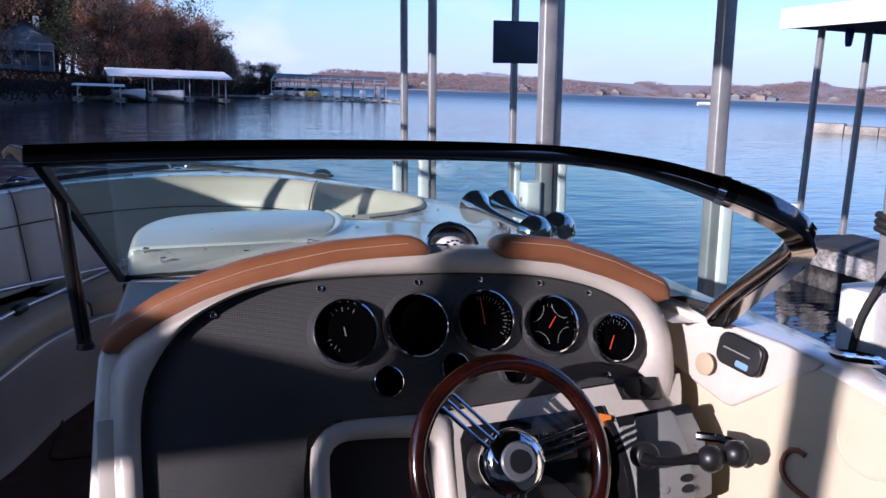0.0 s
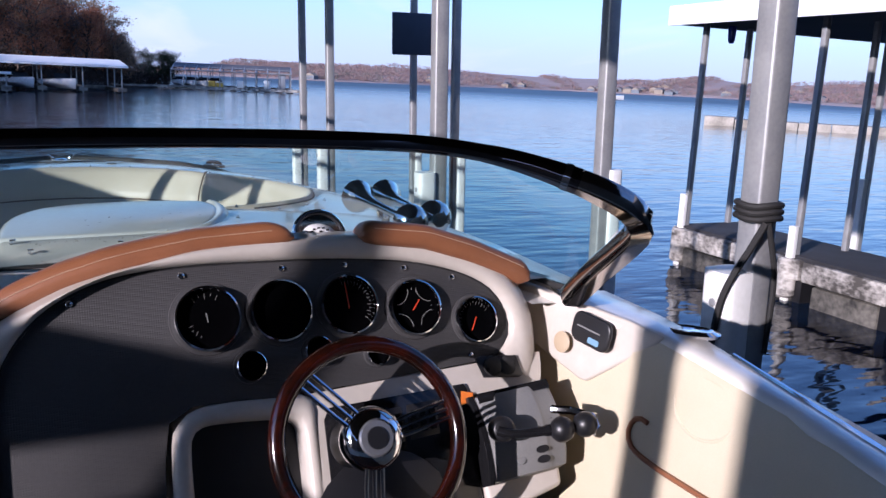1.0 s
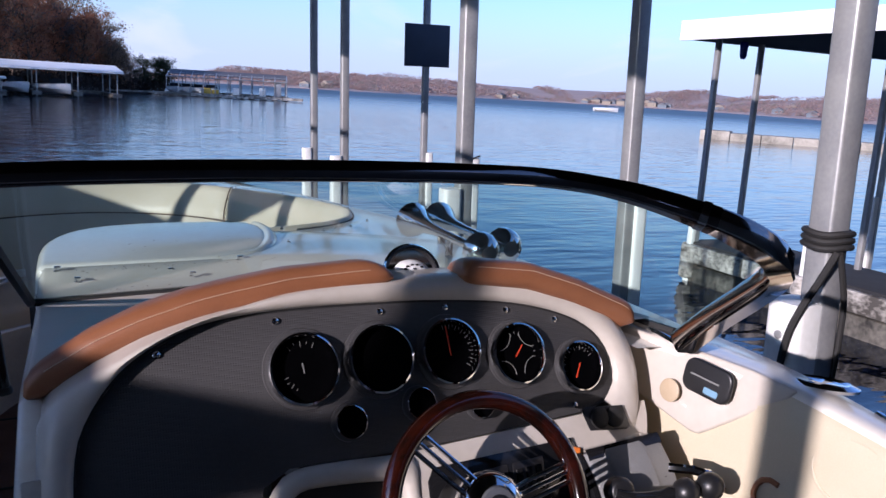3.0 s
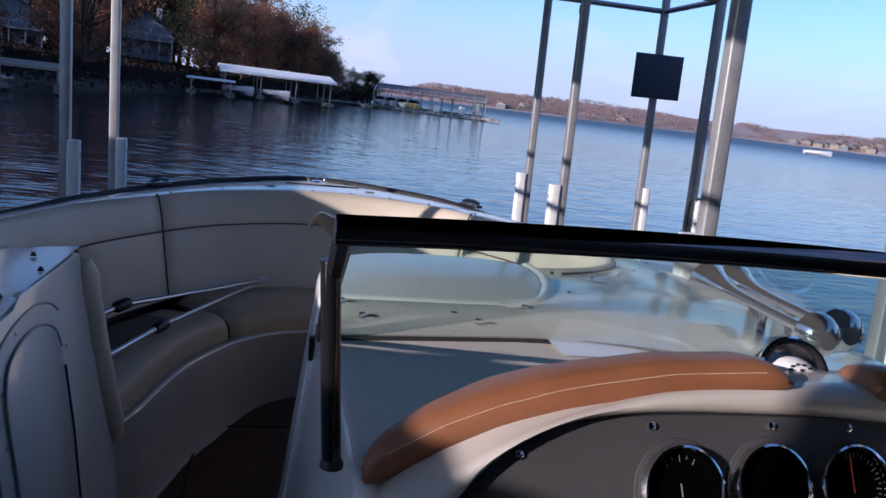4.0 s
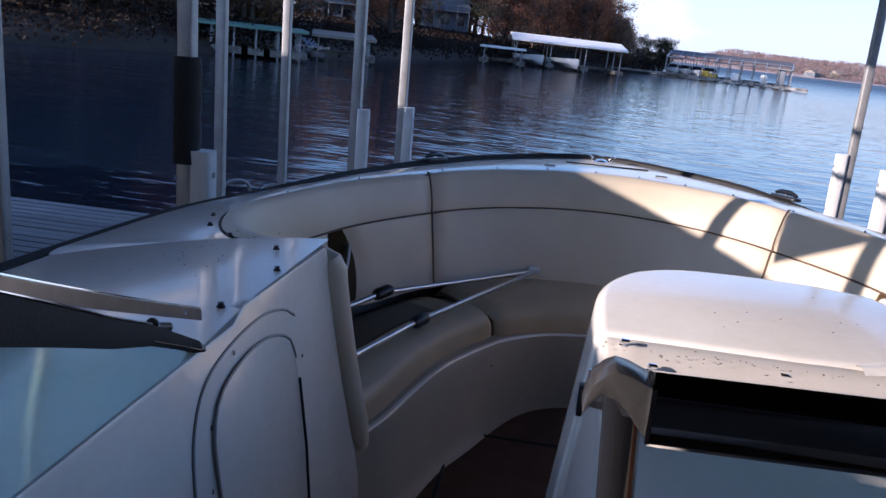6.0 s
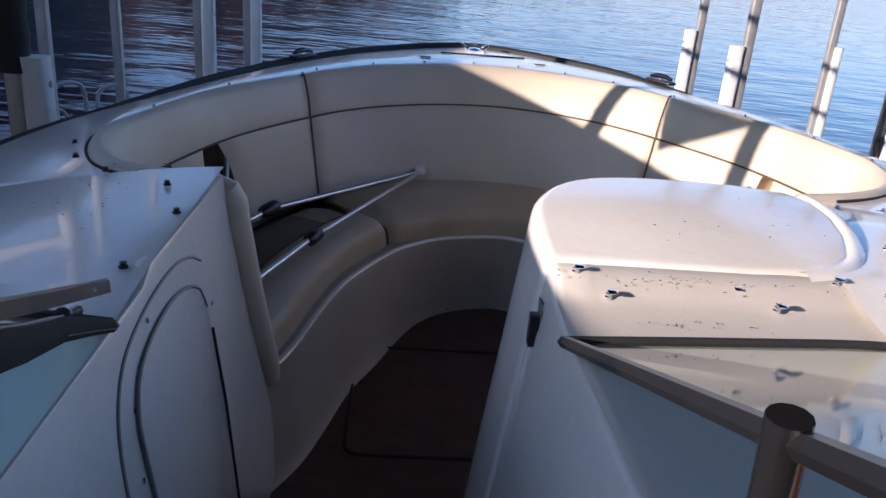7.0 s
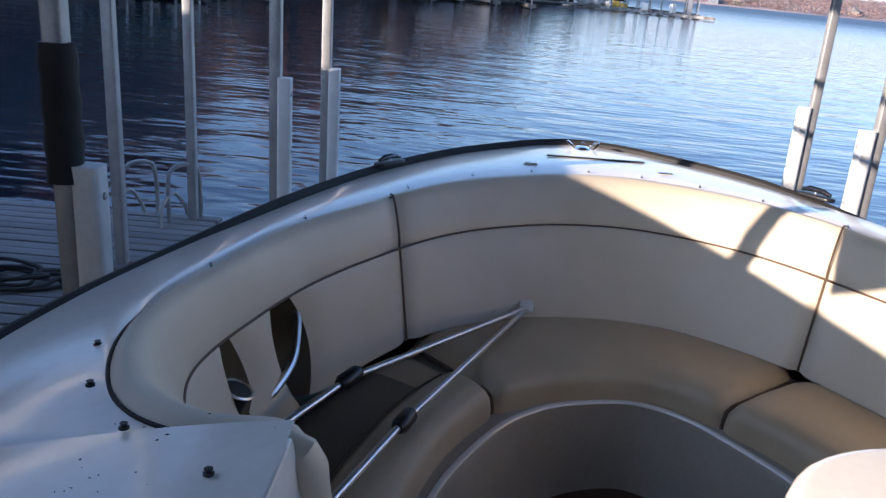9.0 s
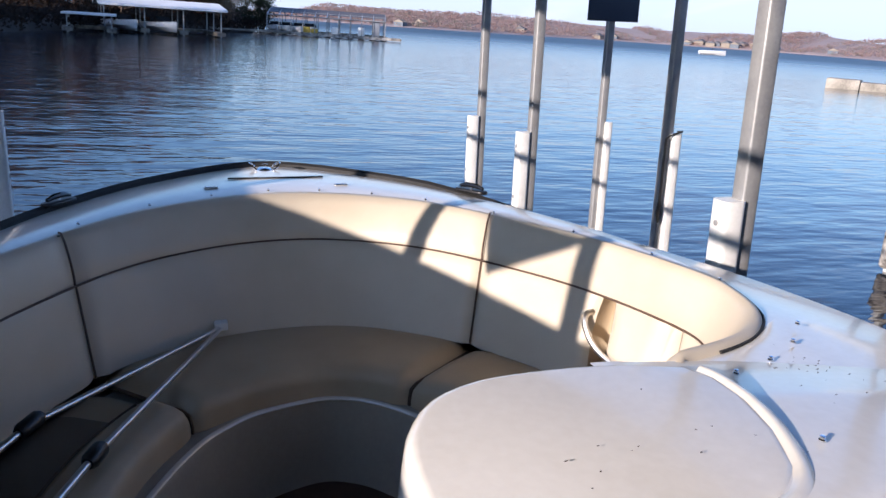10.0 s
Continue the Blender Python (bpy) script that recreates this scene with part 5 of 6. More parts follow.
for x0, x1, z0, z1 in ((0.610, 0.665, 1.235, 1.30), (0.675, 0.745, 1.235, 1.30)):
    sw = part("switch_panel", Geo().prism([dash_xy(x, z) for x, z in ((x0, z0), (x1, z0), (x1, z1), (x0, z1))], 0.006, DASH @ Matrix.Translation((0, 0, 0.024))), BLACK, boat, "black rocker switch panel", bevel=0.003)
    for k in range(3):
        xa = x0 + 0.006 + k * (x1 - x0 - 0.006) / 3
        part("rocker", Geo().prism([dash_xy(x, z) for x, z in ((xa, z0 + 0.012), (xa + 0.012, z0 + 0.012), (xa + 0.012, z1 - 0.012), (xa, z1 - 0.012))], 0.005, DASH @ Matrix.Translation((0, 0, 0.029))), GLOSS_BLACK, sw)
part("inset_panel", Geo().prism([dash_xy(x, z) for x, z in ((0.502, 0.96), (0.502, 1.302), (0.515, 1.322), (0.815, 1.318), (0.828, 1.29), (0.815, 0.96))], 0.003, DASH @ Matrix.Translation((0, 0, 0.0255))), GLOSS_BLACK, boat, "glossy black inset dash panel", bevel=0.001)
# thin black oval lying on the fascia behind the wheel
part("black_oval", Geo().prism([dash_xy(x, z) for x, z in [(0.60 + 0.15 * math.cos(a), 1.10 + 0.13 * math.sin(a)) for a in [math.tau * k / 24 for k in range(24)]]], 0.004, DASH @ Matrix.Translation((0, 0, 0.0265))), BLACK, boat, bevel=0.002)
part("warning_tag", Geo().prism([dash_xy(x, z) for x, z in ((0.800, 1.278), (0.830, 1.284), (0.832, 1.297), (0.805, 1.305))], 0.001, DASH @ Matrix.Translation((0, 0, 0.0295))), ORANGE, boat, "small orange warning label")

# ---- steering wheel ----
WHEEL = axes((0.554, 1.373, 1.325), (0.05, -1.0, 0.5), (1, 0.05, 0))
wheel = part("steering_wheel", Geo().lathe([(0.048, -0.10), (0.045, -0.03), (0.03, -0.02)], WHEEL, 24), BLACK, boat, "sports steering wheel with polished mahogany rim and chrome spokes")
R_W = 0.171
g = Geo()
rows = []
for k in range(64):
    a = math.tau * k / 64
    c = Vector((math.cos(a), math.sin(a), 0))
    rr = 0.0158
    rows.append([WHEEL @ (c * R_W + c * rr * math.cos(b) + Vector((0, 0, 1)) * rr * math.sin(b)) for b in [math.tau * j / 14 for j in range(14)]])
rows.append(rows[0])
part("rim", g.grid(rows, True), WOOD, wheel, "polished mahogany rim", sharp=80)
for a0 in (131, 10, 262):
    for off in (-0.015, 0.0, 0.015):
        a = radians(a0)
        d, s = Vector((math.cos(a), math.sin(a), 0)), Vector((-math.sin(a), math.cos(a), 0))
        path = [WHEEL @ (d * r + s * off * (1 if r > 0.05 else 0.9) + Vector((0, 0, h))) for r, h in ((0.035, 0.012), (0.08, 0.006), (0.165, 0.0))]
        part("spoke", Geo().tube(path, 0.0042, 8), CHROME, wheel, "chrome spoke")
part("hub", Geo().lathe([(0.056, -0.02), (0.058, 0.0), (0.054, 0.014), (0.045, 0.022), (0.034, 0.026), (0.030, 0.022), (0.0, 0.024)], WHEEL, 32), CHROME, wheel, "domed chrome hub")
part("hub_cap", Geo().lathe([(0.033, 0.0255), (0.030, 0.029), (0.0, 0.031)], WHEEL, 28), shader("hub_grey", (0.25, 0.26, 0.28), rough=0.25, metal=0.6), wheel)
part("emblem", Geo().lathe([(0.020, 0.0302), (0.019, 0.0318), (0.0, 0.0322)], WHEEL, 24), BLACK, wheel, "dark round hub emblem")

# ---- throttle ----
POD = axes((0.921, 1.497, 1.225), (-0.05, -1.0, 0.62), (1, 0.1, 0))


def pod_height(y):
    """Arched front of the throttle housing."""
    return 0.020 + 0.034 * max(0.0, 1 - (y / 0.105) ** 2)


rows = []
for y in (-0.094, -0.090, -0.08, -0.06, -0.04, -0.02, 0.0, 0.02, 0.04, 0.06, 0.074, 0.082, 0.086):
    h = pod_height(y) * (0.6 if y < -0.092 or y > 0.085 else 1.0)
    w = 0.086 - 0.010 * (y < -0.092) - 0.10 * max(0.0, -0.05 - y)
    rows.append([(x * w / 0.086, y, z) for x, z in ((-0.086, -0.02), (-0.086, h - 0.009), (-0.083, h - 0.003), (-0.076, h), (-0.052, h), (-0.046, h + 0.004), (-0.040, h + 0.006), (0.034, h + 0.006), (0.040, h + 0.004),
                                                  (0.046, h), (0.076, h), (0.083, h - 0.003), (0.086, h - 0.009), (0.086, -0.02))])
rows = [[POD @ Vector(p) for p in row] for row in rows]
throttle = part("throttle", Geo().grid(rows).fan(rows[0]).fan(rows[-1]), GREY_PLASTIC, boat, "grey throttle control with black levers", sharp=40)
rows = [[POD @ Vector((x, y, z)) for x, z in ((-0.101, -0.02), (-0.101, pod_height(y) - 0.012), (-0.098, pod_height(y) - 0.006), (-0.088, pod_height(y) - 0.005), (-0.087, -0.02))] for y in np.linspace(-0.094, 0.088, 12)]
part("side_plate", Geo().grid(rows).fan(rows[0]).fan(rows[-1]), GLOSS_BLACK, throttle, "glossy black side plate")
rows = [[POD @ Vector((x, y, pod_height(0.08) + dz)) for x in np.linspace(-0.084, 0.084, 9)] for y, dz in ((0.068, 0.003), (0.070, 0.006), (0.080, 0.005), (0.090, 0.0), (0.093, -0.03))]
part("top_edge", Geo().grid(rows), GLOSS_BLACK, throttle)
for x in (-0.030, 0.060):
    part("slot", Geo().prism(rounded(x - 0.0045, 0.005, x + 0.0045, 0.05, 0.0045), 0.003, POD @ Matrix.Translation((0, 0, 0.052 if x > 0 else 0.058)) @ Matrix.Rotation(-0.22, 4, "X")), BLACK, throttle)
part("boss", Geo().lathe([(0.026, -0.012), (0.026, 0.012), (0.020, 0.020), (0.0, 0.022)], axes((0.842, 1.420, 1.275), (-0.2, -1.0, 0.4)), 20), BLACK, throttle, bevel=0.002)
part("lever", Geo().tube(spline([(0.826, 1.405, 1.280), (0.845, 1.392, 1.277), (0.885, 1.385, 1.274), (0.925, 1.378, 1.276), (0.945, 1.370, 1.278)], 16), [0.010] * 4 + [0.0095] * 8 + [0.012] * 4, 10), GLOSS_BLACK, throttle, "glossy black throttle lever")
BALL = [(0.0, -0.026), (0.013, -0.0225), (0.0225, -0.013), (0.026, 0.0), (0.0225, 0.013), (0.013, 0.0225), (0.0, 0.026)]
part("knob", Geo().lathe(BALL, pose(0.950, 1.368, 1.278), 20), BLACK, throttle, sharp=80)
part("knob", Geo().lathe(BALL, pose(1.000, 1.362, 1.283), 20), BLACK, throttle, sharp=80)
part("shift_lever", Geo().tube([(0.966, 1.435, 1.292), (0.995, 1.405, 1.296), (1.030, 1.383, 1.286), (1.036, 1.370, 1.268), (1.020, 1.364, 1.262)], 0.009, 8), CHROME, throttle, "short chrome shift lever")
for k in range(2):
    part("button", Geo().lathe([(0.010, 0), (0.010, 0.005), (0, 0.006)], POD @ Matrix.Translation((0.022, -0.050 - 0.020 * k, 0.049 - 0.006 * k)) @ Matrix.Diagonal((1.5, 0.8, 1, 1)), 12), BLACK, throttle)
part("button", Geo().lathe([(0.010, 0), (0.010, 0.004), (0, 0.005)], POD @ Matrix.Translation((-0.030, -0.060, 0.046)), 12), GREY_PLASTIC, throttle)
g = Geo()
g.prism([(-0.10, -0.16), (0.075, -0.13), (0.088, -0.02), (0.088, 0.10), (-0.10, 0.10)], 0.05, POD @ Matrix.Translation((0, 0, -0.056)))
part("throttle_base", g, CREAM, boat, bevel=0.012, segments=3)
KEY_AT = DASH @ Matrix.Translation((*dash_xy(0.906, 1.338), 0.027)) @ Matrix.Rotation(-0.10, 4, "Z")
plate = part("key_plate", Geo().prism([(-0.058, 0.018), (-0.045, 0.024), (0.046, 0.022), (0.060, -0.020), (0.050, -0.026), (-0.040, -0.022)], 0.003, KEY_AT), BLACK, boat, "black plastic key switch plate", bevel=0.001)
for x in (-0.018, 0.020):
    part("cap", Geo().lathe([(0.021, 0), (0.021, 0.006), (0.016, 0.009), (0, 0.009)], KEY_AT @ Matrix.Translation((x, 0.001, 0.003)), 18), RUBBER, plate)

# ---- starboard coaming ----
PANEL_N = Vector((-1.0, -0.2, 0.15)).normalized()
SIDE = axes((1.111, 1.55, 1.397), PANEL_N, (0, -1, 0))
SIDE_INV = SIDE.inverted()
side = [SIDE_INV @ Vector(p) for p in ((1.031, 1.833, 1.470), (1.066, 1.727, 1.475), (1.101, 1.553, 1.473), (1.124, 1.420, 1.469), (1.143, 1.326, 1.458), (1.136, 1.343, 1.436), (1.118, 1.403, 1.388), (1.091, 1.494, 1.317), (1.086, 1.505, 1.310),
                                       (1.082, 1.523, 1.309), (1.057, 1.680, 1.347), (1.031, 1.804, 1.371))]
part("side_panel", Geo().prism([(p.x, p.y) for p in side], 0.013, SIDE @ Matrix.Translation((0, 0, 0.0))), CREAM, boat, "white moulded side panel", bevel=0.009, segments=3)


rows = [[(coaming(y, crease(y)) + off, y, crease(y) - drop) for y in np.linspace(-2.3, 1.86, 44)] for off, drop in ((0.03, -0.001), (0.012, 0.001), (0.003, 0.007))]
for drop in (0.018, 0.030, 0.05, 0.10, 0.16, 0.23, 0.32, 0.42, 0.60, 0.84):
    rows.append([(coaming(y, crease(y) - drop) - 0.006 * math.exp(-(((drop - 0.045) / 0.02) ** 2)), y, crease(y) - drop) for y in np.linspace(-2.3, 1.86, 44)])
part("side_coaming", Geo().grid(rows), SIDE_VINYL, boat, "cream padded cockpit side", sharp=70)
RAD = axes((1.106, 1.490, 1.427), PANEL_N, (0.02, -0.11, -0.011)) @ Matrix.Translation((0, 0, 0.010))
radio = part("radio_remote", Geo().prism(rounded(-0.056, -0.034, 0.056, 0.034, 0.022), 0.011, RAD), BLACK, boat, "black stereo remote with a pale blue screen", bevel=0.006, segments=3)
part("screen", Geo().prism(rounded(0.0, -0.025, 0.032, -0.012, 0.004), 0.002, RAD @ Matrix.Translation((0, 0, 0.0105))), shader("lcd", (0.20, 0.36, 0.50), rough=0.2), radio)
part("slot", Geo().prism(rounded(-0.038, 0.001, 0.030, 0.004, 0.0015), 0.002, RAD @ Matrix.Translation((0, 0, 0.0105))), GREY_PLASTIC, radio)
part("blank_plug", Geo().lathe([(0.024, 0), (0.024, 0.003), (0.021, 0.0045), (0, 0.005)], axes(Vector((1.083, 1.574, 1.380)) + PANEL_N * 0.0095, PANEL_N, (0, -1, 0)), 24), VINYL_SEAT, boat, "tan plastic blanking plug")
ring = [(coaming(y, z) + 0.0015, y, z) for y, z in [(1.198 + 0.070 * math.cos(a), 1.355 + 0.056 * math.sin(a)) for a in [math.tau * k / 36 for k in range(37)]]]
part("speaker_ring", Geo().tube(ring, 0.004, 8), SIDE_VINYL, boat)
part("pocket_piping", Geo().tube(spline([(coaming(y, z) - 0.004, y, z) for y, z in ((0.80, 1.17), (1.00, 1.197), (1.172, 1.206), (1.27, 1.211), (1.335, 1.222), (1.357, 1.244), (1.355, 1.272), (1.338, 1.287), (1.315, 1.285))], 40), 0.0058, 6), LEATHER, boat, "brown leather pocket piping")
part("gunwale_fitting", Geo().lathe([(0.05, 0), (0.052, 0.006), (0.04, 0.012), (0.034, 0.008), (0.0, 0.007)], pose(1.236, 1.345, 1.449, -8, 0, 0) @ Matrix.Diagonal((0.75, 1.5, 1, 1)), 24), CHROME, boat, "oval chrome gunwale fitting")

# ---- windshield ----
RAIL = [(-0.176, 1.499, 1.850), (0.0, 1.500, 1.853), (0.20, 1.500, 1.853), (0.40, 1.500, 1.849), (0.58, 1.500, 1.842), (0.72, 1.495, 1.832), (0.84, 1.455, 1.812), (0.943, 1.385, 1.778),
        (1.02, 1.345, 1.742), (1.068, 1.330, 1.708), (1.086, 1.345, 1.672), (1.084, 1.395, 1.625), (1.078, 1.460, 1.570), (1.074, 1.520, 1.515), (1.072, 1.545, 1.490)]
rail_line = spline(RAIL, 70)
BASE = [(-0.128, 2.385, 1.458), (0.15, 2.41, 1.457), (0.42, 2.425, 1.455), (0.66, 2.37, 1.455), (0.86, 2.24, 1.460), (1.00, 2.05, 1.472), (1.08, 1.85, 1.482), (1.115, 1.62, 1.488)]
TOP = [(-0.165, 1.512, 1.845), (0.05, 1.508, 1.845), (0.25, 1.508, 1.843), (0.45, 1.508, 1.838), (0.62, 1.508, 1.828), (0.78, 1.49, 1.812), (0.92, 1.41, 1.775), (1.062, 1.36, 1.69)]


def windshield_rail(line, wide, high):
    rows = []
    for i, p in enumerate(line):
        t = (line[min(i + 1, len(line) - 1)] - line[max(i - 1, 0)]).normalized()
        up = Vector((0.15, 0.35, 1))
        up = (up - t * up.dot(t)).normalized()
        s = t.cross(up)
        bend = min(1.0, max(0.0, (p.x - 0.80) / 0.2))
        w, h = wide * (1.0 + 1.2 * bend), high * (1.0 + 0.55 * bend)
        rows.append([p + s * a * w + up * b * h for a, b in ((-1, -0.7), (-0.8, -1), (0.8, -1), (1, -0.7), (1, 0.7), (0.8, 1), (-0.8, 1), (-1, 0.7))])
    return Geo().grid(rows, True).fan(rows[0]).fan(rows[-1])


JOINT = next(i for i, p in enumerate(rail_line) if p.x > 0.943)
shield = part("windshield", windshield_rail(rail_line[: JOINT + 1], 0.0115, 0.0145), DARK_TRIM, boat, "raked windshield with a dark polished rail", sharp=40)
part("corner_rail", windshield_rail(rail_line[JOINT:], 0.0112, 0.0140), CORNER_TRIM, shield, "wide polished corner rail", sharp=40)
b_line, t_line = matched(BASE, 40), matched(TOP, 40)
g = Geo().grid([[b.lerp(t, f) for b, t in zip(b_line, t_line)] for f in np.linspace(0, 1, 10)])
pane = part("pane", g, GLASS, shield, "tinted glass pane", sharp=80)
pane.visible_shadow = False
part("gasket", Geo().tube(b_line, 0.009, 6), RUBBER, shield)
part("base_trim", Geo().tube(spline([(0.955, 2.10, 1.466), (1.045, 1.93, 1.472), (1.085, 1.80, 1.476), (1.105, 1.68, 1.478), (1.098, 1.575, 1.474)], 16), 0.013, 8, 0.7), CHROME, shield, "polished lower windshield trim")
part("edge_trim", Geo().tube([b_line[0].lerp(t_line[0], f) for f in (0, 0.33, 0.66, 1.0)], 0.012, 6, 0.8), BLACK, shield)
part("strut", Geo().tube([(-0.164, 1.706, 1.776), (-0.152, 1.714, 1.60), (-0.143, 1.718, 1.488)], 0.0135, 12), GLOSS_BLACK, shield, "polished dark windshield strut")
part("strut_foot", Geo().lathe([(0.0165, 0), (0.0165, 0.006), (0.0140, 0.012), (0, 0.012)], pose(-0.143, 1.718, 1.484), 14), BLACK, shield)
CAP = [(-0.204, 1.846), (-0.203, 1.853), (-0.201, 1.860), (-0.196, 1.865), (-0.192, 1.867), (-0.187, 1.866), (-0.182, 1.864), (-0.177, 1.862), (-0.176, 1.838), (-0.182, 1.845), (-0.186, 1.850), (-0.190, 1.854), (-0.197, 1.856), (-0.202, 1.850)]
cap = part("corner_cap", Geo().prism([(x, -z) for x, z in CAP], 0.020, axes((0, 1.488, 0), (0, 1, 0), (1, 0, 0))), shader("grey_cap", (0.045, 0.043, 0.042), (0.03, 0.029, 0.028), 0.22, fine=200, bump=0.02), shield, "dark grey moulded corner cap", bevel=0.001)
part("cap_edge", Geo().box((-0.1775, 1.4865, 1.838), (-0.1755, 1.490, 1.862)), CHROME, cap)
part("rail_lip", Geo().tube([p + Vector((0, -0.0085, -0.0128)) for p in rail_line[:40]], 0.0018, 6), CHROME, shield)
part("rail_joint", windshield_rail(spline([(0.938, 1.389, 1.780), (0.949, 1.381, 1.776)], 2), 0.0125, 0.0158), CHROME, shield)
# port windshield with the centre leaf folded over it
P_BASE = [(-0.775, 2.35, 1.466), (-0.95, 2.365, 1.468), (-1.10, 2.33, 1.466), (-1.20, 2.15, 1.462), (-1.24, 1.85, 1.465), (-1.25, 1.60, 1.47)]
P_TOP = [(-0.79, 1.50, 1.880), (-0.87, 1.50, 1.872), (-0.98, 1.49, 1.845), (-1.08, 1.46, 1.81), (-1.15, 1.40, 1.76), (-1.20, 1.36, 1.69)]
pb, pt = matched(P_BASE, 30), matched(P_TOP, 30)
shield2 = part("windshield", windshield_rail([p + Vector((0, -0.006, 0.006)) for p in pt], 0.013, 0.014), DARK_TRIM, boat, "raked windshield with its centre leaf folded open", sharp=40)
pane = part("pane", Geo().grid([[b.lerp(t, f) for b, t in zip(pb, pt)] for f in np.linspace(0, 1, 10)]), GLASS, shield2, sharp=80)
pane.visible_shadow = False
part("gasket", Geo().tube(pb, 0.011, 6), RUBBER, shield2)
part("edge_trim", Geo().tube([pb[0].lerp(pt[0], f) for f in (0, 0.33, 0.66, 1.0)], 0.012, 6, 0.8), BLACK, shield2)
P0, PA = Vector((-0.776, 2.346, 1.528)), Vector((-0.690, 1.46, 1.889))
bar = [P0.lerp(PA, f) + Vector((0, 0, -0.006 * math.sin(math.pi * f))) for f in np.linspace(0, 1, 14)]
rows = [[p + Vector((a, 0.0, b)) for a, b in ((-0.004, -0.010), (-0.004, 0.009), (0.0, 0.010), (0.005, 0.009), (0.006, -0.009), (0.002, -0.010))] for p in bar]
FRAME_GREY = shader("brushed_frame", (0.42, 0.39, 0.36), (0.33, 0.31, 0.29), 0.30, 0.85, scale=20, fine=300, bump=0.03)
leaf = part("centre_leaf", Geo().grid(rows, True).fan(rows[0]).fan(rows[-1]), FRAME_GREY, shield2, "brushed frame of the folded centre leaf", sharp=50)
part("leaf_edge", Geo().tube([p + Vector((0.001, 0, 0.0105)) for p in bar], 0.0022, 6), CHROME, leaf)
part("rivet", Geo().lathe([(0.004, 0), (0.003, 0.0015), (0, 0.002)], axes(bar[1] + Vector((0.006, 0, 0)), (1, 0, 0), (0, 1, 0)), 10), CHROME, leaf)
lp = part("leaf_pane", Geo().grid([[p + Vector((-0.004, 0, 0)) for p in bar], [p + Vector((-0.30, 0, -0.01)) for p in bar]]), GLASS, leaf)
lp.visible_shadow = False
# black side frame of the fixed pane, widening towards the cockpit with its reflection
SIDE = [(-0.754, 2.305, 1.500, 0.020), (-0.757, 2.24, 1.535, 0.026), (-0.752, 2.15, 1.581, 0.032), (-0.738, 2.03, 1.632, 0.040), (-0.722, 1.89, 1.697, 0.048), (-0.706, 1.75, 1.760, 0.056), (-0.690, 1.60, 1.825, 0.064), (-0.680, 1.50, 1.868, 0.070)]
rows = [[(x - 0.014, y, z - h), (x - 0.014, y, z), (x, y, z), (x + 0.004, y, z - 0.5 * h), (x, y, z - h)] for x, y, z, h in SIDE]
frame_p = part("side_frame", Geo().grid(rows, True).fan(rows[0]).fan(rows[-1]), RUBBER, shield2, "black side frame of the fixed pane, its dark reflection included", sharp=50)
part("frame_edge", Geo().tube([(x, y, z + 0.001) for x, y, z, h in SIDE[2:]], 0.0018, 6), CHROME, frame_p)
part("frame_edge", Geo().tube([(x + 0.003, y, z - 0.75 * h) for x, y, z, h in SIDE[:3]], 0.0012, 6), CHROME, frame_p)
part("leaf_latch", Geo().tube([(-0.759, 2.165, 1.576), (-0.768, 2.20, 1.560), (-0.772, 2.235, 1.545)], [0.009, 0.006, 0.008], 10), CHROME, shield2)

# ---- horns on the deck ----
for bell, drv in (((0.982, 2.745, 1.552), (0.981, 2.255, 1.545)), ((1.110, 2.82, 1.540), (1.075, 2.30, 1.545))):
    a, b = Vector(drv), Vector(bell)
    d = (b - a).normalized()
    horn = part("trumpet_horn", Geo().tube([a, a + d * 0.08, a + d * 0.26, b - d * 0.14, b - d * 0.09, b - d * 0.04, b, b + d * 0.008], [0.014, 0.013, 0.014, 0.019, 0.026, 0.042, 0.057, 0.058], 20, caps=False), CHROME, boat, "chrome trumpet horn", sharp=60)
    part("throat", Geo().lathe([(0.056, 0.0), (0.03, -0.035), (0.012, -0.09), (0.0, -0.09)], axes(b + d * 0.004, d), 20), DARK_TRIM, horn)
    part("driver", Geo().lathe([(0.0, -0.045), (0.022, -0.042), (0.042, -0.028), (0.052, -0.008), (0.053, 0.012), (0.035, 0.028), (0.014, 0.05)], axes(a, d), 28), CHROME, horn)
    part("badge", Geo().lathe([(0.022, -0.0445), (0.018, -0.047), (0.0, -0.0475)], axes(a, d), 20), BLACK, horn)
    part("foot", Geo().box((-0.014, -0.03, -0.115), (0.014, 0.03, -0.004), axes(a + d * 0.24, (0, 0, 1), (1, 0, 0))), CHROME, horn, bevel=0.006)

# ---- deck fittings ----
def stud(x, y, z, r=0.0065, material=CHROME):
    s = part("snap_stud", Geo().lathe([(r, 0), (r, 0.003), (r * 0.6, 0.005), (r * 0.6, 0.007), (r * 0.8, 0.009), (0, 0.010)], pose(x, y, z), 10), material, boat)
    return s


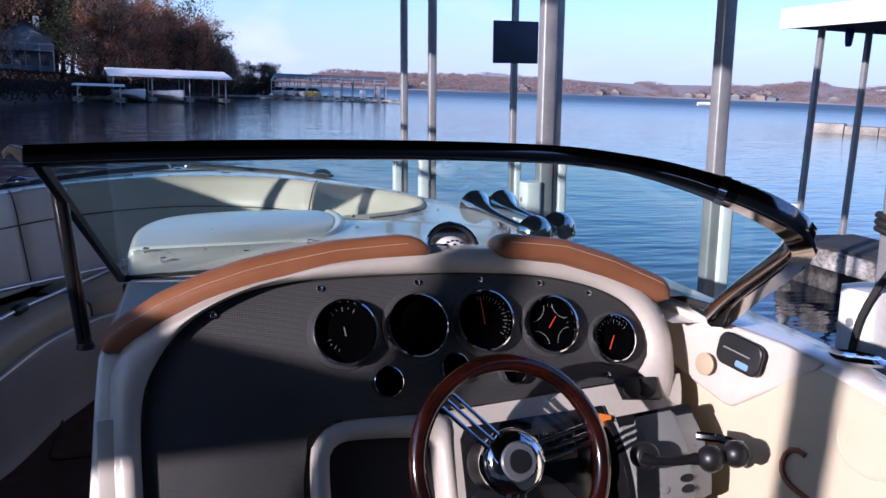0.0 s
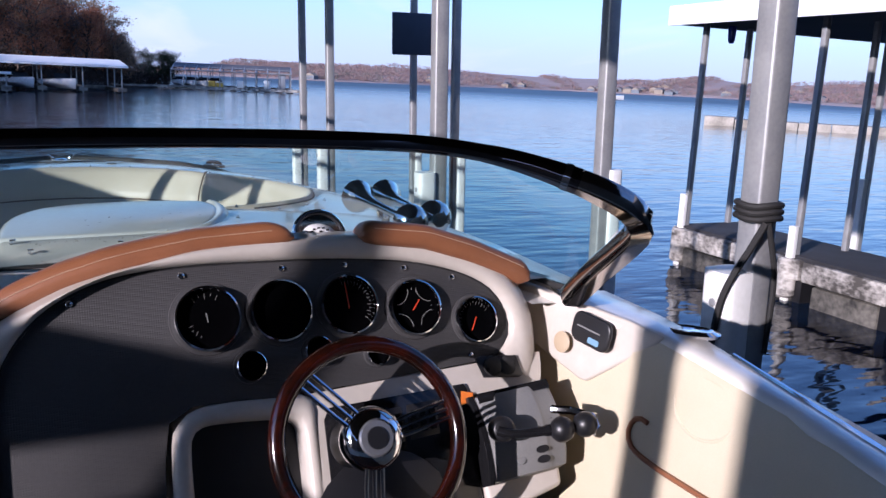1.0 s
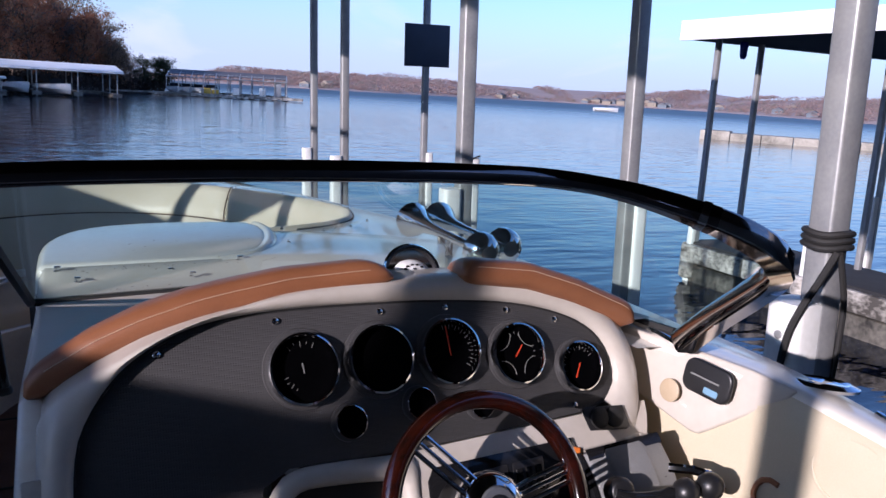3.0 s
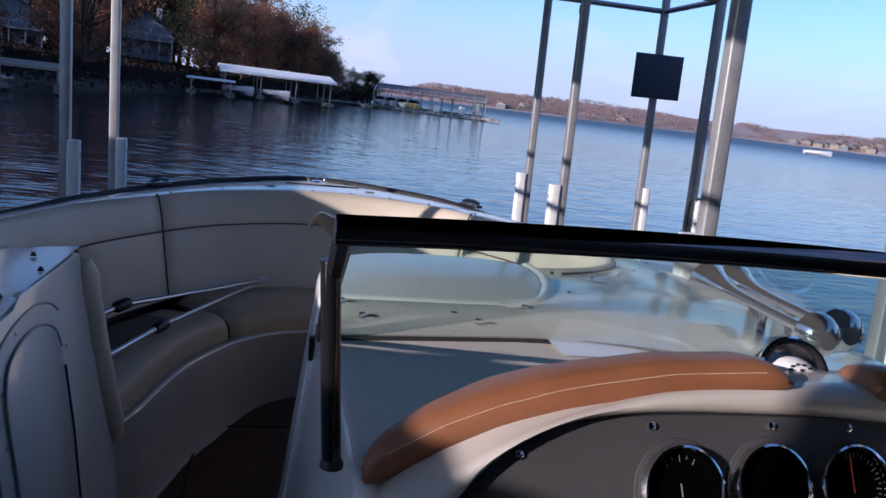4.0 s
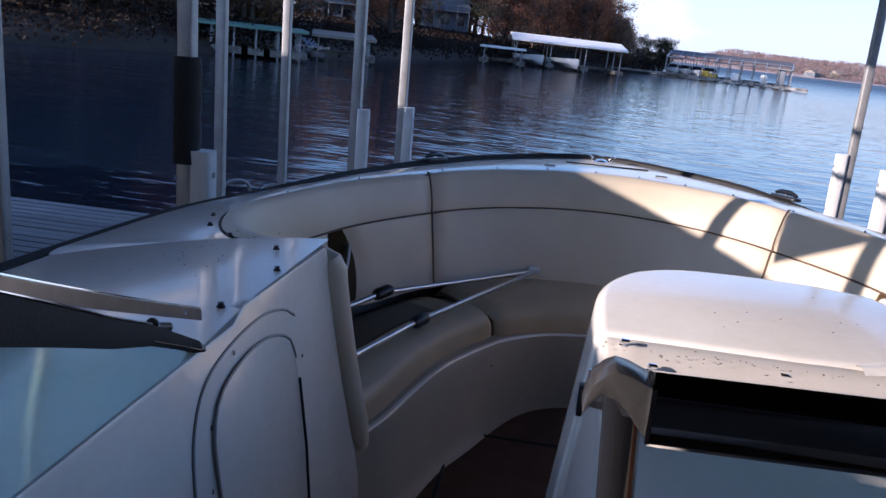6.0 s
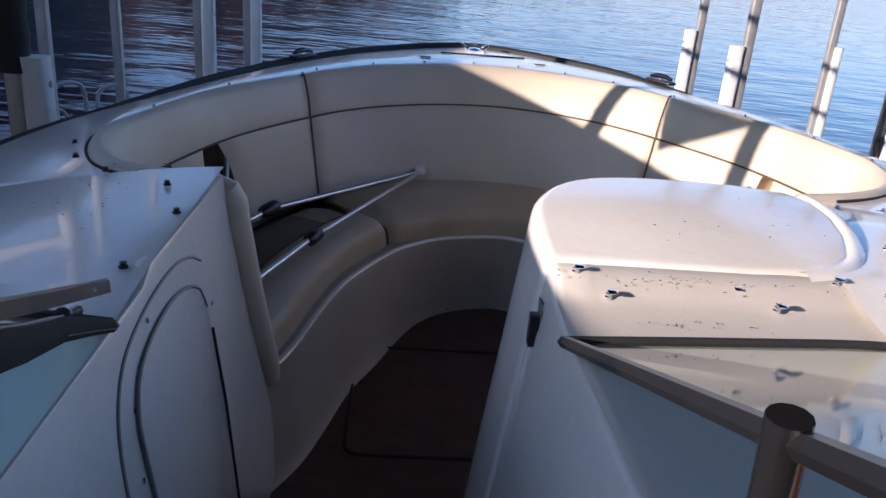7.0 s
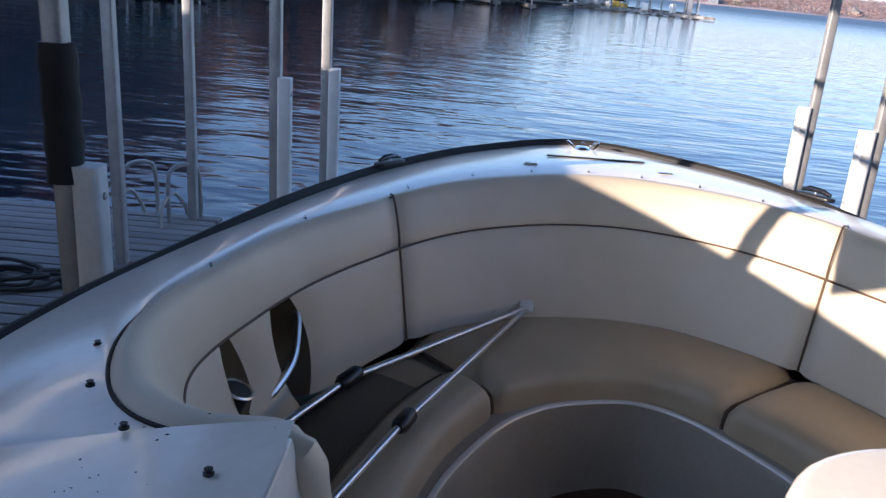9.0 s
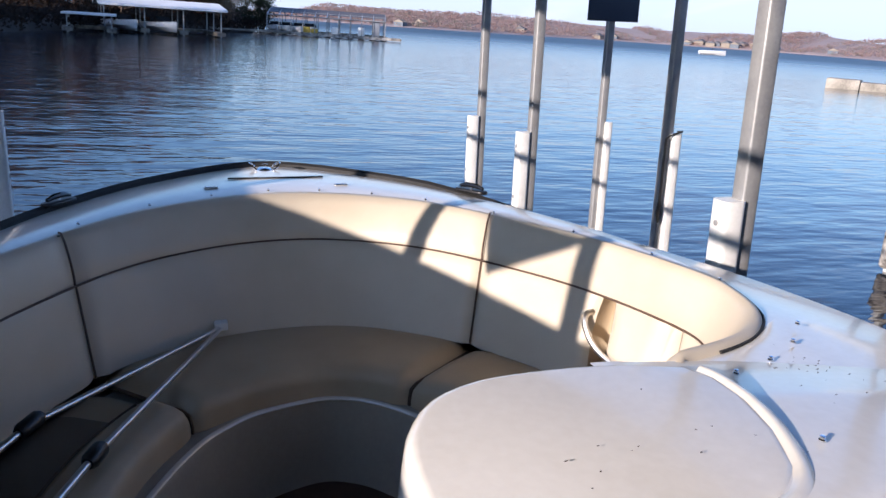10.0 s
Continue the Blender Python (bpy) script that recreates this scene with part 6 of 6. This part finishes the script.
# port studs coloured black to imitate chrome reflecting dark surroundings
for x, y, z in ((-1.129, 3.161, 1.462), (-1.012, 3.02, 1.478), (-0.851, 2.908, 1.492), (-0.79, 2.748, 1.492), (-0.807, 2.504, 1.486), (-1.20, 3.34, 1.444)):
    stud(x, y, z, 0.008, BLACK)
for i in range(40, N_RIM - 30, 9):
    p, q = rim[i], cross[i]
    f = 0.05 / max(0.06, (p - Vector((q.x, q.y))).length)
    stud(p.x + (q.x - p.x) * f, p.y + (q.y - p.y) * f, rim_z(p.y) + 0.008, 0.006)
for x, y in ((-0.076, 2.592), (-0.03, 2.533), (0.20, 2.575), (0.25, 2.515), (0.39, 2.60)):
    b = stud(x, y, 1.484 if y > 2.58 else 1.466)
    part("turn_button", Geo().box((x - 0.004, y - 0.012, 0.0), (x + 0.012, y + 0.004, 0.004), pose(0, 0, (1.484 if y > 2.58 else 1.466) + 0.011)), CHROME, b, bevel=0.002)
for x, y, z in ((0.575, 2.77, 1.494), (0.62, 3.05, 1.486), (0.80, 3.16, 1.452), (0.93, 3.24, 1.450), (1.03, 3.34, 1.450)):
    stud(x, y, z)
for s in (-1, 1):
    m = axes((0.872 * s, 5.275, 1.392), (0, 0, 1), (0.55 * s, -0.85, 0))
    cleat = part("cleat", Geo().prism(rounded(-0.085, -0.028, 0.085, 0.028, 0.027), 0.014, m), BLACK, boat, "pop-up mooring cleat in a black base", bevel=0.004)
    part("horn", Geo().tube([m @ Vector(p) for p in ((-0.065, 0, 0.024), (-0.03, 0, 0.032), (0.03, 0, 0.032), (0.065, 0, 0.024))], [0.008, 0.012, 0.012, 0.008], 8), GLOSS_BLACK, cleat)
    part("post", Geo().lathe([(0.010, 0.012), (0.009, 0.03)], m, 10), CHROME, cleat)
    part("deck_clip", Geo().prism(rounded(-0.03, -0.012, 0.03, 0.012, 0.006), 0.008, pose(0.285 * s, 5.40, 1.413)), CHROME, boat, bevel=0.002)
bow_light = part("bow_light", Geo().lathe([(0.045, 0), (0.045, 0.008), (0.03, 0.018), (0.0, 0.020)], pose(0.0, 5.94, 1.388) @ Matrix.Diagonal((0.9, 1.5, 1, 1)), 20), CHROME, boat, "chrome bow light")
for s in (-1, 1):
    part("guard", Geo().tube([(s * (0.045 + 0.03 * math.sin(a)), 5.94 - 0.035 * math.cos(a) * 1.4, 1.402 + 0.026 * math.sin(a)) for a in np.linspace(0, math.pi, 12)], 0.005, 8), CHROME, bow_light)
part("lens", Geo().lathe([(0.016, 0.016), (0.016, 0.034), (0, 0.040)], pose(0, 5.94, 1.388), 12), BULB, bow_light)
part("deck_slot", Geo().prism(rounded(-0.22, -0.008, 0.22, 0.008, 0.006), 0.005, pose(0.02, 5.62, 1.411)), RUBBER, boat, "narrow black louvre in the foredeck")
# grab handles and cup holders in the liner at both sides
for s, y0, y1 in ((-1, 3.90, 4.11), (1, 3.99, 4.21)):
    u = 1.0 if s < 0 else 0.92
    pts = [(s * (u + 0.035), y0 - 0.02, 1.05), (s * (u + 0.01), y0, 1.065), (s * (u - 0.02), y0 + 0.09, 1.115), (s * (u - 0.012), y1 - 0.03, 1.175), (s * u, y1, 1.203), (s * (u + 0.03), y1 + 0.01, 1.21)]
    if s > 0:
        pts = [(0.945, 3.955, 1.062), (0.918, 3.972, 1.072), (0.878, 4.045, 1.115), (0.866, 4.095, 1.165), (0.876, 4.122, 1.203), (0.905, 4.132, 1.212)]
    part("grab_handle", Geo().tube(spline(pts, 20), 0.011, 8), STEEL_SATIN, boat, "curved chrome grab handle")
    m = axes((s * (1.065 if s < 0 else 0.975), 3.755, 1.14), (-0.45 * s, 0.05, 1.0))
    cup = part("cup_holder", Geo().lathe([(0.036, 0.004), (0.034, -0.05), (0, -0.05)], m, 20), BLACK, boat, "black recessed cup holder")
    part("rim", Geo().tube([m @ Vector((0.039 * math.cos(k), 0.039 * math.sin(k), 0.004)) for k in np.linspace(0, math.tau, 25)], 0.004, 6), STEEL_SATIN, cup, "bright steel rim")
# hand poles lying on the port cushion
poles = thing("boat_hook_pair", "two telescopic aluminium poles with black grips lying on the bow cushions", "pole", BOAT)
tip = Vector((-0.285, 4.80, 1.000))
for a, b in (((-0.83, 4.03, 1.055), (-1.00, 3.74, 1.02)), ((-0.66, 3.90, 1.012), (-0.80, 3.52, 1.002))):
    a, b = Vector(a), Vector(b)
    part("pole", Geo().tube([tip, a, b], [0.009, 0.010, 0.012], 10), shader("aluminium", (0.75, 0.75, 0.75), rough=0.3, metal=0.9), poles)
    d = (b - a).normalized()
    part("grip", Geo().tube([a - d * 0.045, a - d * 0.03, a + d * 0.03, a + d * 0.045], [0.016, 0.024, 0.024, 0.016], 10), BLACK, poles)
part("tip_cap", Geo().box((-0.315, 4.775, 0.992), (-0.265, 4.825, 1.022)), PVC, poles, "off-white plastic end cap", bevel=0.006)

# dead leaf bits and grit on the deck
rng = random.Random(33)
verts, faces = [], []
for cx, cy, z, sx, sy, count in ((0.18, 2.565, 1.4875, 0.25, 0.03, 46), (-0.95, 2.80, 1.4885, 0.13, 0.22, 34), (0.30, 2.85, 1.4965, 0.2, 0.15, 12), (0.80, 3.00, 1.484, 0.09, 0.09, 26), (0.05, 2.46, 1.4585, 0.2, 0.02, 14)):
    for k in range(count):
        x, y = cx + rng.gauss(0, sx * 0.6), cy + rng.gauss(0, sy * 0.6)
        if z > 1.49 and y < 2.68:
            continue
        h = 0.058 * (y - 2.62) if z > 1.49 else 0.0
        r, a = rng.uniform(0.0007, 0.0024), rng.uniform(0, math.tau)
        n = len(verts)
        for j in range(4):
            b = a + j * math.pi / 2
            verts.append((x + r * math.cos(b) * (2.0 if j % 2 else 1.0), y + r * math.sin(b), z + h + 0.0015 + (0.0015 if j == 1 else 0.0)))
        verts.append((x, y, z + h + 0.003))
        faces += [(n, n + 1, n + 4), (n + 1, n + 2, n + 4), (n + 2, n + 3, n + 4), (n + 3, n, n + 4)]
me = bpy.data.meshes.new("deck_debris")
me.from_pydata(verts, [], faces)
me.materials.append(BARK)
debris = new("deck_debris", me)
debris.matrix_world = BOAT
tagged(debris, "dark dead leaf bits and grit scattered on the white deck", "debris", kind="stuff")

# ---- the slip: posts with guides ----
def post(x, y, size, top, label, guide=None, bottom=-1.6, pad=None, turn=0.0):
    p = thing("dock_post", label, "post", BOAT, "dock posts")
    h = size / 2
    part("tube", Geo().prism(rounded(x - h, y - h, x + h, y + h, h * 0.25, 2), top - bottom, pose(0, 0, bottom)), STEEL, p, "galvanised square tube", sharp=50)
    if guide:
        gx, gy, gt, gw = guide
        part("guide", Geo().prism(rounded(gx - gw / 2, gy - gw / 2, gx + gw / 2, gy + gw / 2, gw * 0.22, 3), gt + 0.9, pose(0, 0, -0.9)), PVC, p, "white plastic boat guide", sharp=50)
        for z in (gt - 0.12, gt - 0.55):
            part("bolt", Geo().lathe([(0.016, 0), (0.016, 0.006), (0, 0.01)], axes((gx - math.copysign(gw / 2, gx), gy, z), (-math.copysign(1, gx), 0, 0), (0, 1, 0)), 10), STEEL, p)
    if pad:
        a, b, w = pad
        part("pad", Geo().tube([(x, y, z) for z in np.linspace(a, b, 8)], [w * (1 + 0.05 * (-1) ** k) for k in range(8)], 12), RUBBER, p, "black foam pad")
    return p


TALL = 3.85
post(-2.108, 5.026, 0.08, TALL, "galvanised steel dock post with a black pad and white guide", (-2.02, 5.03, 1.35, 0.11), pad=(1.28, 1.81, 0.07))
post(-2.018, 8.002, 0.085, TALL, "galvanised steel dock post with a white guide", (-1.945, 7.98, 1.37, 0.10))
post(-1.893, 9.359, 0.085, TALL, "galvanised steel dock post with a white guide", (-1.815, 9.34, 1.31, 0.10))
post(-3.002, 7.451, 0.08, TALL, "plain galvanised steel dock post", bottom=-0.02)
post(-2.891, 8.646, 0.075, TALL, "plain galvanised steel dock post", bottom=-0.02)
post(-2.511, 4.166, 0.058, TALL, "plain galvanised steel dock post", bottom=-0.02)
# next three posts are added out of view to cast shade bands aboard
post(-2.108, -0.455, 0.080, TALL, "galvanised steel dock post with a white guide", (-2.02, -0.455, 1.30, 0.11))
post(-2.50, 3.20, 0.065, TALL, "plain galvanised steel dock post", bottom=-0.02)
post(-2.50, 2.34, 0.075, TALL, "plain galvanised steel dock post", bottom=-0.02)
post(2.552, 9.574, 0.075, TALL, "galvanised steel dock post with a white guide", (2.465, 9.57, 1.26, 0.105))
post(2.432, 8.043, 0.075, TALL, "galvanised steel dock post with a white guide", (2.345, 8.04, 1.30, 0.105))
post(3.97, 9.636, 0.075, TALL, "galvanised steel dock post carrying a blank sign", (4.03, 9.60, 1.19, 0.08))
post(3.958, 8.367, 0.085, TALL, "galvanised steel dock post with a roped guide", (4.02, 8.33, 1.24, 0.10))
post(2.39, 5.258, 0.098, TALL, "stout galvanised steel dock post with a white guide", (2.29, 5.25, 1.32, 0.13))
post(3.745, 5.221, 0.105, TALL, "stout galvanised steel dock post with a white guide", (3.83, 5.2, 1.30, 0.11))
big = post(2.40, 2.33, 0.100, TALL, "stout galvanised steel dock post with rope turns and a white guide", (2.325, 2.36, 1.27, 0.155))
for k in range(3):
    part("rope", Geo().tube([(2.40 + 0.078 * math.cos(a), 2.33 + 0.078 * math.sin(a), 1.475 + 0.024 * k + 0.004 * math.sin(3 * a)) for a in np.linspace(0, math.tau, 24)], 0.0125, 8), RUBBER, big, "dark mooring rope turn")
part("rope_tail", Geo().tube(spline([(2.365, 2.255, 1.46), (2.31, 2.268, 1.36), (2.255, 2.285, 1.26), (2.232, 2.31, 1.15), (2.23, 2.33, 1.0)], 14), 0.013, 8), RUBBER, big)
part("rope_tail", Geo().tube(spline([(2.375, 2.25, 1.46), (2.41, 2.255, 1.36), (2.44, 2.262, 1.26), (2.448, 2.27, 1.12), (2.445, 2.28, 0.95)], 14), 0.011, 8), RUBBER, big)
single("mooring_rope", Geo().tube(spline([(3.90, 8.28, 1.20), (3.955, 8.275, 1.235), (4.03, 8.27, 1.255), (4.075, 8.30, 1.262), (4.08, 8.38, 1.25)], 20), 0.008, 7).tube(
    spline([(3.90, 8.285, 1.20), (3.895, 8.28, 0.95), (3.90, 8.285, 0.62), (3.895, 8.28, 0.50), (3.905, 8.285, 0.40)], 16), [0.011] * 12 + [0.02, 0.026, 0.02, 0.011], 7), RUBBER,
       "dark mooring rope hanging down a dock post", "rope", BOAT)
# sign
sign = thing("sign", "blank dark-backed metal sign bolted to a dock post", "sign", BOAT)
part("plate", Geo().box((3.66, 9.56, 2.235), (4.25, 9.575, 2.735)), shader("sign_back", (0.035, 0.05, 0.085), rough=0.6), sign, bevel=0.004)
part("bracket", Geo().box((3.92, 9.575, 2.35), (4.02, 9.60, 2.62)), STEEL, sign)
# upper ties between the posts, and the lamp under one of them
ties = thing("tie_frame", "galvanised steel tie beams between the dock posts", "frame", BOAT)
for a, b in (((2.552, 9.574), (3.97, 9.636)), ((3.97, 9.636), (3.958, 8.367)), ((2.552, 9.574), (2.432, 8.043)), ((2.432, 8.043), (3.958, 8.367))):
    part("beam", Geo().tube([(*a, 3.22), (*b, 3.22)], 0.03, 4), STEEL, ties)
side_ties = thing("tie_frame", "pair of galvanised steel tie beams beside the boat slip", "frame", BOAT)
for z in (3.39, 2.93):
    part("beam", Geo().tube([(-3.0, 1.8, z), (-3.0, 7.45, z), (-2.90, 8.60, z)], 0.034, 4), STEEL, side_ties)
lamp = thing("dock_lamp", "bare bulb in a black socket hanging under a beam", "lamp", BOAT)
part("socket", Geo().lathe([(0.03, 0.0), (0.05, -0.02), (0.05, -0.10), (0.035, -0.13), (0, -0.13)], pose(2.98, 9.60, 3.19), 14), BLACK, lamp)
part("bulb", Geo().lathe([(0.02, -0.13), (0.035, -0.18), (0.035, -0.21), (0.02, -0.24), (0, -0.245)], pose(2.98, 9.60, 3.19), 14), BULB, lamp)
# roof over the slip, above the view
roof = thing("slip_roof", "gabled metal roof over the boat slip", "roof", BOAT)


def eave_z(y):
    return 4.31 - 0.08 * (y - 1.67)


g = Geo()
for x0, h0, x1, h1 in ((-2.72, 0.10, 0.1, 0.70), (0.1, 0.70, 2.95, 0.10)):
    g.add([(x, y, eave_z(y) + h + t) for t in (0, 0.06) for x, h, y in ((x0, h0, -4.9), (x1, h1, -4.9), (x1, h1, 9.9), (x0, h0, 9.9))],
          ((0, 3, 2, 1), (4, 5, 6, 7), (0, 1, 5, 4), (1, 2, 6, 5), (2, 3, 7, 6), (3, 0, 4, 7)))
part("sheet", g, ROOF_WOOD, roof)
part("eave", Geo().add([(x, y, eave_z(y) + t) for t in (0, 0.12) for x, y in ((-2.73, -4.9), (-2.67, -4.9), (-2.67, 9.9), (-2.73, 9.9))],
                       ((0, 3, 2, 1), (4, 5, 6, 7), (0, 1, 5, 4), (1, 2, 6, 5), (2, 3, 7, 6), (3, 0, 4, 7))), FASCIA, roof)

# unseen boathouse added to close the slip; its port wall shades the coaming
bh = thing("boathouse", "unseen dark timber boathouse added to close the slip behind the boat", "building", BOAT)
part("wall", Geo().box((-2.8, -5.2, -0.6), (12, -5.0, 5.7)), PLANK, bh)
part("side_wall", Geo().box((-2.95, -5.0, -0.6), (-2.80, -1.145, 4.55)), PLANK, bh)
part("side_wall", Geo().box((4.62, -5.0, -0.6), (4.75, 0.4, 4.5)), PLANK, bh)
# closed boathouse added out of view, its gable shaped to shade the plank dock
wb = thing("boathouse", "gabled timber boathouse added out of view to shade the plank dock", "building", BOAT)
part("wall", Geo().prism([(0.1, -0.6), (7.5, -0.6), (7.5, 2.50), (3.8, 4.52), (0.1, 2.50)], 6.2, axes((-15.2, 0, 0), (1, 0, 0), (0, 1, 0))), BARK, wb)
for s in (-1, 1):
    part("roof", Geo().add([(x, 3.8 + s * dy, z) for x in (-15.4, -8.7) for dy, z in ((0, 4.54), (3.85, 2.46), (3.85, 2.54), (0, 4.62))], ((0, 1, 2, 3), (4, 7, 6, 5), (0, 4, 5, 1), (1, 5, 6, 2), (2, 6, 7, 3), (3, 7, 4, 0))), ROOF_GREY, wb)

# left dock: planks on a frame, with its low roof
dock = thing("wooden_dock", "weathered grey plank dock beside the slip", "dock", BOAT)
part("frame", Geo().box((-11.5, -4.0, -0.62), (-2.62, 8.70, -0.03)), DARK_DECK, dock)
plank_mesh = mesh_of("plank", Geo().box((-4.3, -0.062, -0.03), (4.3, 0.062, 0.02)), PLANK, 0.006)
for k in range(40):
    y = 8.68 - k * 0.145
    pl = new("plank", plank_mesh)
    pl.parent = dock
    pl.location = (-6.98 + random.uniform(-0.02, 0.02), y, random.uniform(-0.004, 0.004))
for x0, dz in ((-3.33, 0), (-2.95, 0)):
    single("ladder_rail", Geo().tube(spline([(x0 - 0.10, 8.30, 0.02), (x0 - 0.10, 8.36, 0.20), (x0 - 0.06, 8.52, 0.27), (x0, 8.60, 0.14), (x0 + 0.02, 8.62, 0.05)], 20), 0.017, 8).tube(
        spline([(x0 - 0.08, 8.45, 0.02), (x0 - 0.08, 8.45, 0.40), (x0 - 0.05, 8.50, 0.49), (x0 + 0.04, 8.62, 0.50), (x0 + 0.09, 8.70, 0.42), (x0 + 0.10, 8.72, 0.05), (x0 + 0.10, 8.72, -0.9)], 30), 0.019, 8),
        STEEL, "bent aluminium ladder handrail on the plank dock", "ladder", BOAT, "ladder rails")
rng = random.Random(8)
coil = []
for k in range(60):
    a = k * 0.42 + 0.3 * math.sin(k * 0.9)
    r = 0.20 + 0.09 * math.sin(k * 0.53) + 0.04 * math.sin(k * 1.7)
    coil.append((-3.55 + r * math.cos(a) * 1.7 + 0.08 * math.sin(k * 0.21), 6.95 + r * math.sin(a) * 0.8, 0.036 + 0.0007 * k + 0.008 * math.sin(k * 1.3)))
coil += [(-3.9 - 0.09 * k, 6.75 - 0.05 * k + 0.06 * math.sin(k * 0.8), 0.038) for k in range(16)]
coil = spline(coil, 320)
single("rope_coil", Geo().tube(coil, 0.014, 6), RUBBER, "dark rope coiled loosely on the plank dock", "rope", BOAT)
low_roof = thing("low_roof", "flat dark roof with a white beam over the neighbouring slip", "roof", BOAT)
# sheet heights stepped so that the edge casts the dash and cushion shade
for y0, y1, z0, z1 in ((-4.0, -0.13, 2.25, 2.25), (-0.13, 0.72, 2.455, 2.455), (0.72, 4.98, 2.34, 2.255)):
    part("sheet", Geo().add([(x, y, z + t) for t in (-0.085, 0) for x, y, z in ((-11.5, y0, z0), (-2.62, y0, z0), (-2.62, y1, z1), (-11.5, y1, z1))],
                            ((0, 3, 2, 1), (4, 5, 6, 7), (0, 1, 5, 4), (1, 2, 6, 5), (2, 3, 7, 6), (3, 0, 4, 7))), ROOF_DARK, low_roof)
# unseen plate at the roof's edge, shaped to cast a triangle of shade
part("shade_plate", Geo().prism([(2.33, 2.635), (2.90, 2.565), (2.79, 2.335), (2.40, 2.577)], 0.02, axes((-2.55, 0, 0), (1, 0, 0), (0, 1, 0))), ROOF_DARK, low_roof)
part("front_beam", Geo().box((-11.5, 4.985, 2.38), (-2.16, 5.06, 2.49)), FASCIA, low_roof, "white front beam")
# post added out of view for the dark band beside the compass
post(-2.56, -0.085, 0.07, 4.3, "galvanised steel slip post added out of view to shade the dash", bottom=-0.02)
for x in (-5.2, -8.4, -11.3):
    post(x, 4.90, 0.08, 2.29, "plain galvanised steel dock post", bottom=-0.02)

# neighbouring dock to starboard, with its roof
nd = thing("concrete_dock", "dark-decked floating dock with weathered white fascia boards", "dock")
part("deck", Geo().box((8.22, -6.0, 0.02), (9.40, 9.62, 0.09)), DARK_DECK, nd, "dark dock decking", bevel=0.01)
for k in range(10):
    y = 9.62 - k * 1.22
    part("fascia", Geo().box((8.14, y - 1.17, -0.20), (8.22, y, 0.05)), CONCRETE, nd, "weathered white fascia board", bevel=0.008)
    part("float", Geo().box((8.20, y - 1.05, -0.72), (9.35, y - 0.12, -0.235)), FLOAT_DARK, nd, "stained dock float, darkened as shaded", bevel=0.03)
    # black block stands for the shade between two floats
    part("gap_shade", Geo().box((8.23, y - 1.17, -0.6), (9.2, y - 1.05, -0.20)), BLACK, nd)
part("end_fascia", Geo().box((8.22, 9.63, -0.20), (9.40, 9.69, 0.05)), CONCRETE, nd, bevel=0.008)
part("cross_walk", Geo().box((9.40, 5.2, -0.10), (16.0, 6.4, 0.09)), DARK_DECK, nd, bevel=0.01)
for x, y, gt in ((8.30, 9.52, 0.56), (9.18, 9.60, None), (8.28, 7.43, 0.45), (9.18, 7.46, None), (8.30, 4.4, 0.5), (9.18, 4.4, None), (10.6, 8.4, 0.9), (13.0, 8.6, None)):
    p = thing("dock_post", "galvanised steel post carrying the neighbouring dock's roof", "post", None, "roof posts")
    part("tube", Geo().prism(rounded(x - 0.036, y - 0.036, x + 0.036, y + 0.036, 0.008, 2), 3.93, pose(0, 0, -0.95)), STEEL, p, "galvanised square tube")
    if gt:
        part("guide", Geo().prism(rounded(x - 0.13, y - 0.05, x - 0.04, y + 0.05, 0.02, 3), gt + 0.7, pose(0, 0, -0.7)), PVC, p, "white plastic boat guide")
        if x < 9 and y > 5:
            part("bumper", Geo().tube([(x - 0.10, y, -0.45), (x - 0.10, y, -0.42), (x - 0.10, y, 0.02), (x - 0.10, y, 0.05)], [0.09, 0.115, 0.115, 0.09], 14), CONCRETE, p, "stained white dock bumper")
nr = thing("dock_roof", "dark-undersided dock roof with a white metal fascia", "roof")
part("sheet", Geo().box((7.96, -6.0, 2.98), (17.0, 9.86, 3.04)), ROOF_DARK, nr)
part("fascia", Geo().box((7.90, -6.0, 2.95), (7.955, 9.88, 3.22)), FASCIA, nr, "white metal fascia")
# wall added out of view to darken what the water reflects
part("unseen_wall", Geo().box((12.0, -6.0, -0.5), (12.2, 5.0, 2.97)), ROOF_DARK, nr)
part("end_fascia", Geo().box((7.96, 9.865, 2.97), (17.0, 9.90, 3.20)), ROOF_DARK, nr)
rl = thing("dock_lamp", "blue glass lamp under the neighbouring dock roof", "lamp")
part("globe", Geo().lathe([(0.05, 0), (0.06, -0.05), (0.05, -0.2), (0.03, -0.24), (0, -0.24)], pose(8.75, 9.5, 2.98), 12), shader("blue_glass", (0.02, 0.04, 0.35), rough=0.15), rl)
# long floating breakwater
bw = thing("floating_breakwater", "long low stained concrete floating breakwater", "dock")
d, e = Vector((0.66, -0.75, 0)), Vector((0.75, 0.66, 0))
o = Vector((47.0, 53.2, 0))
for k in range(14):
    m = axes(o + d * (k * 2.4), (0, 0, 1), d)
    part("pontoon", Geo().box((0.02, 0, -0.9), (2.36, 2.4, 0.10 if k else 0.24), m), PONTOON, bw, "stained concrete pontoon", bevel=0.05)
